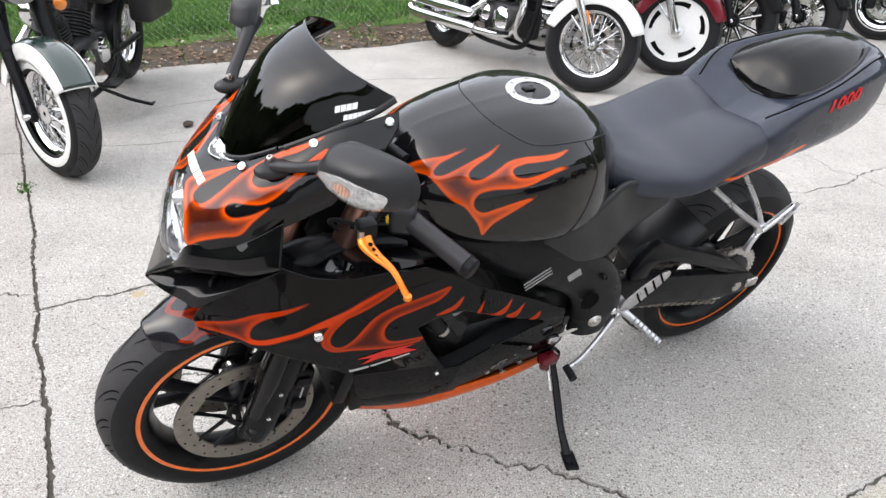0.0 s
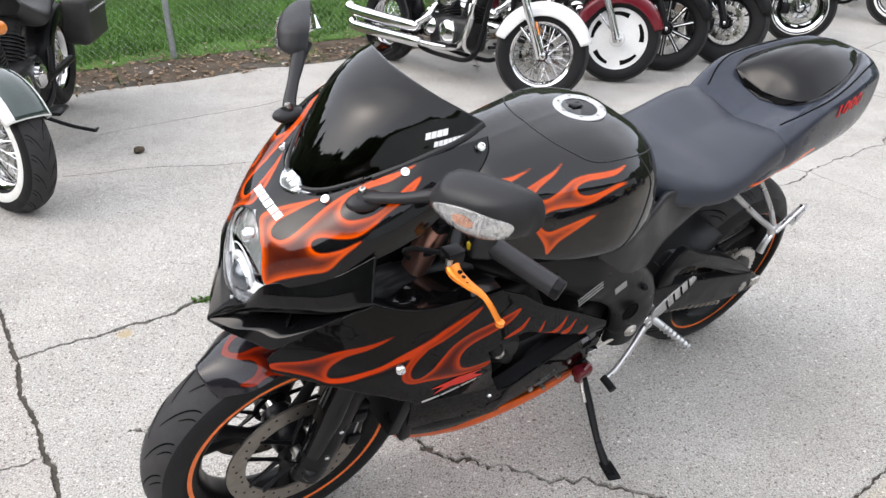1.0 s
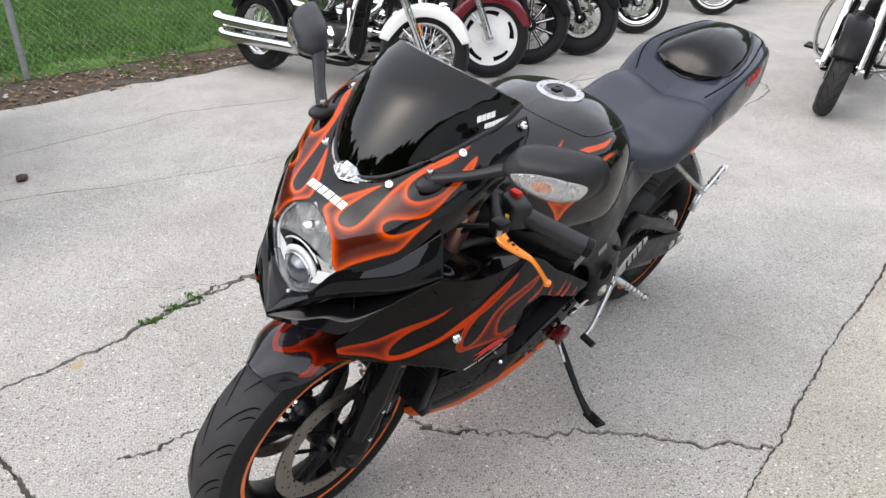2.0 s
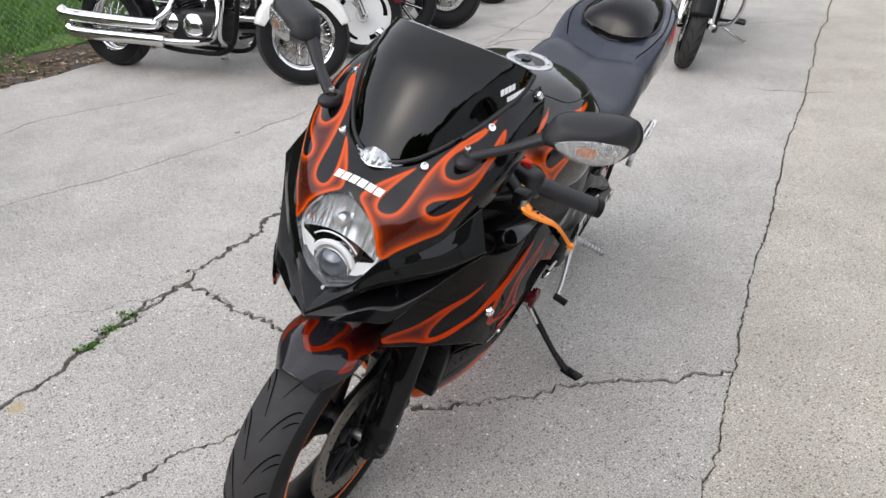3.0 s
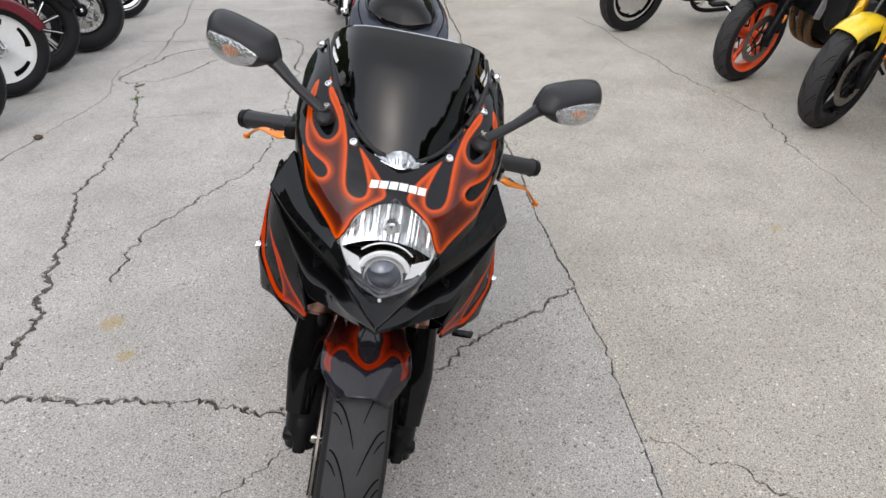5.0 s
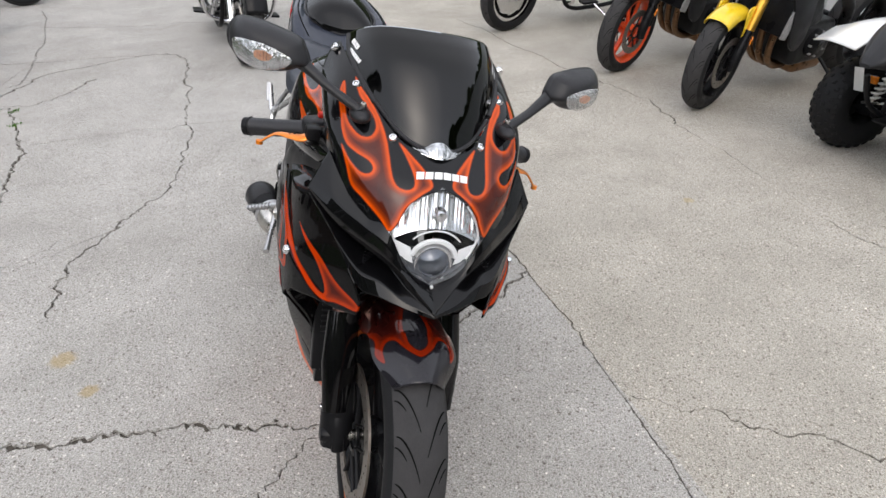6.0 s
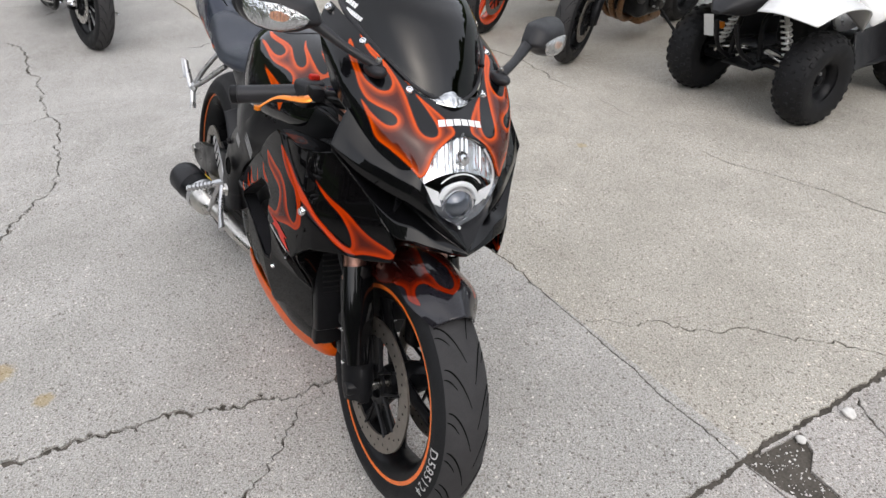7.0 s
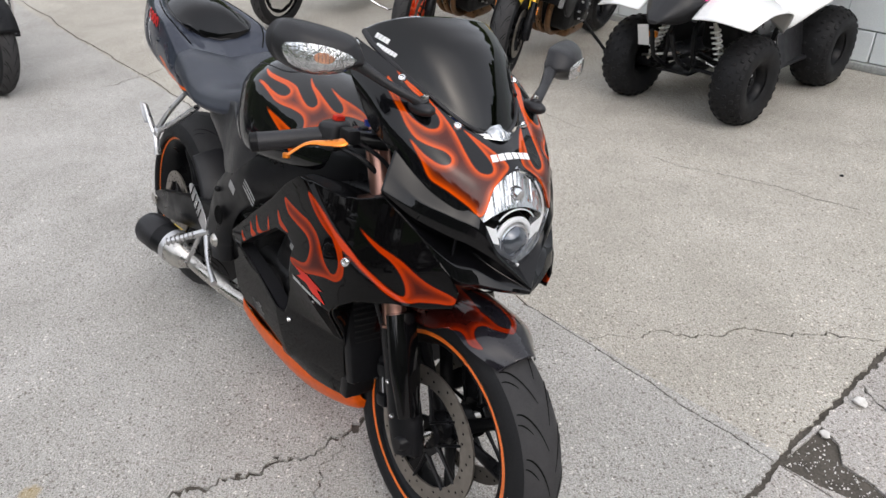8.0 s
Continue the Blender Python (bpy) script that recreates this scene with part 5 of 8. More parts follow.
def position_lamp():
    rows = [[(0.664, 0.050, 0.957), (0.674, 0.026, 0.959), (0.685, 0.0, 0.970)], [(0.676, 0.046, 0.952), (0.689, 0.024, 0.955), (0.697, 0.0, 0.959)], [(0.688, 0.034, 0.947), (0.699, 0.018, 0.946), (0.705, 0.0, 0.945)]]
    full = [r + [(x, -y, z) for x, y, z in r[::-1][1:]] for r in rows]
    g = net(full, 18, 40)
    # moulded ribs fan out inside the lens
    ribs = 0.0012 * np.sign(np.sin(np.linspace(0, 46, 40)))[None, :] * np.sin(np.linspace(0, np.pi, 18))[:, None]
    g[..., 0] += ribs
    lamp = part("position_lamp", sheet(g), M_POSLAMP, bike, "clear ribbed position lamp under the screen", smooth=20)
    part("lamp_rim", tube([tuple(p) for p in g[-1, ::3]], 0.0018, 6), M_CHROME, lamp, "bright rim")


position_lamp()


# mirrors
M_INDREF = mat("indicator_reflector", (0.72, 0.71, 0.70), 0.14, 0.85, 0.5, var=0.35, scale=120, bump=1.0, bscale=160)


def mirror(s):
    m = new("mirror")
    m.parent = bike
    c = np.array([0.540, s * 0.304, 1.066])
    # outline of the housing seen from ahead, from its inner end round over the top
    line = np.array(rounded([(-0.076, -0.014), (-0.068, 0.012), (-0.056, 0.027), (-0.020, 0.036), (0.030, 0.042), (0.060, 0.039), (0.076, 0.018), (0.076, -0.008), (0.060, -0.029), (0.022, -0.041), (-0.024, -0.037), (-0.054, -0.025)], 6))
    ang = np.arctan2(line[:, 1], line[:, 0])
    far = np.linalg.norm(line, axis=1)
    order = np.argsort(ang)
    ang, far = ang[order], far[order]

    def front(y, z, off=0.0):
        """Where the domed front stands at a place of the outline."""
        r = math.hypot(y, z) / float(np.interp(math.atan2(z, y), ang, far, period=2 * math.pi))
        x = 0.042 * max(0.0, 1 - min(r, 1.0) ** 3.4) ** 0.75
        return (c[0] + x - 0.16 * z - 0.42 * y + off, c[1] + s * (0.9 * y + 0.15 * x), c[2] + z)

    rings = []
    for r in (0.02, 0.2, 0.4, 0.58, 0.72, 0.83, 0.91, 0.96, 0.99, 1.0):
        rings.append([front(q[0] * r, q[1] * r) for q in line])
    rings.append([front(q[0], q[1], -0.012) for q in line])
    rings.append([(front(*q)[0] - 0.016, c[1] + s * q[0] * 0.95, c[2] + q[1] * 0.95) for q in line])
    rings.append([(front(*q)[0] - 0.013, c[1] + s * q[0] * 0.90, c[2] + q[1] * 0.90) for q in line])
    part("mirror_housing", sheet(np.array(rings), close_v=True, cap=True), M_MATT, m, "matt black mirror housing", smooth=50)
    glass_ring = [[(front(*q)[0] - 0.0145, c[1] + s * q[0] * f, c[2] + q[1] * f) for q in line] for f in (0.02, 0.5, 0.895)]
    part("mirror_glass", sheet(np.array(glass_ring), close_v=True), M_MIRROR, m, "mirror glass")
    # indicator let into the lower front
    ind = rounded([(-0.044, -0.002), (-0.010, 0.010), (0.030, 0.014), (0.066, 0.008), (0.066, -0.012), (0.048, -0.030), (0.012, -0.037), (-0.026, -0.028), (-0.043, -0.014)], 4)
    thicken(part("indicator", panel(ind, lambda y, z: front(y, z, 0.0045), 0.005), M_LENS, m, "clear indicator lens with an amber bulb", smooth=60), 0.001, 0)
    small = [(y * 0.97 + 0.0003, z * 0.95 - 0.0005) for y, z in ind]
    part("indicator_reflector", panel(small, lambda y, z: front(y, z, 0.0012), 0.005), M_INDREF, m, "ribbed silver reflector", smooth=60)
    bulb = rounded([(-0.008, -0.004), (0.010, 0.001), (0.024, -0.004), (0.022, -0.013), (0.006, -0.016), (-0.006, -0.012)], 4)
    part("indicator_bulb", panel(bulb, lambda y, z: front(y, z, 0.0020), 0.004), M_BULB, m, "amber bulb behind the lens")
    ribs = []
    for j in range(17):
        y = -0.036 + 0.006 * j
        ends = [z for z in np.linspace(-0.036, 0.013, 50) if inside(np.array([[y, z]]), ind)[0]]
        if len(ends) > 8:
            ribs.append(tube([front(y, z, 0.0032) for z in np.linspace(ends[1], ends[-2], 4)], 0.0005, 5, steps=8))
    part("indicator_rib", join(*ribs), M_INDREF, m, "fine lens ribs")
    part("stem", tube([(0.632, s * 0.138, 0.993), (0.622, s * 0.160, 1.004), (0.598, s * 0.198, 1.022), (0.572, s * 0.236, 1.045), (0.556, s * 0.262, 1.060)], [0.013, 0.0115, 0.0105, 0.014, 0.022], 14, flat=0.75), M_MATT, m, "matt black mirror stem")
    part("stem_base", join(ball((0.628, s * 0.142, 0.988), (0.034, 0.020, 0.014)), tube([(0.63, s * 0.136, 0.985), (0.634, s * 0.146, 1.004)], 0.0115, 14)), M_MATT, m, "rubber stem base")
    bolt(m, (0.6335, s * 0.1395, 1.0065), 0.006, (0.3, s * 0.1, 1), M_STEEL)


mirror(1)
mirror(-1)


# ---- tank, seat, tail ----
def tank():
    st = [
        (0.372, [(0.0, 0.890), (0.06, 0.886), (0.105, 0.862), (0.122, 0.822), (0.10, 0.79), (0.0, 0.78)]),
        (0.325, [(0.0, 0.932), (0.06, 0.926), (0.118, 0.896), (0.146, 0.835), (0.140, 0.765), (0.0, 0.755)]),
        (0.250, [(0.0, 0.955), (0.07, 0.949), (0.132, 0.920), (0.174, 0.850), (0.170, 0.755), (0.0, 0.735)]),
        (0.150, [(0.0, 0.971), (0.075, 0.966), (0.142, 0.939), (0.194, 0.870), (0.192, 0.745), (0.0, 0.730)]),
        (0.060, [(0.0, 0.976), (0.080, 0.970), (0.150, 0.947), (0.202, 0.885), (0.198, 0.740), (0.0, 0.73)]),
        (-0.030, [(0.0, 0.962), (0.075, 0.957), (0.140, 0.928), (0.182, 0.868), (0.176, 0.740), (0.0, 0.73)]),
        (-0.095, [(0.0, 0.915), (0.066, 0.912), (0.112, 0.886), (0.136, 0.836), (0.142, 0.752), (0.0, 0.74)]),
        (-0.135, [(0.0, 0.865), (0.056, 0.862), (0.084, 0.845), (0.100, 0.810), (0.110, 0.760), (0.0, 0.75)]),
    ]
    ob = part("fuel_tank", body(st, 180, 96), M_FLAME, bike, "black fuel tank with orange flames on its flanks", smooth=60)
    m = Matrix.Translation((0.056, 0, 0.9695)) @ pose(0, 0, 0, 0, 1, 0) @ pose(0, 0, 0, 90, 0, 0)
    cap = part("filler_cap", lathe([(0.037, -0.008), (0.0375, 0.006), (0.041, 0.0085), (0.051, 0.0085), (0.056, 0.006), (0.057, -0.01)], 48), M_ALU, ob, "silver filler cap ring", at=m)
    part("filler_lid", lathe([(0.0005, 0.006), (0.03, 0.006), (0.037, 0.004), (0.037, -0.005)], 40), M_MATT, cap, "black filler lid", at=m)
    part("lock_flap", block((0.026, 0.004, 0.018), (0.006, 0.0085, 0.006), 0.0015), M_BLK, cap, "black lock flap", at=m)
    for k in range(7):
        a = 2 * math.pi * k / 7
        part("cap_screw", lathe([(0.0005, 0.0105), (0.003, 0.0105), (0.0035, 0.008)], 8, (0.046 * math.cos(a), 0, 0.046 * math.sin(a))), M_STEEL, cap, at=m)
    # seam of the top panel, laid on the tank
    tree = BVHTree.FromPolygons([v.co for v in ob.data.vertices], [p.vertices[:] for p in ob.data.polygons])
    for s in (1, -1):
        for way in ([(0.20, 0.0, 1.0), (0.197, s * 0.05, 0.99), (0.18, s * 0.10, 0.98), (0.13, s * 0.150, 0.9535), (0.02, s * 0.152, 0.942), (-0.06, s * 0.112, 0.915)], [(0.02, s * 0.155, 0.94), (0.0, s * 0.19, 0.88), (0.03, s * 0.2, 0.80), (0.07, s * 0.2, 0.745)]):
            line = [tree.find_nearest(Vector(p)) for p in spline(way, 24)]
            part("panel_seam", tube([tuple(q + n * 0.0002) for q, n, *_ in line], 0.0016, 6, steps=60), M_MATT, ob, "fine seam of the tank cover")
    return ob


TANK = tank()


def seat():
    st = [
        (-0.085, [(0.0, 0.870), (0.045, 0.866), (0.075, 0.850), (0.088, 0.82), (0.08, 0.79), (0.0, 0.785)]),
        (-0.13, [(0.0, 0.858), (0.06, 0.853), (0.105, 0.836), (0.128, 0.802), (0.118, 0.768), (0.0, 0.76)]),
        (-0.20, [(0.0, 0.836), (0.08, 0.833), (0.135, 0.822), (0.163, 0.792), (0.155, 0.755), (0.0, 0.75)]),
        (-0.30, [(0.0, 0.818), (0.09, 0.818), (0.155, 0.810), (0.183, 0.785), (0.172, 0.752), (0.0, 0.745)]),
        (-0.38, [(0.0, 0.832), (0.09, 0.838), (0.152, 0.832), (0.184, 0.805), (0.170, 0.765), (0.0, 0.75)]),
        (-0.46, [(0.0, 0.850), (0.085, 0.864), (0.142, 0.864), (0.175, 0.835), (0.162, 0.785), (0.0, 0.77)]),
        (-0.515, [(0.0, 0.851), (0.08, 0.866), (0.130, 0.871), (0.168, 0.846), (0.155, 0.79), (0.0, 0.78)]),
        (-0.545, [(0.0, 0.838), (0.075, 0.852), (0.120, 0.858), (0.152, 0.838), (0.140, 0.80), (0.0, 0.79)]),
    ]
    ob = part("rider_seat", body(st, 50, 40), M_SEAT, bike, "black vinyl rider seat", smooth=60)
    return ob


seat()


def tail():
    st = [
        (-0.30, [(0.0, 0.775), (0.10, 0.775), (0.14, 0.772), (0.158, 0.768), (0.168, 0.760), (0.15, 0.742), (0.0, 0.738)]),
        (-0.42, [(0.0, 0.800), (0.09, 0.800), (0.14, 0.800), (0.160, 0.797), (0.174, 0.785), (0.165, 0.755), (0.0, 0.745)]),
        (-0.52, [(0.0, 0.835), (0.06, 0.846), (0.10, 0.858), (0.136, 0.868), (0.164, 0.842), (0.158, 0.762), (0.0, 0.75)]),
        (-0.58, [(0.0, 0.866), (0.06, 0.876), (0.115, 0.896), (0.145, 0.908), (0.168, 0.880), (0.157, 0.769), (0.0, 0.757)]),
        (-0.64, [(0.0, 0.898), (0.06, 0.907), (0.12, 0.926), (0.147, 0.936), (0.168, 0.908), (0.152, 0.776), (0.0, 0.765)]),
        (-0.75, [(0.0, 0.945), (0.06, 0.946), (0.105, 0.950), (0.134, 0.960), (0.160, 0.930), (0.148, 0.793), (0.0, 0.780)]),
        (-0.87, [(0.0, 0.985), (0.05, 0.984), (0.08, 0.981), (0.106, 0.982), (0.140, 0.946), (0.134, 0.812), (0.0, 0.797)]),
        (-0.94, [(0.0, 0.992), (0.045, 0.990), (0.065, 0.986), (0.086, 0.978), (0.118, 0.945), (0.114, 0.845), (0.0, 0.828)]),
        (-0.98, [(0.0, 0.978), (0.035, 0.975), (0.05, 0.970), (0.062, 0.962), (0.088, 0.938), (0.084, 0.880), (0.0, 0.868)]),
    ]
    ob = part("tail_cowl", body(st, 90, 60), M_FLAME_TAIL, bike, "charcoal tail cowl with a small orange flame", smooth=60)
    pod = [
        (-0.612, [(0.0, 0.903), (0.05, 0.911), (0.085, 0.922), (0.096, 0.922), (0.05, 0.89), (0.0, 0.88)]),
        (-0.645, [(0.0, 0.958), (0.045, 0.956), (0.085, 0.944), (0.112, 0.922), (0.05, 0.89), (0.0, 0.88)]),
        (-0.69, [(0.0, 0.986), (0.045, 0.981), (0.088, 0.962), (0.118, 0.930), (0.05, 0.91), (0.0, 0.90)]),
        (-0.77, [(0.0, 1.002), (0.04, 0.998), (0.078, 0.982), (0.112, 0.950), (0.05, 0.93), (0.0, 0.93)]),
        (-0.85, [(0.0, 1.004), (0.032, 1.001), (0.06, 0.992), (0.086, 0.970), (0.04, 0.95), (0.0, 0.95)]),
        (-0.915, [(0.0, 0.999), (0.02, 0.998), (0.036, 0.994), (0.05, 0.984), (0.03, 0.97), (0.0, 0.97)]),
    ]
    seatcowl = part("seat_cowl", body(pod, 50, 36), M_GLOSS, ob, "gloss black solo seat cowl", smooth=60)
    top = BVHTree.FromPolygons([v.co for v in ob.data.vertices], [p.vertices[:] for p in ob.data.polygons])
    for s in (1, -1):
        # rubber lip round the foot of the seat cowl, and the seam where the flank meets the top
        for name, rad, way, m_lip in (("cowl_lip", 0.0045, [(-0.606, 0.0, 0.90), (-0.612, s * 0.055, 0.91), (-0.626, s * 0.096, 0.93), (-0.665, s * 0.118, 0.94), (-0.74, s * 0.116, 0.95), (-0.83, s * 0.094, 0.97), (-0.915, s * 0.052, 0.99)], M_MATT),
                                      ("cowl_seam", 0.0020, [(-0.545, s * 0.115, 0.88), (-0.60, s * 0.140, 0.92), (-0.66, s * 0.146, 0.94), (-0.75, s * 0.134, 0.96), (-0.87, s * 0.106, 0.985), (-0.935, s * 0.086, 0.98)], M_GROOVE)):
            line = [top.find_nearest(Vector(p)) for p in spline(way, 26)]
            part(name, tube([tuple(q + n * 0.0006) for q, n, *_ in line], rad, 8, steps=60), m_lip, seatcowl if name == "cowl_lip" else ob, "black rubber lip" if name == "cowl_lip" else "dark panel seam")
    part("tail_lamp", ball((-0.975, 0, 0.925), (0.012, 0.04, 0.02)), M_RED, ob, "red tail lamp")
    for s in (1, -1):
        part("number_plate_hanger", block((0.1, 0.008, 0.03), (-0.86, s * 0.03, 0.80), 0.003), M_MATT, ob)
        tree = BVHTree.FromPolygons([v.co for v in ob.data.vertices], [p.vertices[:] for p in ob.data.polygons])

        def lay(c, s=s, tree=tree):
            q, n, *_ = tree.ray_cast(Vector((c.x, s * 0.5, c.z)), Vector((0, -s, 0)))
            return Vector((c.x, q.y + s * (0.002 + 1.5 * abs(c.y - s * 0.150)), c.z))

        mm = Matrix.Translation((-0.738, s * 0.150, 0.924)) @ pose(0, 0, 0, 90, 0, 180 if s > 0 else 0) @ pose(0, 0, 0, 0, 0, 9 if s > 0 else -9)
        text_mesh("1000", 0.043, M_REDN, "model_number", ob, mm @ Matrix.Diagonal((1.3, 1, 1, 1)), 0.0004, 0.12, 1.08, label="red number on the tail", warp=lay, bold=0.0014)
    return ob


M_REDN = mat("red_number", (0.85, 0.035, 0.04), 0.45, var=0.06, scale=40)
M_FLAME_TAIL = flame_paint("flame_lacquer_tail", ground=(0.036, 0.042, 0.060), rough=0.3, hot=(0.88, 0.12, 0.006), spec=0.03, coat=0.65)
TAIL = tail()


# ---- frame, engine, swingarm ----
def chassis():
    spar = [(0.43, 0.085, 0.815), (0.34, 0.135, 0.785), (0.22, 0.172, 0.735), (0.08, 0.186, 0.668), (-0.04, 0.184, 0.600), (-0.11, 0.176, 0.53), (-0.14, 0.170, 0.44), (-0.13, 0.165, 0.37)]
    sb = tube(spar, [0.05, 0.056, 0.058, 0.058, 0.062, 0.07, 0.074, 0.06], 20, flat=1.0)
    for v in sb.verts:
        c = np.interp(v.co.x, [-0.14, 0.08, 0.43], [0.172, 0.186, 0.085])
        v.co.y = c + (v.co.y - c) * 0.42
    for ob in both("frame_spar", sb, M_BLK, bike, "satin black frame spar"):
        s = 1 if ob.data.vertices[0].co.y > 0 else -1
        part("frame_hole", lathe([(0.0005, 0), (0.020, 0), (0.023, 0.003), (0.026, 0.0)], 24), M_GROOVE, ob, "dark hole through the frame", at=Matrix.Translation((-0.075, s * 0.211, 0.520)) @ pose(0, 0, 0, 0, 0, 0 if s > 0 else 180))
        part("pivot_bolt", lathe([(0.0005, 0.006), (0.007, 0.006), (0.008, 0.002), (0.014, 0.003), (0.017, 0.0), (0.02, -0.004)], 24), M_STEEL, ob, "steel pivot bolt", at=Matrix.Translation((-0.125, s * 0.204, 0.425)) @ pose(0, 0, 0, 0, 0, 0 if s > 0 else 180))
        part("frame_label", block((0.034, 0.001, 0.022), (-0.005, s * 0.2085, 0.622), 0, 1, (0, 26, 0)), M_GREY, ob, "small grey label")
        for k in range(3):
            part("label_line", block((0.07, 0.001, 0.004), (0.10 - 0.004 * k, s * 0.2095, 0.652 - 0.009 * k), 0, 1, (0, 28, 0)), M_GREY, ob, "grey line of small print")
        bolt(ob, (-0.10, s * 0.207, 0.585), 0.008, (0, s, 0), M_BLK)
    cover = [[(0.10, 0.19, 0.75), (0.02, 0.196, 0.76), (-0.08, 0.168, 0.80), (-0.15, 0.145, 0.805), (-0.28, 0.150, 0.775)],
             [(0.08, 0.192, 0.70), (0.00, 0.200, 0.685), (-0.09, 0.184, 0.690), (-0.18, 0.160, 0.715), (-0.29, 0.15, 0.738)],
             [(0.05, 0.186, 0.655), (-0.02, 0.196, 0.635), (-0.10, 0.182, 0.635), (-0.18, 0.155, 0.665), (-0.29, 0.138, 0.71)]]
    for o in both("seat_side_cover", sheet(net(cover, 14, 30)), M_MATT, bike, "matt black side cover under the seat"):
        thicken(o, 0.01, 0)
    part("engine", join(block((0.34, 0.27, 0.20), (0.05, 0, 0.36), 0.03, 3), block((0.22, 0.25, 0.24), (0.22, 0, 0.50), 0.03, 3, (0, 30, 0)), block((0.16, 0.28, 0.16), (-0.06, 0, 0.42), 0.03, 3)), M_ENG, bike, "dark engine casing")
    both("engine_cover", lathe([(0.0005, 0.168), (0.055, 0.166), (0.07, 0.158), (0.078, 0.13)], 32, (0.10, 0, 0.36)), M_ENG, bike, "round engine cover")
    part("starter_cover", join(lathe([(0.0005, 0.172), (0.03, 0.17), (0.04, 0.16)], 24, (0.26, 0, 0.50)), block((0.09, 0.02, 0.03), (0.29, 0.16, 0.55), 0.006, 2, (0, 35, 0))), M_ENG, bike)
    parts("engine_bolt", [lathe([(0.0005, 0.176), (0.006, 0.175), (0.007, 0.165)], 10, (0.10 + 0.065 * math.cos(a), 0, 0.36 + 0.065 * math.sin(a))) for a in np.linspace(0, 5.5, 8)], M_STEEL, bike)
    rad = part("radiator", block((0.03, 0.30, 0.30), (0.475, 0, 0.48), 0.006, 2, (0, -18, 0)), M_BLK, bike, "black radiator core")
    part("radiator_fins", join(*[block((0.004, 0.27, 0.004), (0.492 - 0.0972 * (k - 11) * 0.034, 0, 0.48 + (k - 11) * 0.0125), 0) for k in range(23)]), M_ENG, rad)
    for s in (1, -1):
        part("horn_slots", join(*[block((0.004, 0.022, 0.006), (0.502, s * (0.07 + 0.001 * k), 0.32 + 0.012 * k), 0.001, 1, (8 * s, 0, 0)) for k in range(6)]), M_ALU, rad, "bright slots of the lower radiator guard")
    part("lower_radiator", block((0.03, 0.26, 0.13), (0.47, 0, 0.33), 0.006), M_BLK, bike)
    for k in range(4):
        y = -0.09 + 0.06 * k
        part("header_pipe", tube([(0.33, y, 0.45), (0.40, y, 0.40), (0.42, y * 0.9, 0.31), (0.36, y * 0.7, 0.235), (0.2, y * 0.4, 0.215)], 0.018, 12), M_RUST, bike, "heat-stained header pipe")
    for s in (1, -1):
        hose = part("coolant_hose", tube([(0.36, s * 0.135, 0.63), (0.33, s * 0.165, 0.575), (0.29, s * 0.168, 0.515), (0.24, s * 0.150, 0.455)], 0.017, 14, steps=30), M_RUB, bike, "black coolant hose behind the vent")
        part("hose_clamp", tube([(0.333, s * 0.163, 0.582), (0.327, s * 0.166, 0.570)], 0.0185, 16), M_STEEL, hose, "steel hose clamp")
        part("hose_clamp", tube([(0.296, s * 0.168, 0.524), (0.290, s * 0.168, 0.514)], 0.0185, 16), M_STEEL, hose, "steel hose clamp")
        part("wiring_plug", block((0.022, 0.018, 0.016), (0.262, s * 0.166, 0.565), 0.003, 2, (0, 25, 0)), M_GREY, bike, "grey wiring plug behind the vent")
    part("airbox", block((0.22, 0.22, 0.12), (0.26, 0, 0.72), 0.03, 3), M_MATT, bike, "black airbox")
    part("head_stock", tube([(0.50, 0, 0.70), (0.40, 0, 0.90)], 0.045, 18), M_BLK, bike)
    part("dash", join(block((0.05, 0.20, 0.07), (0.56, 0, 0.99), 0.02, 3, (0, -30, 0)), ball((0.545, 0.02, 1.0), (0.02, 0.04, 0.035))), M_MATT, bike, "black instrument cluster")
    part("cowl_stay", join(tube([(0.40, 0.0, 0.86), (0.56, 0.10, 0.93), (0.64, 0.12, 0.96)], 0.008, 8), tube([(0.40, 0.0, 0.86), (0.56, -0.10, 0.93), (0.64, -0.12, 0.96)], 0.008, 8)), M_BLK, bike)
    # swingarm
    arm = [(-0.09, 0.49), (-0.22, 0.475), (-0.36, 0.452), (-0.50, 0.418), (-0.62, 0.385), (-0.74, 0.352), (-0.785, 0.315), (-0.765, 0.28), (-0.66, 0.278), (-0.50, 0.315), (-0.32, 0.355), (-0.18, 0.38), (-0.09, 0.395)]
    brace = [(-0.26, 0.468), (-0.275, 0.53), (-0.315, 0.575), (-0.345, 0.57), (-0.41, 0.535), (-0.56, 0.470), (-0.70, 0.385), (-0.73, 0.352), (-0.62, 0.388), (-0.56, 0.420), (-0.42, 0.485), (-0.36, 0.505), (-0.325, 0.49), (-0.32, 0.456)]
    sw = part("swingarm", join(plate(rounded(arm, 3), 0.118, 0.152, 0.008), plate(rounded(arm, 3), -0.152, -0.118, 0.008), plate(rounded(brace, 3), 0.122, 0.148, 0.007), block((0.12, 0.30, 0.11), (-0.14, 0, 0.44), 0.02)), M_BLK, bike, "black braced swingarm")
    for s in (1, -1):
        part("chain_adjuster", block((0.045, 0.012, 0.03), (-0.765, s * 0.152, 0.312), 0.004), M_STEEL, sw, "steel chain adjuster")
    hg = []
    for k in range(8):
        a = radians(12 + 40 * k / 7)
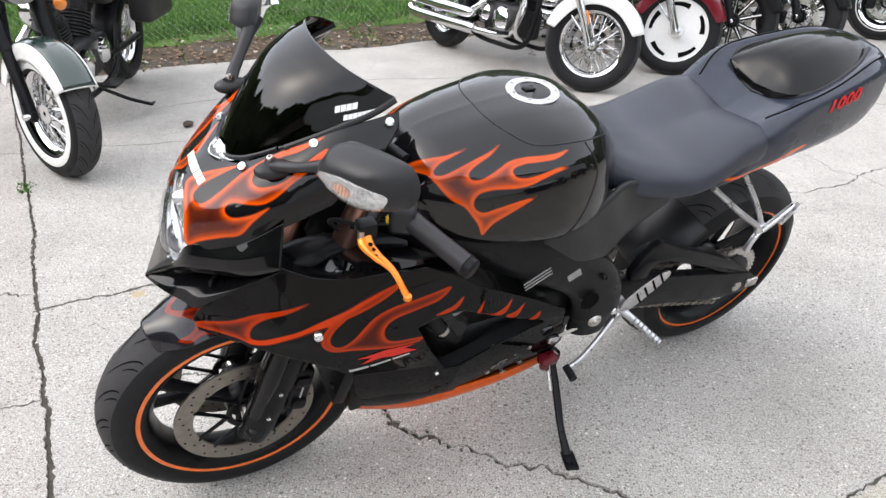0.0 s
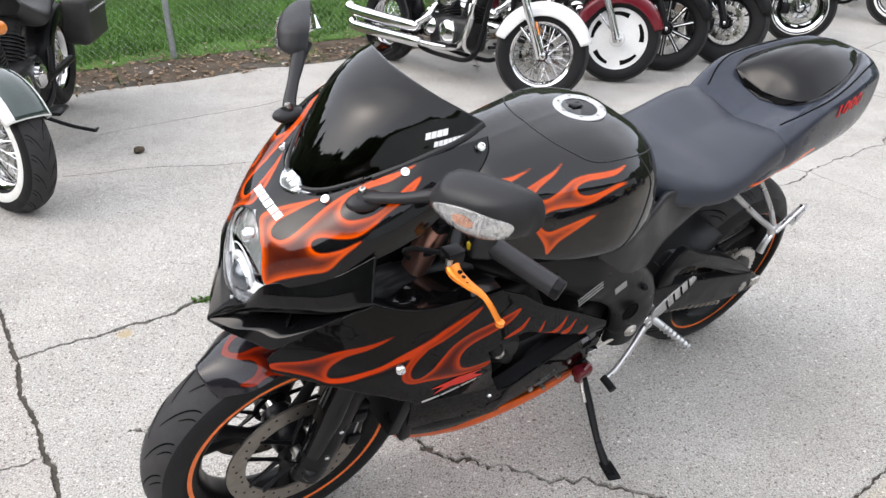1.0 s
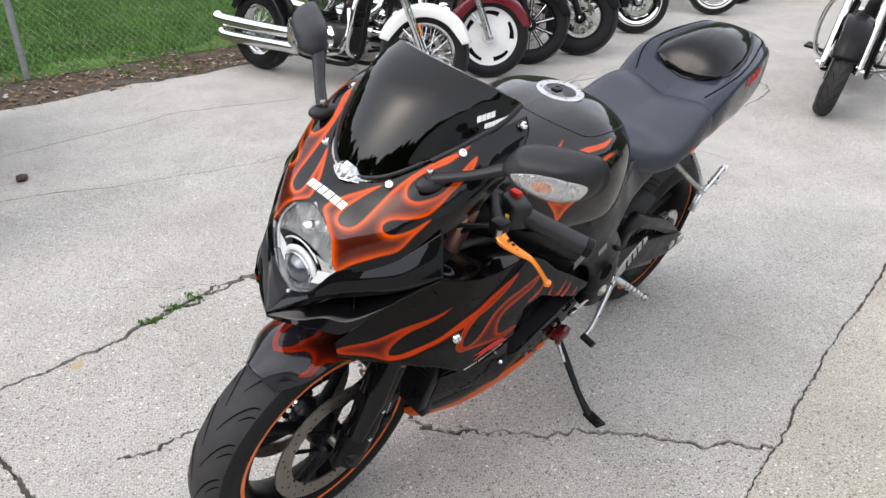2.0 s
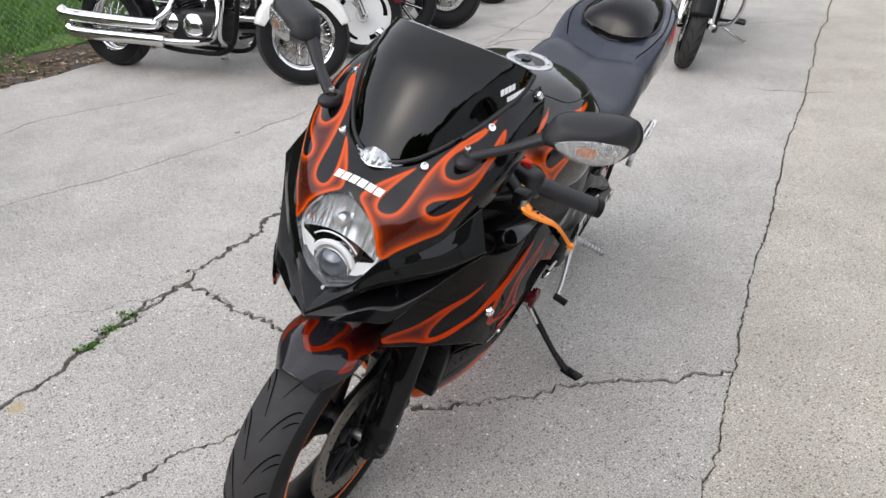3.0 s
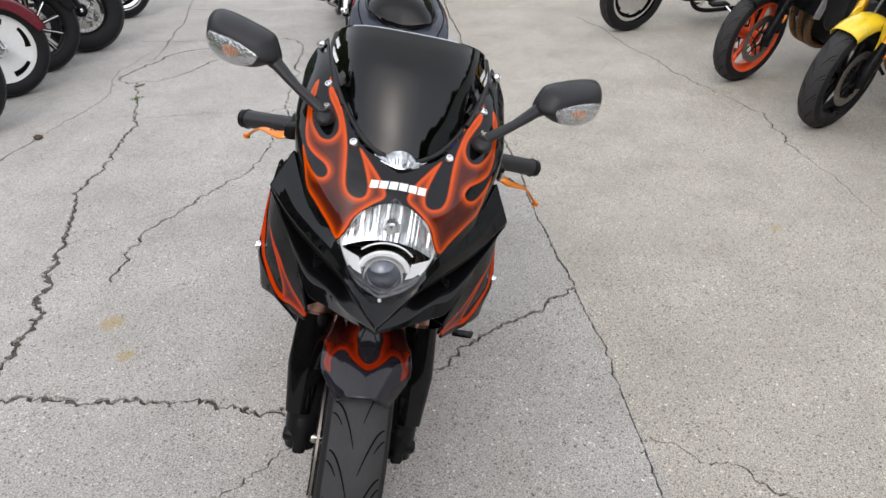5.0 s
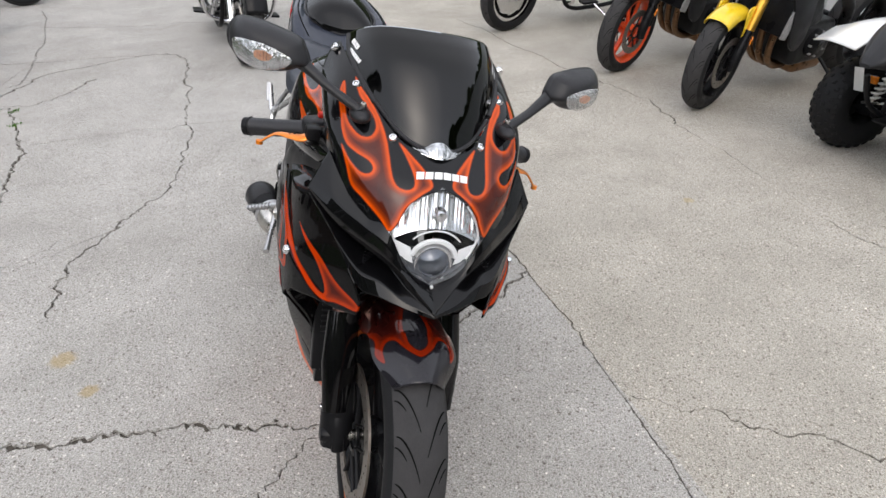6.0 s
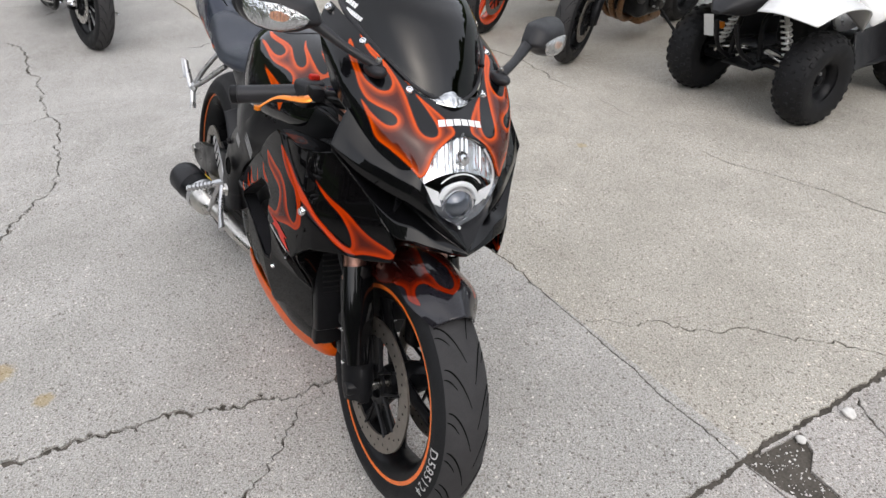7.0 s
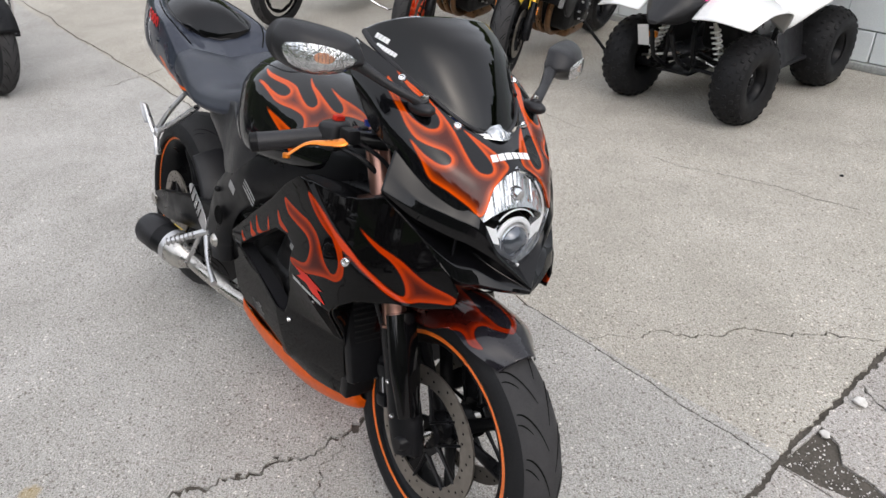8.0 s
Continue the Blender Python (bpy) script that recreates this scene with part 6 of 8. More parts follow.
        hg.append([(RW[0] + (0.325 - abs(y) ** 2 * 3.2) * math.cos(a), y, RW[2] + (0.325 - abs(y) ** 2 * 3.2) * math.sin(a)) for y in (-0.112, -0.07, 0, 0.07, 0.112)])
    thicken(part("hugger", sheet(net(hg, 30, 20)), M_MATT, bike, "black rear tyre hugger"), 0.003)
    part("shock_spring", tube([(-0.17 - 0.004 * k + 0.03 * math.cos(k * 0.9), 0.03 * math.sin(k * 0.9), 0.40 + 0.0035 * k) for k in range(60)], 0.006, 6, steps=240), M_ENG, bike)
    # chain
    links = []
    top, bot = [((-0.10, 0.462), (-0.69, 0.418))], [((-0.12, 0.378), (-0.71, 0.206))]
    for (a, b) in top + bot:
        a, b = np.array(a), np.array(b)
        d = b - a
        n = int(np.linalg.norm(d) / 0.0159)
        ang = -math.degrees(math.atan2(d[1], d[0]))
        for k in range(n):
            p = a + d * (k + 0.5) / n
            for yy in (0.094, 0.108):
                links.append(block((0.0142, 0.0025, 0.0125 if k % 2 else 0.0115), (p[0], yy + (0.0022 if k % 2 else 0), p[1]), 0.0, 1, (0, ang, 0)))
            links.append(block((0.007, 0.014, 0.007), (p[0], 0.101, p[1]), 0, 1, (0, ang, 0)))
    part("drive_chain", join(*links), M_DISC, bike, "grimy steel drive chain")
    part("chain_guard", plate(rounded([(-0.30, 0.498), (-0.345, 0.525), (-0.42, 0.498), (-0.60, 0.437), (-0.60, 0.43), (-0.42, 0.482), (-0.33, 0.49)], 2), 0.082, 0.112, 0.003), M_MATT, bike, "black chain guard")


chassis()


# ---- foot controls, kickstand, exhaust ----
def controls():
    for s in (1, -1):
        br = part("rear_set", join(plate(rounded([(-0.155, 0.49), (-0.20, 0.475), (-0.245, 0.42), (-0.235, 0.385), (-0.20, 0.385), (-0.16, 0.42)], 3), s * 0.170, s * 0.182, 0.003)), M_ALU, bike, "silver footrest bracket")
        part("footpeg", tube([(-0.228, s * 0.176, 0.407), (-0.258, s * 0.214, 0.386), (-0.297, s * 0.275, 0.356)], [0.0115, 0.010, 0.0085], 12), M_ALU, br, "knurled silver footpeg")
        for k in range(7):
            t = 0.35 + 0.1 * k
            c = Vector((-0.228 - 0.069 * t, s * (0.176 + 0.099 * t), 0.407 - 0.051 * t))
            part("peg_rib", lathe([(0.0085, -0.0018), (0.0125, 0), (0.0085, 0.0018)], 12, close=True), M_ALU, br, at=Matrix.Translation(c) @ Vector((0, 1, 0)).rotation_difference(Vector((-0.069, s * 0.099, -0.051)).normalized()).to_matrix().to_4x4())
        heel = [(-0.212, 0.425), (-0.235, 0.408), (-0.275, 0.43), (-0.335, 0.485), (-0.345, 0.51), (-0.325, 0.518), (-0.285, 0.498), (-0.23, 0.458)]
        hp = part("heel_plate", plate(rounded(heel, 3), s * 0.186, s * 0.190, 0.001), M_ALU, br, "silver heel plate with slots")
        part("heel_slots", join(*[block((0.045, 0.0012, 0.006), (-0.262 - 0.019 * k, s * 0.1908, 0.448 + 0.017 * k), 0.001, 1, (0, -58, 0)) for k in range(4)]), M_GROOVE, hp, "dark slots")
        # passenger peg hanger
        pg = part("passenger_peg_bracket", join(tube([(-0.44, s * 0.135, 0.715), (-0.53, s * 0.172, 0.645), (-0.602, s * 0.196, 0.596)], 0.0115, 12, flat=0.7), tube([(-0.535, s * 0.135, 0.735), (-0.578, s * 0.172, 0.662), (-0.608, s * 0.197, 0.598)], 0.0105, 12, flat=0.7),
                                                ball((-0.604, s * 0.198, 0.594), (0.020, 0.011, 0.018))), M_ALU, bike, "silver passenger footrest hanger")
        part("passenger_peg", join(tube([(-0.604, s * 0.204, 0.594), (-0.63, s * 0.209, 0.626), (-0.665, s * 0.213, 0.668)], [0.010, 0.010, 0.008], 12, flat=0.6), block((0.07, 0.016, 0.006), (-0.658, s * 0.218, 0.645), 0.002, 1, (0, 52, 0))), M_ALU, pg, "folded silver passenger peg")
        part("hanger_leg", tube([(-0.604, s * 0.2, 0.59), (-0.585, s * 0.203, 0.56), (-0.578, s * 0.204, 0.53)], [0.010, 0.009, 0.011], 10, flat=0.6), M_ALU, pg)
    part("shift_lever", join(tube([(-0.205, 0.190, 0.405), (-0.16, 0.205, 0.36), (-0.10, 0.222, 0.318), (-0.055, 0.228, 0.302)], [0.010, 0.0075, 0.007, 0.008], 10), lathe([(0.0005, 0.008), (0.012, 0.008), (0.014, 0.0), (0.012, -0.008), (0.0005, -0.008)], 16, (-0.205, 0.192, 0.405))), M_ALU, bike, "silver shift lever")
    part("shift_rubber", tube([(-0.058, 0.222, 0.303), (-0.054, 0.262, 0.300)], 0.0105, 12), M_RUB, bike, "black shift peg rubber")
    part("shift_rod", tube([(-0.18, 0.188, 0.415), (-0.03, 0.185, 0.385)], 0.004, 8), M_STEEL, bike)
    parts("shift_linkage", [block((0.03, 0.016, 0.02), (-0.02, 0.186, 0.385), 0.004), join(ball((-0.185, 0.19, 0.43), (0.012, 0.012, 0.012)), tube([(-0.19, 0.19, 0.44), (-0.215, 0.192, 0.41)], 0.008, 8))], M_CHROME, bike, "bright shift linkage")
    part("brake_lever", tube([(-0.205, -0.190, 0.40), (-0.14, -0.21, 0.35), (-0.06, -0.225, 0.325)], [0.010, 0.007, 0.009], 10), M_ALU, bike, "silver brake pedal")
    stand = part("kickstand", join(tube([(-0.085, 0.135, 0.225), (-0.075, 0.20, 0.17), (-0.055, 0.275, 0.115), (-0.045, 0.335, 0.078)], [0.013, 0.0115, 0.010, 0.012], 12, flat=0.75),
                                   block((0.036, 0.066, 0.011), (-0.040, 0.354, 0.082), 0.005, 2, (13, 0, -20)), block((0.05, 0.03, 0.04), (-0.085, 0.13, 0.232), 0.008)), M_BLK, bike, "black kickstand lowered to the ground")
    part("stand_spring", tube([(-0.07, 0.128, 0.25), (-0.055, 0.20, 0.18)], 0.006, 8), M_STEEL, stand)
    part("stand_switch", join(block((0.05, 0.03, 0.03), (-0.045, 0.165, 0.275), 0.006), tube([(-0.06, 0.17, 0.30), (-0.03, 0.17, 0.26), (-0.05, 0.165, 0.235)], 0.009, 8)), M_DKRED, bike, "red-brown stained stand bracket")
    # exhaust
    part("exhaust_pipe", tube([(-0.05, -0.07, 0.205), (-0.18, -0.10, 0.205), (-0.30, -0.135, 0.222), (-0.40, -0.160, 0.240)], [0.028, 0.027, 0.026, 0.026], 18), M_STEEL, bike, "steel exhaust link pipe")
    a, b = Vector((-0.395, -0.16, 0.240)), Vector((-0.600, -0.222, 0.275))
    m = Matrix.Translation(a) @ Vector((0, 1, 0)).rotation_difference((b - a).normalized()).to_matrix().to_4x4()
    ln = (b - a).length
    mf = part("muffler", lathe([(0.027, -0.005), (0.050, 0.035), (0.053, 0.05), (0.053, ln - 0.02)], 36), M_BLK, bike, "short black muffler with a steel collar", at=m)
    part("muffler_collar", lathe([(0.028, -0.008), (0.051, 0.034), (0.0548, 0.05), (0.0548, 0.085), (0.053, 0.086)], 36), M_STEEL, mf, "steel collar", at=m)
    part("end_cap", lathe([(0.054, ln - 0.075), (0.0555, ln - 0.07), (0.0555, ln - 0.005), (0.048, ln + 0.012), (0.024, ln + 0.010), (0.022, ln - 0.03), (0.0005, ln - 0.03)], 36), M_MATT, mf, "black end cap", at=m)
    part("muffler_strap", join(lathe([(0.0545, 0.075), (0.0565, 0.075), (0.0565, 0.095), (0.0545, 0.095)], 36, close=True)), M_ALU, mf, at=m)
    part("muffler_label", block((0.022, 0.04, 0.002), (0.045, 0.115, 0.033), 0, 1, (0, 54, 0)), M_YELD, mf, at=m)
    part("muffler_bracket", join(tube([(-0.445, -0.19, 0.285), (-0.37, -0.195, 0.33), (-0.28, -0.19, 0.385)], 0.009, 10, flat=0.5), tube([(-0.36, -0.19, 0.25), (-0.31, -0.19, 0.31), (-0.26, -0.185, 0.39)], 0.008, 10, flat=0.5)), M_ALU, bike, "silver muffler bracket")


controls()


# ---- handlebars ----
def bars(s):
    hb = new("handlebar")
    hb.parent = bike
    p0, p1 = np.array([0.448, s * 0.125, 0.893]), np.array([0.350, s * 0.326, 0.850])
    d = p1 - p0
    at = lambda t: tuple(p0 + d * t)
    part("clip_on", join(tube([at(0), at(0.45)], 0.0115, 14), block((0.05, 0.05, 0.04), (fork_at(0.885), s * 0.105, 0.885), 0.012, 3)), M_BLK, hb, "black clip-on bar")
    part("grip", tube([at(0.40), at(0.42), at(0.70), at(0.93), at(0.95)], [0.0215, 0.019, 0.0185, 0.019, 0.0215], 18), M_GRIP, hb, "black rubber grip")
    part("bar_end", tube([at(0.945), at(0.96), at(1.01), at(1.025)], [0.018, 0.0195, 0.0195, 0.014], 18), M_BLK, hb, "black bar end weight")
    sw = part("switch_box", block((0.048, 0.060, 0.058), at(0.30), 0.012, 3, (0, 0, s * -26)), M_MATT, hb, "black switch box")
    q = np.array(at(0.30))
    part("switch_button", block((0.018, 0.022, 0.014), tuple(q + (-0.004, s * -0.01, 0.032)), 0.004), M_RED, sw, "red kill switch" if s < 0 else "red switch")
    if s > 0:
        part("choke_tab", plate([(0, 0), (0.020, 0.003), (0.022, 0.016), (0.004, 0.018)], -0.004, 0.004, 0.001), M_YELD, sw, "yellow switch", at=pose(q[0] + 0.020, q[1] + 0.020, q[2] - 0.012, 0, 0, -60))
    # lever
    piv = np.array([0.497, 0.210, 0.888]) if s > 0 else np.array([0.508, -0.206, 0.904])
    tip = np.array([0.462, 0.319, 0.813]) if s > 0 else np.array([0.446, -0.302, 0.852])
    part("lever_perch", join(tube([at(0.10), tuple(piv)], [0.014, 0.012], 12), block((0.035, 0.03, 0.03), tuple(piv), 0.007)), M_BLK, hb, "black lever perch")
    v = tip - piv
    c1, c2, c3 = piv + v * 0.18 + np.array([0.014, 0, -0.002]), piv + v * 0.42 + np.array([0.013, 0, 0.006]), piv + v * 0.70 + np.array([0.004, 0, 0.013])
    lv = part("lever", tube([tuple(piv), tuple(c1), tuple(c2), tuple(c3), tuple(tip)], [0.010, 0.0135, 0.0092, 0.0055, 0.0058], 14, flat=0.45, steps=30), M_ORANO, hb, "orange anodised lever")
    part("lever_ball", tube([tuple(tip + (0.0, 0, 0.004)), tuple(tip - (0.0, 0, 0.004))], 0.0072, 16), M_ORANO, lv)
    part("adjuster", tube([tuple(piv + v * 0.08 + (0.014, 0, 0.010)), tuple(piv + v * 0.08 + (0.014, 0, -0.010))], 0.007, 10), M_STEEL, lv, "steel adjuster")
    for k in range(3):
        c = piv + v * (0.28 + 0.075 * k) + np.array([0.013, 0, 0.0095 + 0.0006 * k])
        part("lever_hole", lathe([(0.0005, 0), (0.0042 - 0.0006 * k, 0)], 12), M_GROOVE, lv, at=Matrix.Translation(c) @ pose(0, 0, 0, 90 - 12, 0, 0))
    if s < 0:
        part("brake_master", tube([(0.53, -0.13, 0.895), (0.49, -0.185, 0.892)], 0.017, 14), M_BLK, hb, "black brake master cylinder")
        part("brake_reservoir", join(tube([(0.52, -0.14, 0.91), (0.515, -0.142, 0.95)], 0.022, 18), tube([(0.515, -0.142, 0.95), (0.514, -0.142, 0.962)], 0.024, 18)), M_MATT, hb, "black brake fluid reservoir")
    part("cable", tube([tuple(piv), (0.53, s * 0.14, 0.86), (0.52, s * 0.11, 0.82), (0.46, s * 0.10, 0.76), (0.38, s * 0.09, 0.72)], 0.0045, 8), M_MATT, hb)
    part("wire_loom", tube([tuple(q - (0, 0, 0.02)), (0.47, s * 0.15, 0.845), (0.49, s * 0.10, 0.80), (0.43, s * 0.06, 0.78)], 0.006, 8), M_MATT, hb)


bars(1)
bars(-1)


# ---- airbrushed flames: outlines laid on the shells along a direction, mirrored to the other side ----
ALONG_SIDE = ((1, 0, 0), (0, 0, 1))
ALONG_TANK = ((1, 0, 0), (0, -0.6606, 0.7507))
ALONG_COWL = ((-0.7071, 0.7071, 0), (-0.4448, -0.4448, 0.7776))
ALONG_FENDER = ((-0.6014, 0.7517, 0.2706), (-0.5505, -0.6606, 0.5105))
SIDE_FRONT = [(0.7844, 0.6768), (0.7352, 0.6923), (0.6902, 0.7201), (0.6457, 0.7365), (0.6007, 0.7559), (0.6372, 0.7309), (0.6736, 0.7134), (0.692, 0.6929), (0.6997, 0.6672), (0.6969, 0.6495), (0.676, 0.6555), (0.6401, 0.6795), (0.5921, 0.7044), (0.542, 0.7254), (0.5007, 0.7464), (0.4588, 0.7638), (0.4301, 0.7692), (0.4506, 0.7493), (0.4909, 0.7286), (0.5332, 0.7134), (0.5939, 0.6957), (0.6412, 0.6708), (0.673, 0.6489), (0.7033, 0.6393), (0.7245, 0.6482), (0.7507, 0.6561), (0.7768, 0.6624)]
SIDE_MID = [(0.5301, 0.7238), (0.5504, 0.7168), (0.5749, 0.6975), (0.5867, 0.6724), (0.582, 0.6469), (0.5615, 0.6282), (0.5258, 0.6216), (0.4853, 0.6086), (0.4357, 0.5915), (0.3856, 0.5864), (0.378, 0.6008), (0.3953, 0.6062), (0.4331, 0.6134), (0.4576, 0.629), (0.4659, 0.6544), (0.4543, 0.6721), (0.431, 0.6801), (0.389, 0.6841), (0.3464, 0.6911), (0.3246, 0.7175), (0.3618, 0.7157), (0.4039, 0.713), (0.4449, 0.7113), (0.4808, 0.7002), (0.5062, 0.6783), (0.5283, 0.6561), (0.5488, 0.6417), (0.5649, 0.6487), (0.5717, 0.6708), (0.5608, 0.6914), (0.5416, 0.7088)]
SIDE_SMALL = [[(0.3538, 0.6471), (0.3351, 0.653), (0.31, 0.6599), (0.2904, 0.6775), (0.2993, 0.6505), (0.3208, 0.6436)],
              [(0.2485, 0.6121), (0.2432, 0.6229), (0.2356, 0.6414), (0.238, 0.6074)],
              [(0.2457, 0.6086), (0.2017, 0.5881), (0.1731, 0.5951), (0.1597, 0.6152), (0.1637, 0.5857), (0.1848, 0.5755)],
              [(0.1676, 0.5643), (0.137, 0.5667), (0.1184, 0.5822), (0.1273, 0.5572), (0.1413, 0.5483)],
              [(0.0921, 0.5171), (0.0793, 0.522), (0.0622, 0.5322), (0.0664, 0.5068)]]
TANK_UP = [(0.372, 0.6223), (0.3469, 0.6302), (0.3228, 0.6299), (0.2939, 0.6284), (0.258, 0.634), (0.2876, 0.6235), (0.3119, 0.6158), (0.3256, 0.6047), (0.3239, 0.5956), (0.3087, 0.5932), (0.282, 0.6001), (0.2504, 0.6097), (0.2211, 0.618), (0.1948, 0.6298), (0.2196, 0.6122), (0.2417, 0.6024), (0.2596, 0.5932), (0.2676, 0.5842), (0.2632, 0.5737), (0.248, 0.5705), (0.228, 0.5759), (0.2079, 0.5847), (0.1871, 0.5936), (0.1575, 0.5955), (0.1225, 0.5919), (0.0941, 0.5908), (0.0653, 0.5948), (0.097, 0.5813), (0.1309, 0.5814), (0.1584, 0.5835), (0.1805, 0.5792), (0.1854, 0.5715), (0.1794, 0.5617), (0.1615, 0.556), (0.1346, 0.5571), (0.1118, 0.5611), (0.0954, 0.5633), (0.0742, 0.5605), (0.1024, 0.555), (0.1312, 0.5478), (0.1539, 0.5417)]
TANK_LOW = [(0.1817, 0.541), (0.2191, 0.5465), (0.2455, 0.5468), (0.2583, 0.5411), (0.2637, 0.5298), (0.2584, 0.5171), (0.2437, 0.5087), (0.2194, 0.511), (0.1869, 0.5148), (0.1592, 0.5176), (0.1401, 0.5191), (0.1643, 0.5081), (0.1971, 0.4957), (0.2237, 0.4854), (0.2366, 0.4742), (0.2458, 0.4666), (0.2534, 0.4864), (0.2664, 0.5084), (0.2798, 0.527), (0.3013, 0.5443), (0.3175, 0.5656), (0.3288, 0.585), (0.3402, 0.602)]
COWL_FLAME = [(-0.4822, 0.2601), (-0.458, 0.2736), (-0.4157, 0.2921), (-0.3828, 0.3061), (-0.3616, 0.3329), (-0.3358, 0.3649), (-0.3647, 0.3439), (-0.3948, 0.3309), (-0.4118, 0.3342), (-0.4141, 0.3457), (-0.4004, 0.3552), (-0.3715, 0.3593), (-0.3456, 0.3681), (-0.3243, 0.3885), (-0.3097, 0.41), (-0.2925, 0.432), (-0.2765, 0.4563), (-0.271, 0.4816), (-0.2903, 0.4586), (-0.3068, 0.4307), (-0.3266, 0.4079), (-0.3466, 0.3961), (-0.3659, 0.3904), (-0.3801, 0.3975), (-0.3792, 0.4162), (-0.3636, 0.4346), (-0.3398, 0.4501), (-0.3138, 0.4658), (-0.2841, 0.4976), (-0.3116, 0.4787), (-0.3406, 0.4627), (-0.3764, 0.4349), (-0.4045, 0.4072), (-0.4243, 0.3818), (-0.4394, 0.3613), (-0.455, 0.3431), (-0.469, 0.3353), (-0.4839, 0.3378), (-0.4902, 0.349), (-0.4803, 0.3667), (-0.4511, 0.3923), (-0.4242, 0.4135), (-0.4606, 0.3994), (-0.4925, 0.3846), (-0.5164, 0.3662), (-0.5088, 0.3405), (-0.4954, 0.3058), (-0.4922, 0.2795)]
FENDER_FLAME = [(-0.312, 0.12), (-0.352, 0.02), (-0.360, -0.10), (-0.3562, -0.1209), (-0.3506, -0.1405), (-0.3304, -0.1524), (-0.3024, -0.1551), (-0.2757, -0.152), (-0.2643, -0.1635), (-0.2692, -0.1826), (-0.2876, -0.1992), (-0.2627, -0.196), (-0.2421, -0.1714), (-0.20, -0.16), (-0.10, -0.10), (-0.05, 0.12)]
FENDER_BAY = [(-0.27, 0.0), (-0.3182, -0.0853), (-0.3334, -0.1094), (-0.3379, -0.1293), (-0.3245, -0.1426), (-0.3027, -0.1423), (-0.2836, -0.1282), (-0.262, -0.1085), (-0.22, -0.02)]
TAIL_FLAME = [(-0.35, 0.777), (-0.48, 0.768), (-0.575, 0.776), (-0.62, 0.790), (-0.672, 0.822), (-0.615, 0.812), (-0.56, 0.792), (-0.48, 0.778)]
airbrush(COWL, ALONG_COWL, [COWL_FLAME])
airbrush(FENDER, ALONG_FENDER, [FENDER_FLAME], [FENDER_BAY])
for side in SIDES:
    airbrush(side, ALONG_SIDE, [SIDE_FRONT, SIDE_MID, *SIDE_SMALL])
airbrush(TANK, ALONG_TANK, [TANK_UP + TANK_LOW])
airbrush(TAIL, ALONG_SIDE, [TAIL_FLAME])


# ---- decals laid on the painted shells ----
def decal(name, ob, outline, origin, ux, uy, material, label, off=0.0012, step=0.006):
    """A thin sticker: an outline on a plane at origin, laid on the surface of ob."""
    tree = BVHTree.FromPolygons([v.co for v in ob.data.vertices], [p.vertices[:] for p in ob.data.polygons])
    o, a, b = Vector(origin), Vector(ux), Vector(uy)
    nn = a.cross(b).normalized()

    def put(u, v):
        p = o + a * u + b * v
        q, n, *_ = tree.find_nearest(p)
        if n.dot(nn) < 0:
            n = -n
        return tuple(q + n * off)

    return part(name, panel(outline, put, step), material, ob, label, smooth=60)


def bar(u0, u1, v0, v1, slant=0.0):
    return [(u0, v0), (u1, v0), (u1 + slant, v1), (u0 + slant, v1)]


# maker's mark on the cowl: six plain white blocks
for k in range(6):
    u = -0.048 + k * 0.0165
    decal("maker_mark", COWL, bar(u, u + 0.0142, -0.0095, 0.0095, 0.002), (0.731, 0, 0.922), (0, 1, 0), (-0.62, 0, 0.5), M_WHITE, "white maker's mark", step=0.004)
for s in (1, -1):
    ux = Vector((-0.055, s * 0.017, 0.014)).normalized() * (1 if s > 0 else -1)
    uy = Vector((-0.01, -s * 0.4, 0.9)).normalized()
    at = (0.497, s * 0.144, 1.072)
    for n0, w, v, h, u0 in ((4, 0.0085, 0.004, 0.010, -0.032), (7, 0.0068, -0.010, 0.008, -0.020)):
        for k in range(n0):
            u = u0 + k * (w + 0.0008)
            decal("screen_mark", SCREEN, bar(u, u + w, v, v + h, 0.002), at, ux, uy, M_WHITE, "white maker's mark on the screen", step=0.004)
    sd = SIDES[0] if s > 0 else SIDES[1]
    at = (0.455, s * 0.24, 0.575)
    red = [(0.072, -0.018), (0.04, 0.004), (0.062, 0.008), (0.0, 0.020), (-0.062, 0.014), (-0.03, 0.006), (-0.052, -0.008), (-0.01, -0.004), (0.02, -0.014)]
    decal("model_mark", sd, red, at, (-s, 0, 0), (0, 0, 1), M_RED, "red brush-stroke model mark")
    for u0, u1, v in ((0.058, 0.020, -0.0235), (0.016, -0.028, -0.0225), (-0.032, -0.072, -0.021)):
        decal("model_mark", sd, [(u0, v - 0.006), (u1, v - 0.006), (u1 - 0.004, v + 0.004), (u0 - 0.004, v + 0.003)], at, (-s, 0, 0), (0, 0, 1), M_SILV, "silver strip of the model mark", step=0.004)
    for k, (u, v, w) in enumerate(((0.0, 0.0, 0.05), (-0.006, 0.012, 0.044), (0.004, 0.024, 0.03))):
        decal("flank_mark", sd, bar(u - w / 2, u + w / 2, 0.31 + v, 0.314 + v), (0.11, s * 0.19, 0), (-s, 0, 0), (0, 0, 1), M_GREY, "faint grey script")
# chalk numbers on the front tyre
def chalk(c):
    """Lays the lettering round the tyre's right wall."""
    a, r = -0.17 - c.x / 0.256, 0.254 + c.y * 0.9
    x, z = FW[0] + r * math.cos(a), FW[2] + r * math.sin(a)
    hit = TYRE_TREE.ray_cast(Vector((x, -0.3, z)), Vector((0, 1, 0)))[0]
    return Vector((x, (hit.y if hit else -0.0585) - 0.0014, z))


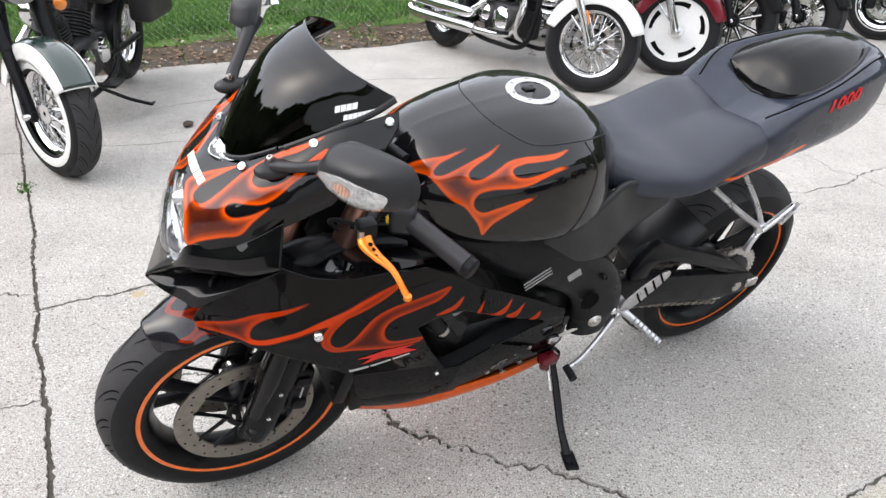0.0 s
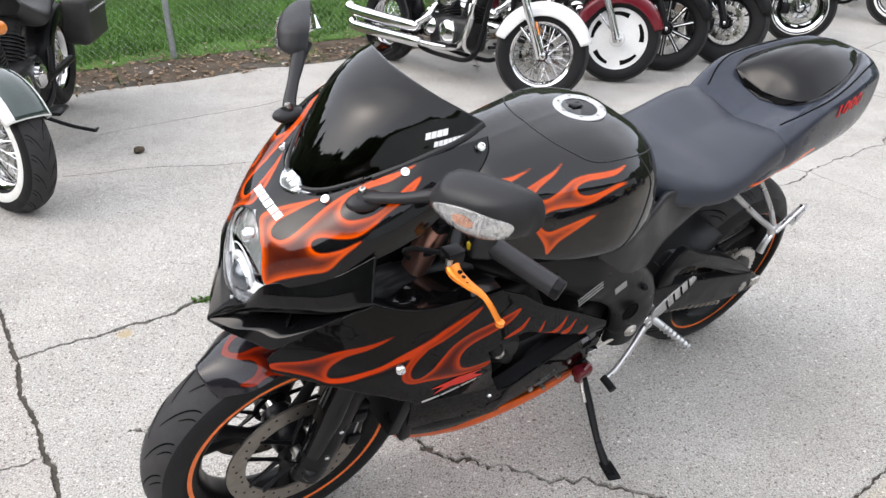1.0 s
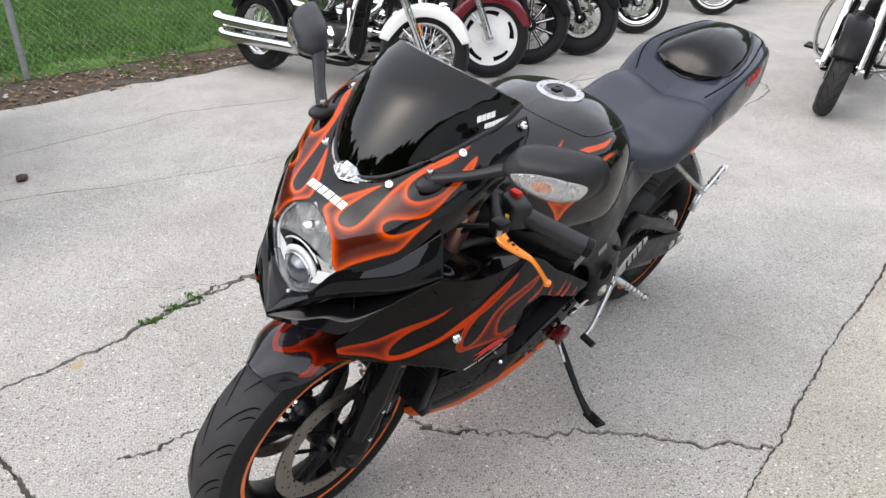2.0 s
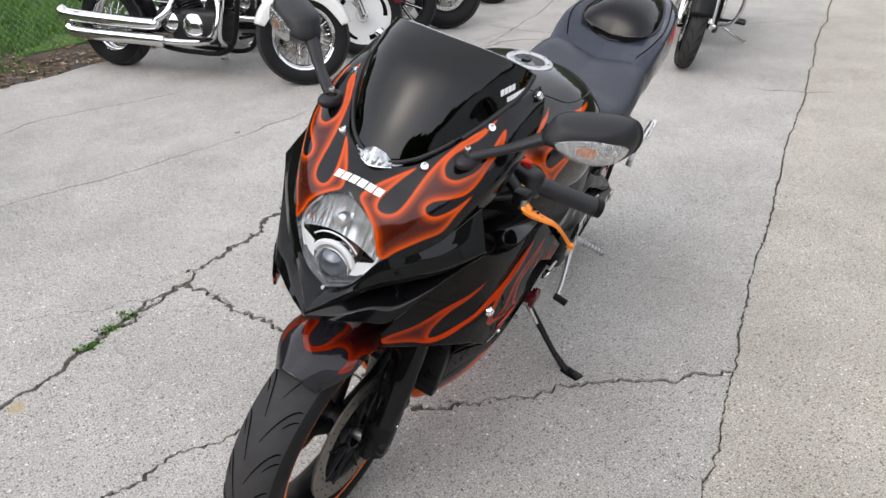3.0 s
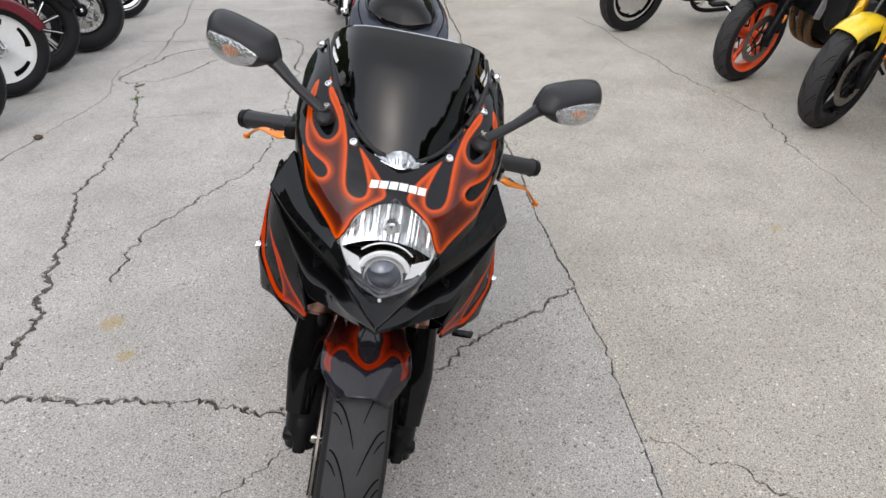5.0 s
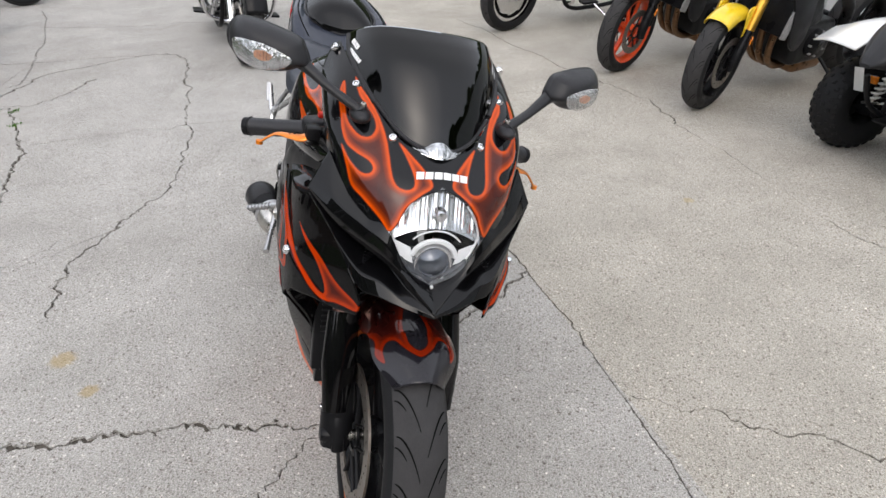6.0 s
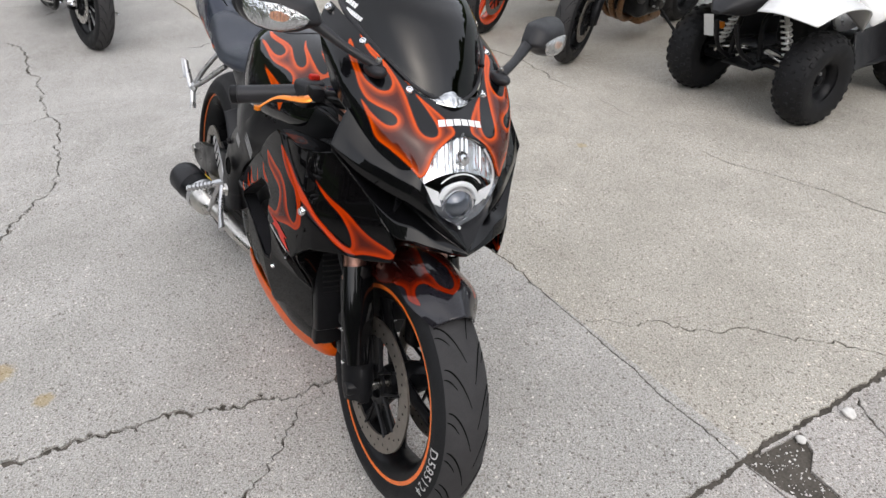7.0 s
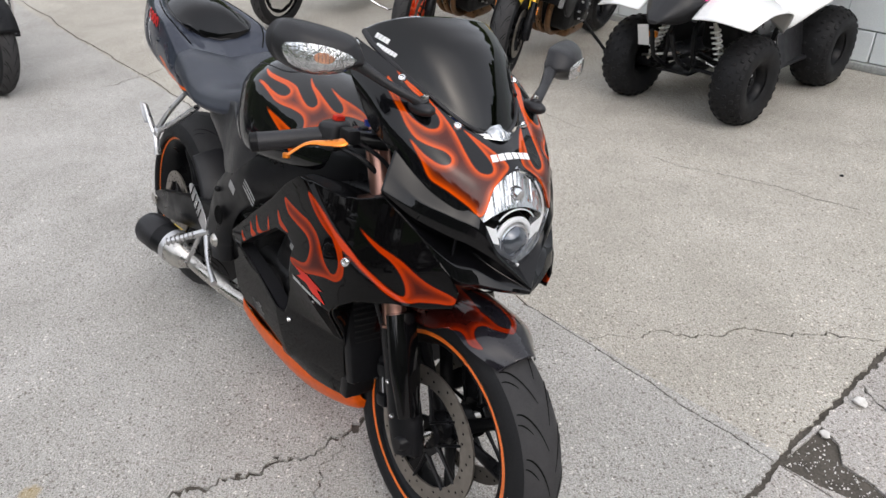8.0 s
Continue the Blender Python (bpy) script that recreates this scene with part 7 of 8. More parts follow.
TYRE = [c for c in FRONT.children if c.name.startswith("tyre")][0]
TYRE_TREE = BVHTree.FromPolygons([v.co for v in TYRE.data.vertices], [q.vertices[:] for q in TYRE.data.polygons])
text_mesh("D585124", 0.034, M_WHITE, "chalk_number", FRONT, pose(0, 0, 0, 0, 0, 0), 0.0004, space=1.15, warp=chalk, label="white chalk stock number on the tyre")


# ---- the other motorcycles on the lot ----
def slotted_wheel(name, parent, rim, w, at, material, label, slots=5):
    """A bright solid disc wheel with curved slots near its rim."""
    prof = [(0.02, 0.05), (0.05, 0.048), (0.055, 0.03), (rim * 0.55, 0.024), (rim * 0.9, 0.03), (rim - 0.012, w - 0.006), (rim + 0.008, w),
            (rim + 0.008, -w), (rim - 0.012, -w + 0.006), (rim * 0.9, -0.03), (rim * 0.55, -0.024), (0.055, -0.03), (0.05, -0.048), (0.02, -0.05)]
    wh = part(name, lathe(prof, 72, close=True), material, parent, label, at=at)
    for s in (1, -1):
        for k in range(slots):
            a0 = 2 * math.pi * k / slots
            g = np.array([[(r * math.cos(a), s * (0.0315 if r > rim * 0.8 else 0.0295), r * math.sin(a)) for r in (rim * 0.70 + 0.02 * (a - a0), rim * 0.86)] for a in np.linspace(a0, a0 + 0.72, 14)])
            part("slot", sheet(g), M_GROOVE, wh, "dark slot in the wheel disc", at=at)
        part("hub_cap", lathe([(0.0005, s * 0.058), (0.022, s * 0.056), (0.03, s * 0.046)], 24), M_CHROME, wh, at=at)
    return wh


def fender_bm(R, w, a0, a1, n=9, skirt=0.06, drop=0.03):
    rows = []
    for k in range(n):
        a = radians(a0 + (a1 - a0) * k / (n - 1))
        end = 0.72 if k in (0, n - 1) else 1
        row = []
        for u in (-1, -0.98, -0.75, -0.4, 0, 0.4, 0.75, 0.98, 1):
            r = R - drop * abs(u) ** 3 - (skirt * end if abs(u) == 1 else 0)
            row.append((r * math.cos(a), u * w, r * math.sin(a)))
        rows.append(row)
    return sheet(net(rows, 36, 44))


def cruiser(front, heading, steer=32, wheel="wire", fender=M_WPAINT, fender_label="white front mudguard", R=0.315, fat=0.055, rim=0.215, legs=M_CHROME, white=None, body_paint=M_BLK,
            label="black cruiser motorcycle with chrome parts", bags=False, crash=True, lean=-9, reflector=False, wb=1.62, fender_back=None, pipes=True, rim_mat=None, pivot=0.0, disc=-1, wire=0.0018):
    b = tagged(new("cruiser_motorcycle"), label, "motorcycle", "parked motorcycles")
    ax = (0, 0, R)
    st = Matrix.Translation((-0.6 * pivot, 0, 0)) @ pose(0, 0, 0, 0, 0, steer) @ Matrix.Translation((pivot, 0, 0))
    b.matrix_basis = pose(front[0], front[1], 0, 0, 0, heading) @ pose(0, 0, 0, lean) @ Matrix.Translation(-(st @ Vector((0, 0, 0))))
    at = st @ pose(*ax)
    rm = rim_mat or M_CHROME
    if wheel == "wire":
        fw = wire_wheel("front_wheel", b, rim, fat * 0.62, at, rm, 40, 0.045, 0.05, "spoked front wheel with a bright rim", wire)
    elif wheel == "disc":
        fw = slotted_wheel("front_wheel", b, rim, fat * 0.62, at, rm, "polished solid front wheel with curved slots")
    elif wheel == "ring":
        fw = slotted_wheel("front_wheel", b, rim, fat * 0.62, at, rm, "chromed front wheel with a wide polished disc", 9)
    else:
        fw = cast_wheel("front_wheel", b, rim, fat * 0.62, at, rm, 10, 0.0, 0.05, label="black multi-spoke front wheel")
        part("spoke_edges", join(*[tube([((0.05) * math.cos(a), s * 0.02, 0.05 * math.sin(a)), ((rim - 0.03) * math.cos(a), s * 0.019, (rim - 0.03) * math.sin(a))], 0.005, 6) for a in np.linspace(0, 2 * math.pi, 10, endpoint=False) + 0.35 for s in (1, -1)]), M_ALU, fw, "bright machined spoke edges", at=at)
    add_tyre(fw, R, fat, rim, at, square=0.25, whitewall=white, grooves=22)
    add_disc(fw, 0.14, disc * 0.062, at, 0.66, M_STEEL, 0.05, holes=True)
    for s in (1, -1):
        y = s * 0.105
        lg = part("fork_leg", join(tube([(0.0, y, R - 0.02), (-0.05, y, R + 0.10), (-0.14, y, R + 0.29)], [0.030, 0.028, 0.027], 16), block((0.06, 0.03, 0.05), (0.0, y, R), 0.01)), legs, b, "fork leg", at=st)
        part("fork_tube", tube([(-0.13, y, R + 0.27), (-0.36, y, R + 0.78)], 0.024 if legs is M_CHROME else 0.032, 16), legs, lg, at=st)
        if reflector:
            part("reflector", block((0.012, 0.01, 0.085), (-0.045, s * 0.142, R + 0.17), 0.004, 2, (0, -24, 0)), M_AMBER, lg, "orange side reflector", at=st)
        part("axle_nut", lathe([(0.0005, s * 0.15), (0.014, s * 0.148), (0.018, s * 0.12)], 16), M_CHROME, lg, at=at)
    fn = thicken(part("front_fender", fender_bm(R + 0.025, fat + 0.022, 33 if fender_back else 20, 165), fender, b, fender_label, at=at), 0.003)
    if fender_back:
        thicken(part("fender_band", fender_bm(R + 0.0275, (fat + 0.022) * 0.80, 34, 164, skirt=0.0, drop=0.017), fender_back, fn, "dark centre band", at=at), 0.002)
    parts("fender_stay", [tube([(-0.02, s * 0.095, R + 0.02), (-0.16, s * (fat + 0.026), R + 0.16)], 0.006, 8) for s in (1, -1)], M_CHROME, fn, at=st)
    cal = part("brake_caliper", block((0.07, 0.05, 0.10), (-0.12, disc * 0.085, R - 0.02), 0.015, 3), M_BLK, b, "brake caliper", at=st)
    part("brake_hose", tube([(-0.12, disc * 0.1, R + 0.03), (-0.17, disc * 0.11, R + 0.25), (-0.32, disc * 0.06, R + 0.60)], 0.006, 8), M_MATT, cal, at=st)
    # steering head, bars, lamp
    part("yoke", block((0.09, 0.26, 0.05), (-0.30, 0, R + 0.62), 0.015), legs, b, at=st)
    part("handlebar", tube([(-0.55, 0.42, R + 0.78), (-0.42, 0.32, R + 0.88), (-0.36, 0.12, R + 0.80), (-0.36, -0.12, R + 0.80), (-0.42, -0.32, R + 0.88), (-0.55, -0.42, R + 0.78)], 0.0125, 12), M_CHROME, b, "chrome handlebar", at=st)
    hl = part("headlight", ball((-0.20, 0, R + 0.55), (0.10, 0.095, 0.095)), M_CHROME if legs is M_CHROME else M_BLK, b, "round headlight", at=st)
    part("headlight_glass", ball((-0.135, 0, R + 0.55), (0.05, 0.085, 0.085)), M_SILV, hl, "clear headlight glass", at=st)
    for s in (1, -1):
        tl = part("indicator", join(ball((-0.24, s * 0.21, R + 0.44), (0.034, 0.034, 0.034)), tube([(-0.26, s * 0.20, R + 0.44), (-0.27, s * 0.11, R + 0.46)], 0.009, 8)), M_CHROME if legs is M_CHROME else M_BLK, b, "bullet indicator", at=st)
        part("indicator_lens", ball((-0.215, s * 0.21, R + 0.44), (0.02, 0.032, 0.032)), M_AMBER, tl, "amber lens", at=st)
    # chassis
    parts("frame_tube", [tube([(-0.36, s * 0.06, 0.95), (-0.42, s * 0.12, 0.60), (-0.50, s * 0.13, 0.22), (-0.80, s * 0.14, 0.17), (-1.15, s * 0.13, 0.22), (-1.30, s * 0.11, 0.45)], 0.018, 10) for s in (1, -1)], M_BLK, b, "black frame tubes")
    eng = part("engine", join(block((0.42, 0.24, 0.24), (-0.82, 0, 0.34), 0.05, 3), block((0.22, 0.22, 0.18), (-1.06, 0, 0.36), 0.05, 3)), M_ENG, b, "dark V-twin crankcase")
    for tilt, x in ((24, -0.70), (-24, -0.92)):
        fins = [lathe([(0.03, 0.02 * k), (0.088 if k < 8 else 0.07, 0.02 * k), (0.088 if k < 8 else 0.07, 0.02 * k + 0.008), (0.03, 0.02 * k + 0.008)], 28, close=True) for k in range(11)]
        parts("cooling_fin", fins, M_ENG, eng, at=pose(x, 0, 0.44, 0, tilt, 0) @ pose(0, 0, 0, 90, 0, 0))
        part("cylinder", join(lathe([(0.0005, 0.0), (0.066, 0.0), (0.066, 0.24), (0.0005, 0.25)], 24)), M_ENG, eng, "finned cylinder", at=pose(x, 0, 0.44, 0, tilt, 0) @ pose(0, 0, 0, 90, 0, 0))
    for s in (1, -1):
        part("engine_cover", lathe([(0.0005, s * 0.165), (0.06, s * 0.160), (0.085, s * 0.145), (0.09, s * 0.11)], 36, (-0.80 if s < 0 else -0.72, 0, 0.34)), M_CHROME, eng, "chrome engine cover")
        part("engine_cover", lathe([(0.0005, s * 0.16), (0.05, s * 0.155), (0.07, s * 0.14), (0.075, s * 0.11)], 36, (-1.0, 0, 0.36)), M_CHROME, eng, "chrome engine cover")
    part("air_cleaner", lathe([(0.0005, -0.20), (0.07, -0.195), (0.085, -0.17), (0.085, -0.13)], 32, (-0.81, 0, 0.60)), M_CHROME, eng, "round chrome air cleaner")
    if pipes:
        part("exhaust_pipe", join(tube([(-0.62, -0.10, 0.55), (-0.56, -0.16, 0.42), (-0.62, -0.19, 0.27), (-0.80, -0.20, 0.235), (-1.05, -0.21, 0.235)], 0.024, 14), tube([(-1.0, -0.21, 0.235), (-1.06, -0.21, 0.235), (-1.75, -0.215, 0.245), (-1.86, -0.215, 0.27)], [0.026, 0.044, 0.046, 0.046], 18)), M_CHROME, b, "long chrome exhaust")
        part("exhaust_pipe", join(tube([(-0.98, -0.10, 0.52), (-1.0, -0.17, 0.42), (-1.10, -0.20, 0.345)], 0.024, 14), tube([(-1.06, -0.20, 0.36), (-1.14, -0.205, 0.34), (-1.80, -0.215, 0.36), (-1.92, -0.215, 0.385)], [0.026, 0.044, 0.046, 0.046], 18)), M_CHROME, b, "long chrome exhaust")
    if crash:
        parts("crash_bar", [tube([(-0.40, s * 0.05, 0.75), (-0.42, s * 0.24, 0.66), (-0.45, s * 0.28, 0.45), (-0.50, s * 0.24, 0.28), (-0.52, s * 0.10, 0.22)], 0.015, 12) for s in (1, -1)], M_CHROME, b, "chrome crash bar")
    part("fuel_tank", body([(-0.38, [(0, 0.99), (0.05, 0.98), (0.08, 0.93), (0.05, 0.88), (0, 0.87)]), (-0.55, [(0, 1.03), (0.10, 1.01), (0.15, 0.93), (0.12, 0.84), (0, 0.82)]), (-0.75, [(0, 1.0), (0.10, 0.98), (0.14, 0.90), (0.11, 0.82), (0, 0.80)]), (-0.95, [(0, 0.88), (0.05, 0.87), (0.07, 0.83), (0.05, 0.79), (0, 0.78)])], 30, 24), body_paint, b, "teardrop fuel tank")
    part("seat", body([(-0.92, [(0, 0.80), (0.07, 0.79), (0.11, 0.75), (0.08, 0.70), (0, 0.69)]), (-1.15, [(0, 0.70), (0.12, 0.70), (0.17, 0.66), (0.13, 0.60), (0, 0.60)]), (-1.35, [(0, 0.76), (0.11, 0.75), (0.15, 0.71), (0.12, 0.66), (0, 0.66)]), (-1.65, [(0, 0.78), (0.08, 0.77), (0.11, 0.74), (0.08, 0.70), (0, 0.70)])], 30, 24), M_LEATHER, b, "black leather seat")
    at2 = pose(-wb, 0, 0.31)
    rw = wire_wheel("rear_wheel", b, 0.20, 0.05, at2, M_CHROME, 40, 0.05, 0.055, "spoked rear wheel") if wheel == "wire" else slotted_wheel("rear_wheel", b, 0.20, 0.05, at2, M_CHROME, "polished solid rear wheel")
    add_tyre(rw, 0.31, 0.075, 0.20, at2, square=0.4, grooves=18)
    thicken(part("rear_fender", fender_bm(0.345, 0.10, 0, 150), fender if fender is not M_WPAINT else M_BLK, b, "rear mudguard", at=at2), 0.003)
    parts("swingarm", [tube([(-1.10, s * 0.12, 0.30), (-wb, s * 0.12, 0.31)], 0.022, 10) for s in (1, -1)], M_BLK, b)
    parts("footpeg", [join(tube([(-0.62, s * 0.14, 0.26), (-0.62, s * 0.30, 0.27)], 0.013, 10), block((0.16, 0.08, 0.02), (-0.62, s * 0.30, 0.28), 0.008)) for s in (1, -1)], M_BLK, b, "black footboard")
    part("kickstand", join(tube([(-0.80, 0.13, 0.20), (-0.86, 0.28, 0.12), (-0.94, 0.38, 0.068)], 0.011, 10), block((0.07, 0.02, 0.01), (-0.96, 0.39, 0.066), 0.003)), M_CHROME if legs is M_CHROME else M_BLK, b, "kickstand lowered to the ground")
    if bags:
        for s in (1, -1):
            bg = part("saddlebag", block((0.46, 0.16, 0.28), (-1.55, s * 0.26, 0.60), 0.04, 3), M_LEATHER, b, "black leather saddlebag with studs")
            part("studs", join(*[ball((-1.36 - 0.045 * k, s * 0.342, 0.66), (0.008, 0.005, 0.008), 6, 8) for k in range(9)]), M_CHROME, bg)
    return b


cruiser((-1.865, 3.20), -86, 49.3, "wire", M_WPAINT, "white mudguard with a dark green centre band", 0.315, 0.068, 0.202, M_BLK, (0.209, 0.252), M_BLK, "cruiser with a white and dark green mudguard, whitewall tyre and saddlebags", True, False, -5, False, 1.65, mat("dark_green_lacquer", (0.012, 0.03, 0.025), 0.25, 0.1, 1.0, var=0.2), True, M_CHROME, 0.33, 1, 0.0026)
cruiser((0.94, 4.69), -54.7, 36, "wire", M_WPAINT, "white front mudguard", 0.315, 0.062, 0.218, M_CHROME, None, M_BLK, "black cruiser with a white mudguard and long chrome exhausts", False, True, -9, True, disc=1, wire=0.0026)
cruiser((1.63, 5.15), -55, 36, "disc", M_DKRED, "maroon front mudguard", 0.315, 0.06, 0.225, M_CHROME, None, M_DKRED, "maroon cruiser with polished solid wheels", False, True, -9, rim_mat=M_WPAINT, disc=1)
cruiser((2.14, 5.46), -55, 30, "cast", M_BLK, "black front mudguard", 0.325, 0.055, 0.235, M_BLK, None, M_BLK, "black cruiser with multi-spoke cast wheels", False, False, -9, rim_mat=M_BLK, disc=1)
cruiser((2.73, 5.63), -57, 20, "wire", M_BLK, "black front mudguard", 0.325, 0.07, 0.205, M_BLK, None, M_BLK, "blacked-out cruiser with spoked wheels and a fat tyre", False, False, -9, rim_mat=M_BLK)
cruiser((3.82, 6.37), -57, 28, "ring", M_BLK, "black front mudguard", 0.315, 0.065, 0.225, M_CHROME, (0.232, 0.240), M_BLK, "dark cruiser with chromed disc wheels and thin white tyre lines", False, True, -9)
cruiser((5.39, 7.09), -58, 25, "wire", M_DKRED, "dark red front mudguard", 0.315, 0.065, 0.215, M_CHROME, (0.225, 0.25), M_DKRED, "dark red touring cruiser with chrome trim", True, True, -9)
cruiser((6.30, 7.72), -58, 25, "cast", M_BLK, "black front mudguard", 0.315, 0.065, 0.215, M_BLK, None, M_BLK, "black cruiser at the far end of the row", False, False, -9, rim_mat=M_BLK)
cruiser((7.40, 7.86), -58, 25, "wire", M_DKRED, "red front mudguard", 0.315, 0.065, 0.215, M_CHROME, None, M_DKRED, "red cruiser at the far end of the row", False, True, -9)
cruiser((3.40, 3.49), 213, 8, "cast", M_BLK, "black front mudguard", 0.32, 0.058, 0.22, M_CHROME, None, M_BLK, "black cruiser with chrome forks on its kickstand", False, True, -9, rim_mat=M_BLK)
cruiser((4.80, 1.66), 128, 10, "ring", M_BLK, "black front mudguard", 0.31, 0.058, 0.225, M_CHROME, None, M_BLK, "black cruiser with a chromed front wheel", False, True, -9)


def naked(front, heading, steer, wheel_mat, fender, fender_label, tubes, label, body_paint, radiator=True):
    b = tagged(new("naked_motorcycle"), label, "motorcycle", "parked motorcycles")
    b.matrix_basis = pose(front[0], front[1], 0, 0, 0, heading) @ pose(0, 0, 0, -10)
    st = pose(0, 0, 0, 0, 0, steer)
    at = st @ pose(0, 0, 0.3)
    fw = cast_wheel("front_wheel", b, 0.221, 0.05, at, wheel_mat, 5, 0.10, 0.038, label="cast front wheel")
    add_tyre(fw, 0.30, 0.061, 0.222, at, grooves=17)
    for s in (1, -1):
        add_disc(fw, 0.15, s * 0.066, at, 0.72, M_DISC, 0.05)
        y = s * 0.105
        lg = part("fork_leg", join(tube([(-0.01, y, 0.27), (-0.02, y, 0.34), (-0.09, y, 0.50)], [0.028, 0.032, 0.026], 16), block((0.05, 0.03, 0.07), (0.0, y, 0.30), 0.01)), M_BLK if tubes is M_GOLD else M_BLK, b, "dark fork foot", at=st)
        part("fork_tube", tube([(-0.085, y, 0.49), (-0.29, y, 0.98)], 0.027, 16), tubes, lg, "gold fork tube" if tubes is M_GOLD else "black fork tube", at=st)
        part("brake_caliper", block((0.05, 0.05, 0.11), (-0.12, s * 0.085, 0.38), 0.012, 3, (0, -14, 0)), M_BLK, b, at=st)
        part("reflector", block((0.02, 0.008, 0.05), (-0.085, s * 0.136, 0.44), 0.003, 1, (0, -24, 0)), M_AMBER, lg, "orange side reflector", at=st)
    fn = thicken(part("front_fender", fender_bm(0.325, 0.075, 58, 140, 9, 0.03, 0.04), fender, b, fender_label, at=at), 0.003)
    for s in (1, -1):
        part("fender_arm", plate(rounded([(-0.03, 0.60), (-0.10, 0.62), (-0.15, 0.58), (-0.125, 0.50), (-0.075, 0.40), (-0.045, 0.40), (-0.05, 0.50)], 3), s * 0.082, s * 0.092, 0.003), fender, fn, at=st)
    part("yoke", block((0.08, 0.26, 0.04), (-0.27, 0, 0.93), 0.012), M_BLK, b, at=st)
    part("handlebar", tube([(-0.42, 0.38, 1.05), (-0.32, 0.16, 1.04), (-0.30, 0, 1.02), (-0.32, -0.16, 1.04), (-0.42, -0.38, 1.05)], 0.013, 12), M_BLK, b, "black handlebar", at=st)
    part("headlight", ball((-0.12, 0, 0.90), (0.09, 0.11, 0.09)), M_BLK, b, "dark headlight", at=st)
    if radiator:
        rd = part("radiator", block((0.05, 0.36, 0.30), (-0.33, 0, 0.60), 0.01, 2, (0, -14, 0)), M_BLK, b, "radiator in a grey frame")
        part("radiator_frame", join(block((0.055, 0.015, 0.32), (-0.33, 0.185, 0.60), 0.004, 1, (0, -14, 0)), block((0.055, 0.015, 0.32), (-0.33, -0.185, 0.60), 0.004, 1, (0, -14, 0))), M_GREY, rd)["kind"] = "stuff"
    eng = part("engine", join(block((0.36, 0.34, 0.26), (-0.68, 0, 0.36), 0.04, 3), block((0.24, 0.32, 0.26), (-0.55, 0, 0.56), 0.04, 3, (0, 25, 0))), M_ENG, b, "dark engine block")
    for s in (1, -1):
        part("engine_cover", lathe([(0.0005, s * 0.215), (0.06, s * 0.21), (0.085, s * 0.19), (0.09, s * 0.15)], 30, (-0.66, 0, 0.37)), M_BLK, eng)
        parts("engine_bolts", [lathe([(0.0005, s * 0.212), (0.007, s * 0.21), (0.008, s * 0.19)], 10, (-0.66 + 0.075 * math.cos(a), 0, 0.37 + 0.075 * math.sin(a))) for a in np.linspace(0, 5.5, 7)], M_ALU, eng)
    for k in range(3):
        y = -0.09 + 0.09 * k
        part("header_pipe", tube([(-0.45, y, 0.58), (-0.39, y, 0.52), (-0.37, y * 0.9, 0.40), (-0.42, y * 0.7, 0.26), (-0.55, y * 0.5, 0.19), (-0.75, y * 0.3, 0.18)], 0.021, 12), M_RUST, b, "heat-stained header pipe")
    part("exhaust_collector", join(block((0.30, 0.24, 0.11), (-0.80, 0, 0.19), 0.04, 3), tube([(-0.9, -0.08, 0.2), (-1.1, -0.16, 0.27), (-1.2, -0.2, 0.3)], 0.045, 16)), M_RUST, b, "stained exhaust box")
    parts("frame", [tube([(-0.25, s * 0.07, 0.90), (-0.50, s * 0.18, 0.80), (-0.85, s * 0.18, 0.60), (-0.95, s * 0.15, 0.42)], 0.035, 12) for s in (1, -1)], M_BLK, b, "dark frame")
    part("fuel_tank", body([(-0.30, [(0, 0.98), (0.09, 0.96), (0.14, 0.90), (0.12, 0.82), (0, 0.80)]), (-0.48, [(0, 1.05), (0.12, 1.02), (0.19, 0.94), (0.16, 0.82), (0, 0.79)]), (-0.68, [(0, 0.98), (0.11, 0.96), (0.16, 0.90), (0.13, 0.80), (0, 0.78)]), (-0.82, [(0, 0.86), (0.06, 0.85), (0.09, 0.82), (0.07, 0.78), (0, 0.77)])], 30, 24), body_paint, b, "painted fuel tank")
    part("seat", body([(-0.78, [(0, 0.85), (0.07, 0.84), (0.10, 0.80), (0.07, 0.76), (0, 0.75)]), (-1.0, [(0, 0.84), (0.11, 0.83), (0.15, 0.79), (0.11, 0.75), (0, 0.74)]), (-1.4, [(0, 0.96), (0.07, 0.95), (0.10, 0.92), (0.07, 0.87), (0, 0.86)])], 30, 24), M_SEAT, b, "black seat")
    at2 = pose(-1.42, 0, 0.31)
    rw = cast_wheel("rear_wheel", b, 0.221, 0.075, at2, wheel_mat, 5, 0.1, 0.05, label="cast rear wheel")
    add_tyre(rw, 0.31, 0.09, 0.222, at2, grooves=15)
    parts("swingarm", [tube([(-0.92, s * 0.12, 0.42), (-1.2, s * 0.135, 0.37), (-1.42, s * 0.135, 0.31)], [0.045, 0.035, 0.025], 12) for s in (1, -1)], M_BLK, b, "black swingarm")
    part("kickstand", tube([(-0.85, 0.12, 0.25), (-0.88, 0.25, 0.14), (-0.90, 0.34, 0.065)], 0.011, 10), M_BLK, b, "kickstand lowered to the ground")
    parts("side_panel", [plate(rounded([(-0.22, 0.75), (-0.30, 0.62), (-0.36, 0.42), (-0.44, 0.36), (-0.50, 0.45), (-0.48, 0.66), (-0.40, 0.80)], 3), s * 0.18, s * 0.20, 0.004) for s in (1, -1)], M_MATT, b, "black radiator shroud")
    return b


naked((3.62, 0.70), 134, 12, M_WORANGE, M_BLK, "dark front mudguard", M_BLK, "black sport motorcycle with orange wheels", M_BLK)
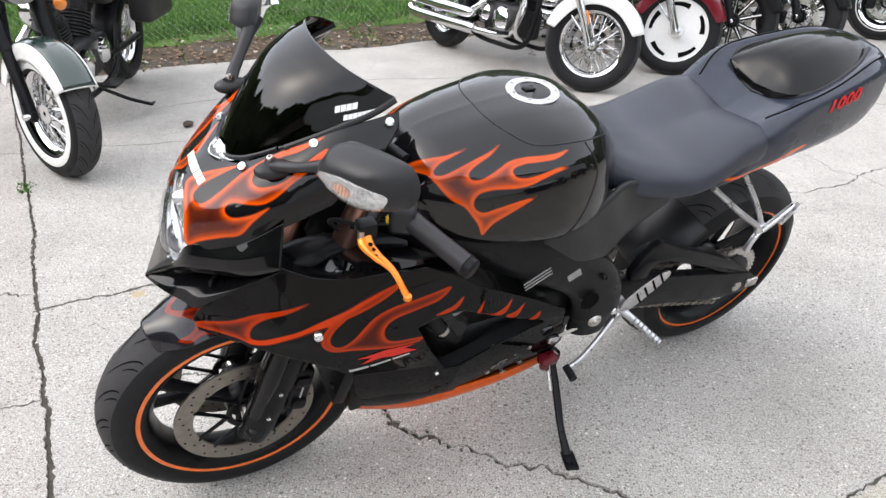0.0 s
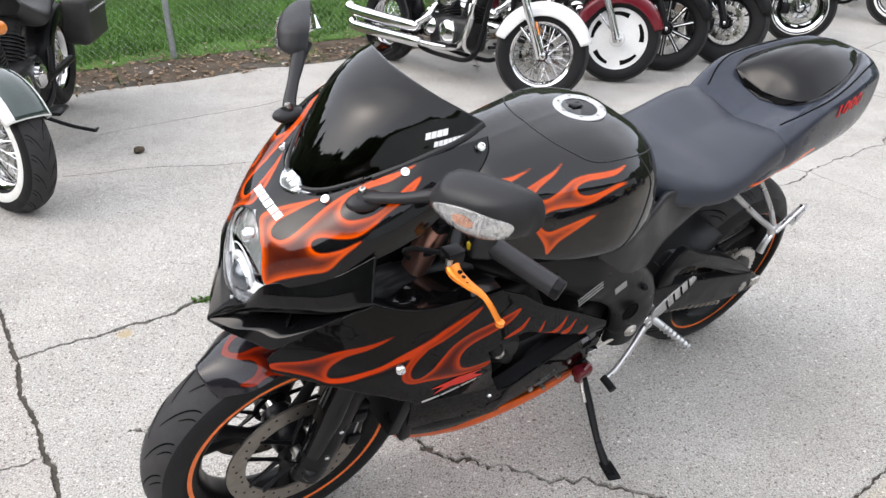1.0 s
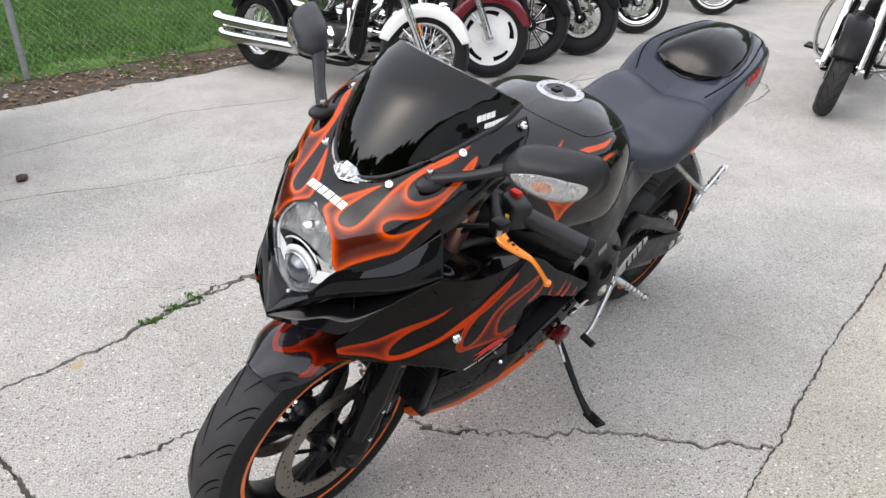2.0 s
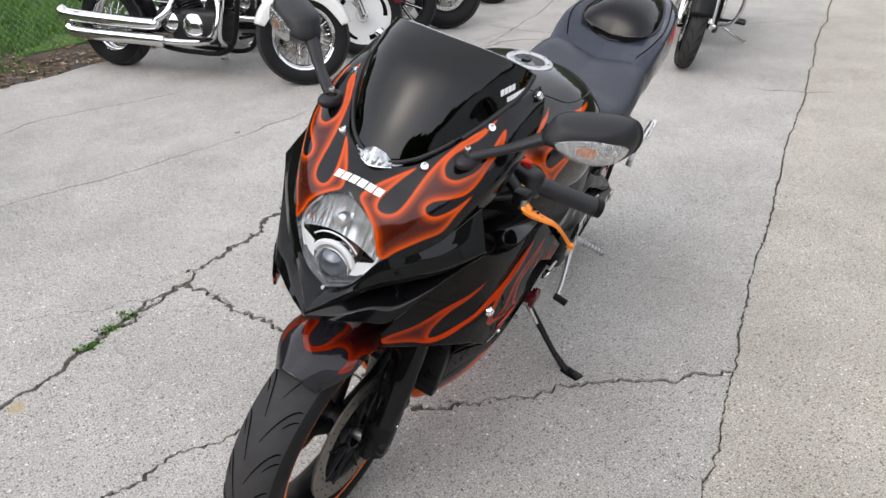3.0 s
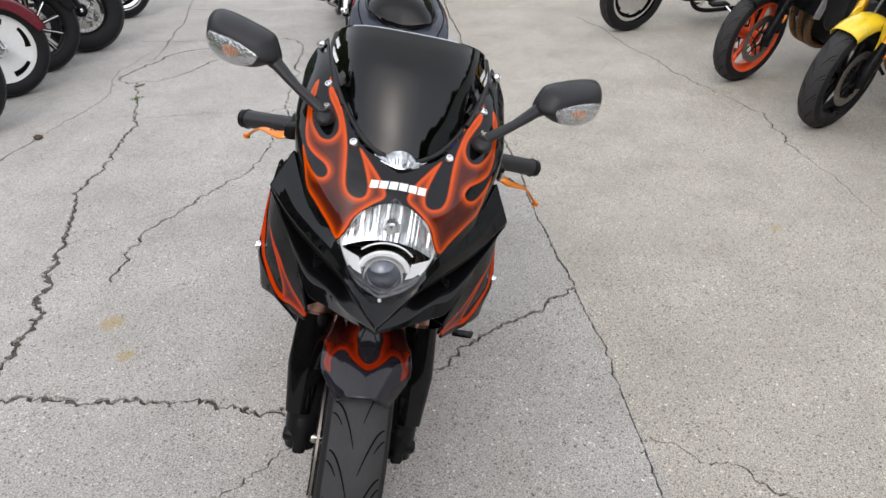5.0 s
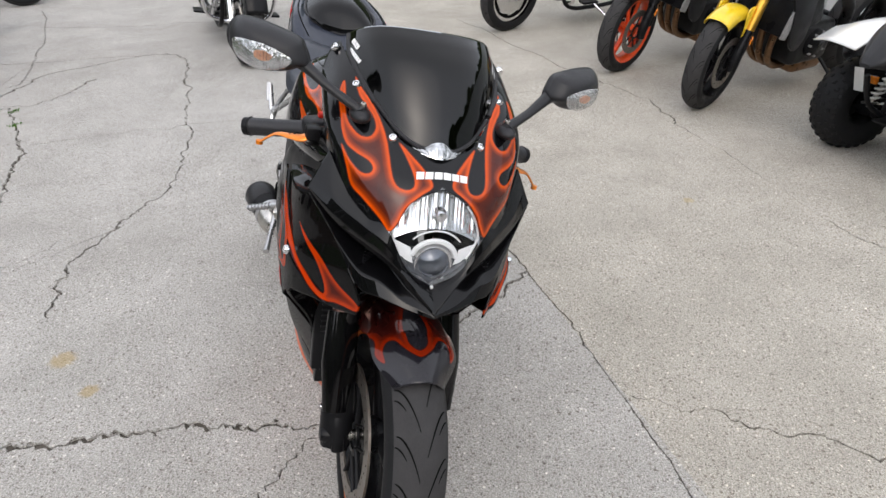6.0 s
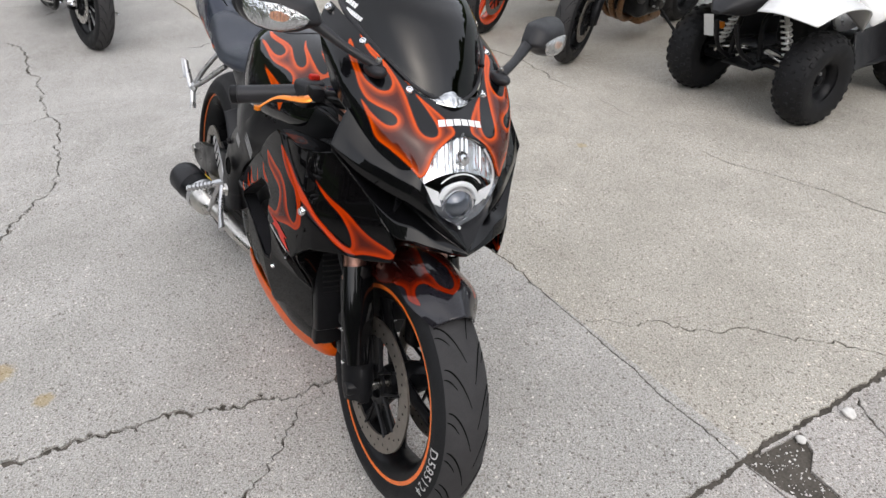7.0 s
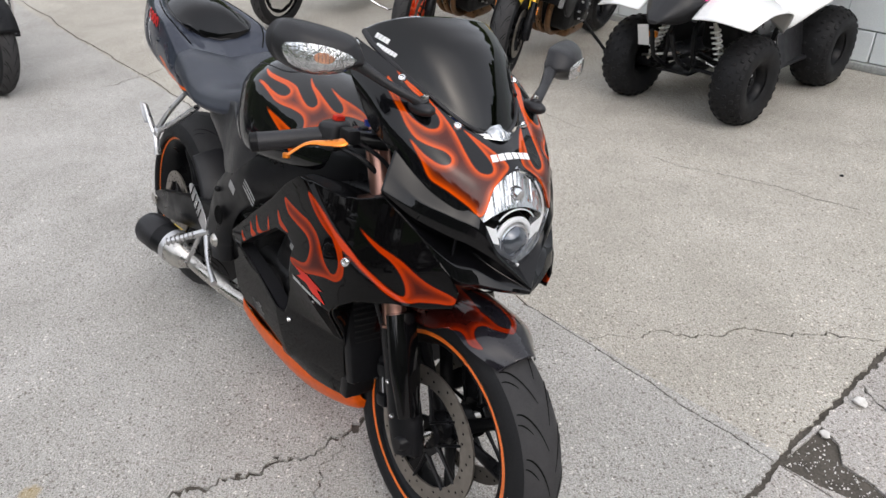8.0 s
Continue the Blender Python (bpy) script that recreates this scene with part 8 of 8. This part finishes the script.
naked((2.86, 0.21), 134, 14, M_BLK, M_YELLOW, "yellow front mudguard", M_GOLD, "yellow and black naked motorcycle with gold forks", M_YELLOW)


# ---- the white quad bike ----
def knobby(parent, R, w, rim, at):
    crown, wall = tyre_profile(R, w, rim, 0.55, 13, 1.05)
    ty = part("tyre", join(lathe(wall, 64), lathe(mirror_profile(wall), 64), lathe(crown, 64)), M_RUB, parent, "knobbly black tyre", at=at)
    rows, r = [], random.Random(3)
    for k in range(26):
        for j, th in enumerate((-1.0, -0.62, -0.22, 0.22, 0.62, 1.0)):
            a = 2 * math.pi * (k + 0.5 * (j % 2)) / 26
            y = w * math.sin(th) / math.sin(1.35)
            rr = R - w * 0.98 * (1 - math.cos(th)) * 0.7
            m = pose(0, 0, 0, 0, -math.degrees(a), 0) @ Matrix.Translation((rr - 0.002, y, 0)) @ pose(0, 0, 0, 0, 0, math.degrees(th) * 0.7)
            k_b = block((0.014, 0.022, 0.026 if j in (0, 5) else 0.020), (0, 0, 0), 0.003, 1)
            k_b.transform(m)
            rows.append(k_b)
    part("knobbly_tread", join(*rows), M_RUB, ty, "rows of rubber knobs", at=at)["kind"] = "stuff"
    return ty


def quad():
    q = tagged(new("quad_bike"), "white youth quad bike with black knobbly tyres", "quad bike")
    q.matrix_basis = pose(2.01, -0.635, 0, 0, 0, math.degrees(math.atan2(0.87, -0.49)))
    for x, y, R, w, rim in ((0, 0.35, 0.235, 0.088, 0.105), (0, -0.35, 0.235, 0.088, 0.105), (-0.94, 0.34, 0.235, 0.11, 0.10), (-0.94, -0.34, 0.235, 0.11, 0.10)):
        at = pose(x, y, R - 0.006, 0, 0, 0)
        s = 1 if y > 0 else -1
        wh = part("wheel", join(rim_bm(rim, w * 0.72), lathe([(0.012, s * 0.01), (0.05, s * 0.01), (rim - 0.02, s * 0.03), (rim - 0.02, s * 0.024), (0.05, 0), (0.012, 0)], 32, close=True), lathe([(0.0005, s * 0.045), (0.02, s * 0.04), (0.03, s * 0.005)], 20)), M_BLK, q, "black steel wheel", at=at)
        for k in range(4):
            a = math.pi / 4 + k * math.pi / 2
            part("wheel_nut", lathe([(0.0005, s * 0.024), (0.008, s * 0.022), (0.009, s * 0.01)], 8, (0.036 * math.cos(a), 0, 0.036 * math.sin(a))), M_ALU, wh, at=at)
        knobby(wh, R, w, rim, at)
    frame_b = [tube([(0.10, s * 0.09, 0.28), (-0.15, s * 0.12, 0.24), (-0.62, s * 0.14, 0.24), (-0.72, s * 0.12, 0.46), (-0.30, s * 0.10, 0.58), (0.06, s * 0.07, 0.50), (0.10, s * 0.09, 0.28)], 0.014, 10) for s in (1, -1)]
    part("frame", join(*frame_b, block((0.30, 0.20, 0.012), (0.0, 0, 0.235), 0.003)), M_BLK, q, "black tube frame")
    for s in (1, -1):
        part("suspension_arm", join(tube([(0.06, s * 0.09, 0.25), (0.01, s * 0.29, 0.22)], 0.011, 10), tube([(-0.10, s * 0.10, 0.25), (-0.01, s * 0.29, 0.22)], 0.011, 10)), M_BLK, q, "black lower wishbone")
        part("suspension_arm", join(tube([(0.05, s * 0.09, 0.34), (0.0, s * 0.28, 0.28)], 0.009, 10), tube([(-0.08, s * 0.09, 0.34), (-0.01, s * 0.28, 0.28)], 0.009, 10)), M_BLK, q, "black upper wishbone")
        part("tie_rod", tube([(0.03, s * 0.04, 0.31), (0.05, s * 0.27, 0.26)], 0.007, 8), M_STEEL, q, "steel tie rod")
        sh = part("shock_absorber", tube([(0.04, s * 0.235, 0.245), (0.02, s * 0.14, 0.50)], 0.012, 10), M_STEEL, q, "front shock with a white spring")
        n = 90
        part("spring", tube([(0.04 - 0.02 * t + 0.026 * math.cos(t * 44), s * (0.215 - 0.075 * t) + 0.026 * math.sin(t * 44) * 0.95, 0.30 + 0.18 * t) for t in np.linspace(0, 1, n)], 0.0055, 6, steps=220), M_WPAINT, sh, "white coil spring")
        part("wheel_hub", lathe([(0.012, s * 0.20), (0.045, s * 0.21), (0.05, s * 0.30), (0.02, s * 0.31)], 24, (0, 0, 0.235)), M_BLK, q)
        st = [[(0.30, s * 0.16, 0.57), (0.32, s * 0.30, 0.585), (0.26, s * 0.46, 0.55)], [(0.10, s * 0.15, 0.66), (0.10, s * 0.30, 0.66), (0.08, s * 0.48, 0.60)], [(-0.12, s * 0.15, 0.66), (-0.14, s * 0.30, 0.64), (-0.16, s * 0.46, 0.56)], [(-0.28, s * 0.16, 0.56), (-0.30, s * 0.26, 0.50), (-0.32, s * 0.36, 0.42)]]
        thicken(part("front_mudguard", sheet(net(st, 24, 20)), M_WPAINT, q, "white front mudguard"), 0.006)
        st = [[(-0.42, s * 0.16, 0.60), (-0.46, s * 0.24, 0.52), (-0.50, s * 0.30, 0.40)], [(-0.62, s * 0.16, 0.66), (-0.68, s * 0.30, 0.64), (-0.70, s * 0.44, 0.56)], [(-0.92, s * 0.15, 0.70), (-0.95, s * 0.30, 0.69), (-0.97, s * 0.48, 0.62)], [(-1.18, s * 0.15, 0.68), (-1.22, s * 0.30, 0.66), (-1.22, s * 0.46, 0.58)]]
        thicken(part("rear_mudguard", sheet(net(st, 24, 20)), M_WPAINT, q, "white rear mudguard"), 0.006)
        part("heat_guard", plate(rounded([(-0.30, 0.56), (-0.55, 0.60), (-0.60, 0.46), (-0.50, 0.38), (-0.32, 0.40)], 3), s * 0.20, s * 0.215, 0.004), M_ALU, q, "grey side panel")
        part("nerf_bar", join(block((0.46, 0.20, 0.02), (-0.46, s * 0.26, 0.22), 0.008), block((0.42, 0.012, 0.2), (-0.52, s * 0.32, 0.31), 0.005, 1, (s * 12, 0, 8 * s))), M_MATT, q, "black footwell")
    nose = part("front_cowl", body([(0.40, [(0, 0.555), (0.02, 0.552), (0.028, 0.545), (0.02, 0.538), (0, 0.536)]), (0.36, [(0, 0.60), (0.05, 0.592), (0.066, 0.565), (0.04, 0.538), (0, 0.53)]), (0.22, [(0, 0.72), (0.10, 0.70), (0.15, 0.62), (0.09, 0.53), (0, 0.51)]), (0.02, [(0, 0.80), (0.12, 0.78), (0.17, 0.68), (0.11, 0.58), (0, 0.56)]), (-0.2, [(0, 0.80), (0.10, 0.78), (0.14, 0.70), (0.10, 0.60), (0, 0.58)])], 24, 24), M_MATT, q, "dark grey front cowl with magenta graphics")
    for s in (1, -1):
        part("graphic", plate([(0.20, 0.64), (0.10, 0.70), (0.02, 0.66), (0.06, 0.62), (0.12, 0.645)], s * 0.158, s * 0.166, 0.001), M_PINK, nose, "magenta stripe")
    part("fuel_tank", ball((-0.30, 0, 0.74), (0.20, 0.13, 0.09)), M_WPAINT, q, "white tank cover")
    part("seat", body([(-0.38, [(0, 0.78), (0.07, 0.77), (0.10, 0.74), (0.07, 0.69), (0, 0.68)]), (-0.60, [(0, 0.74), (0.11, 0.73), (0.15, 0.70), (0.11, 0.64), (0, 0.63)]), (-1.02, [(0, 0.80), (0.11, 0.79), (0.15, 0.75), (0.11, 0.70), (0, 0.69)])], 20, 20), M_SEAT, q, "black seat")
    part("engine", join(block((0.30, 0.22, 0.24), (-0.42, 0, 0.38), 0.05, 3), lathe([(0.0005, 0.15), (0.06, 0.145), (0.08, 0.11)], 28, (-0.42, 0, 0.36)), lathe([(0.0005, -0.15), (0.06, -0.145), (0.08, -0.11)], 28, (-0.42, 0, 0.36))), M_ENG, q, "small dark engine")
    part("handlebar", tube([(-0.12, 0.36, 0.93), (-0.04, 0.20, 0.94), (0.0, 0.08, 0.88), (0.0, -0.08, 0.88), (-0.04, -0.20, 0.94), (-0.12, -0.36, 0.93)], 0.012, 12), M_BLK, q, "black handlebar")
    part("rear_axle", join(tube([(-0.94, -0.28, 0.235), (-0.94, 0.28, 0.235)], 0.018, 12), tube([(-0.60, 0.06, 0.30), (-0.94, 0.06, 0.24)], 0.03, 12)), M_BLK, q, "black rear axle and swingarm")
    parts("front_bumper", [tube([(0.12, s * 0.08, 0.26), (0.24, s * 0.07, 0.34), (0.30, s * 0.06, 0.48)], 0.012, 10) for s in (1, -1)], M_BLK, q, "black bumper tubes")
    tag = part("price_tag", plate([(0.0, 0.0), (0.13, 0.03), (0.15, 0.15), (0.02, 0.12)], -0.0015, 0.0015, 0), M_WPAINT, q, "white paper tag", at=pose(0.20, -0.20, 0.36, 14, 0, 62))
    for k in range(4):
        part("tag_line", block((0.09, 0.001, 0.006), (0.08, 0.0022, 0.045 + 0.018 * k), 0, 1, (0, -11, 0)), M_GREY, tag, at=pose(0.20, -0.20, 0.36, 14, 0, 62))
    part("reflector", block((0.02, 0.05, 0.035), (0.19, -0.12, 0.43), 0.004), M_AMBER, q, "amber reflector")


quad()


# ---- unseen dark ring in place of trees, added to darken the lacquer's reflections ----
def reflection_ring():
    n = 220
    V = []
    for i in range(n):
        a = 2 * math.pi * i / n
        p = Vector((math.cos(a) * 3, math.sin(a) * 3, 0))
        h = 10.5 + 3.0 * noise.noise(p) + 2.2 * noise.noise(p * 4) + 1.0 * noise.noise(p * 14)
        for k in range(7):
            f = k / 6
            r = 24 + 1.6 * noise.noise(Vector((p.x * 3, p.y * 3, k * 0.9))) + 2.5 * f * f
            V.append((r * math.cos(a), 3 + r * math.sin(a), -0.1 + h * f))
    F = [(i * 7 + k, ((i + 1) % n) * 7 + k, ((i + 1) % n) * 7 + k + 1, i * 7 + k + 1) for i in range(n) for k in range(6)]
    tagged(part("backdrop", mesh_of(V, F), M_RING), "unseen ring in place of trees, added to darken the reflections", "trees", kind="structure")


# dull green for the added ring that the gloss paint mirrors
M_RING = mat("dark_ring_green", (0.045, 0.06, 0.028), 0.9, var=0.5, scale=0.8, spec=0.1, bump=1.0, bscale=3)
reflection_ring()

# no part lies more than two levels under its thing
for ob in list(scene.objects):
    while ob.parent and ob.parent.parent and ob.parent.parent.parent:
        ob.matrix_basis = ob.parent.matrix_basis @ ob.matrix_basis
        ob.parent = ob.parent.parent

# fine repeats that nobody could pick apart stay joined
for ob in scene.objects:
    if ob.name.split(".")[0] in ("tread_pattern", "drilling", "radiator_fins", "spokes", "knobbly_tread", "wire_mesh", "studs", "drive_chain"):
        ob["kind"] = "stuff"
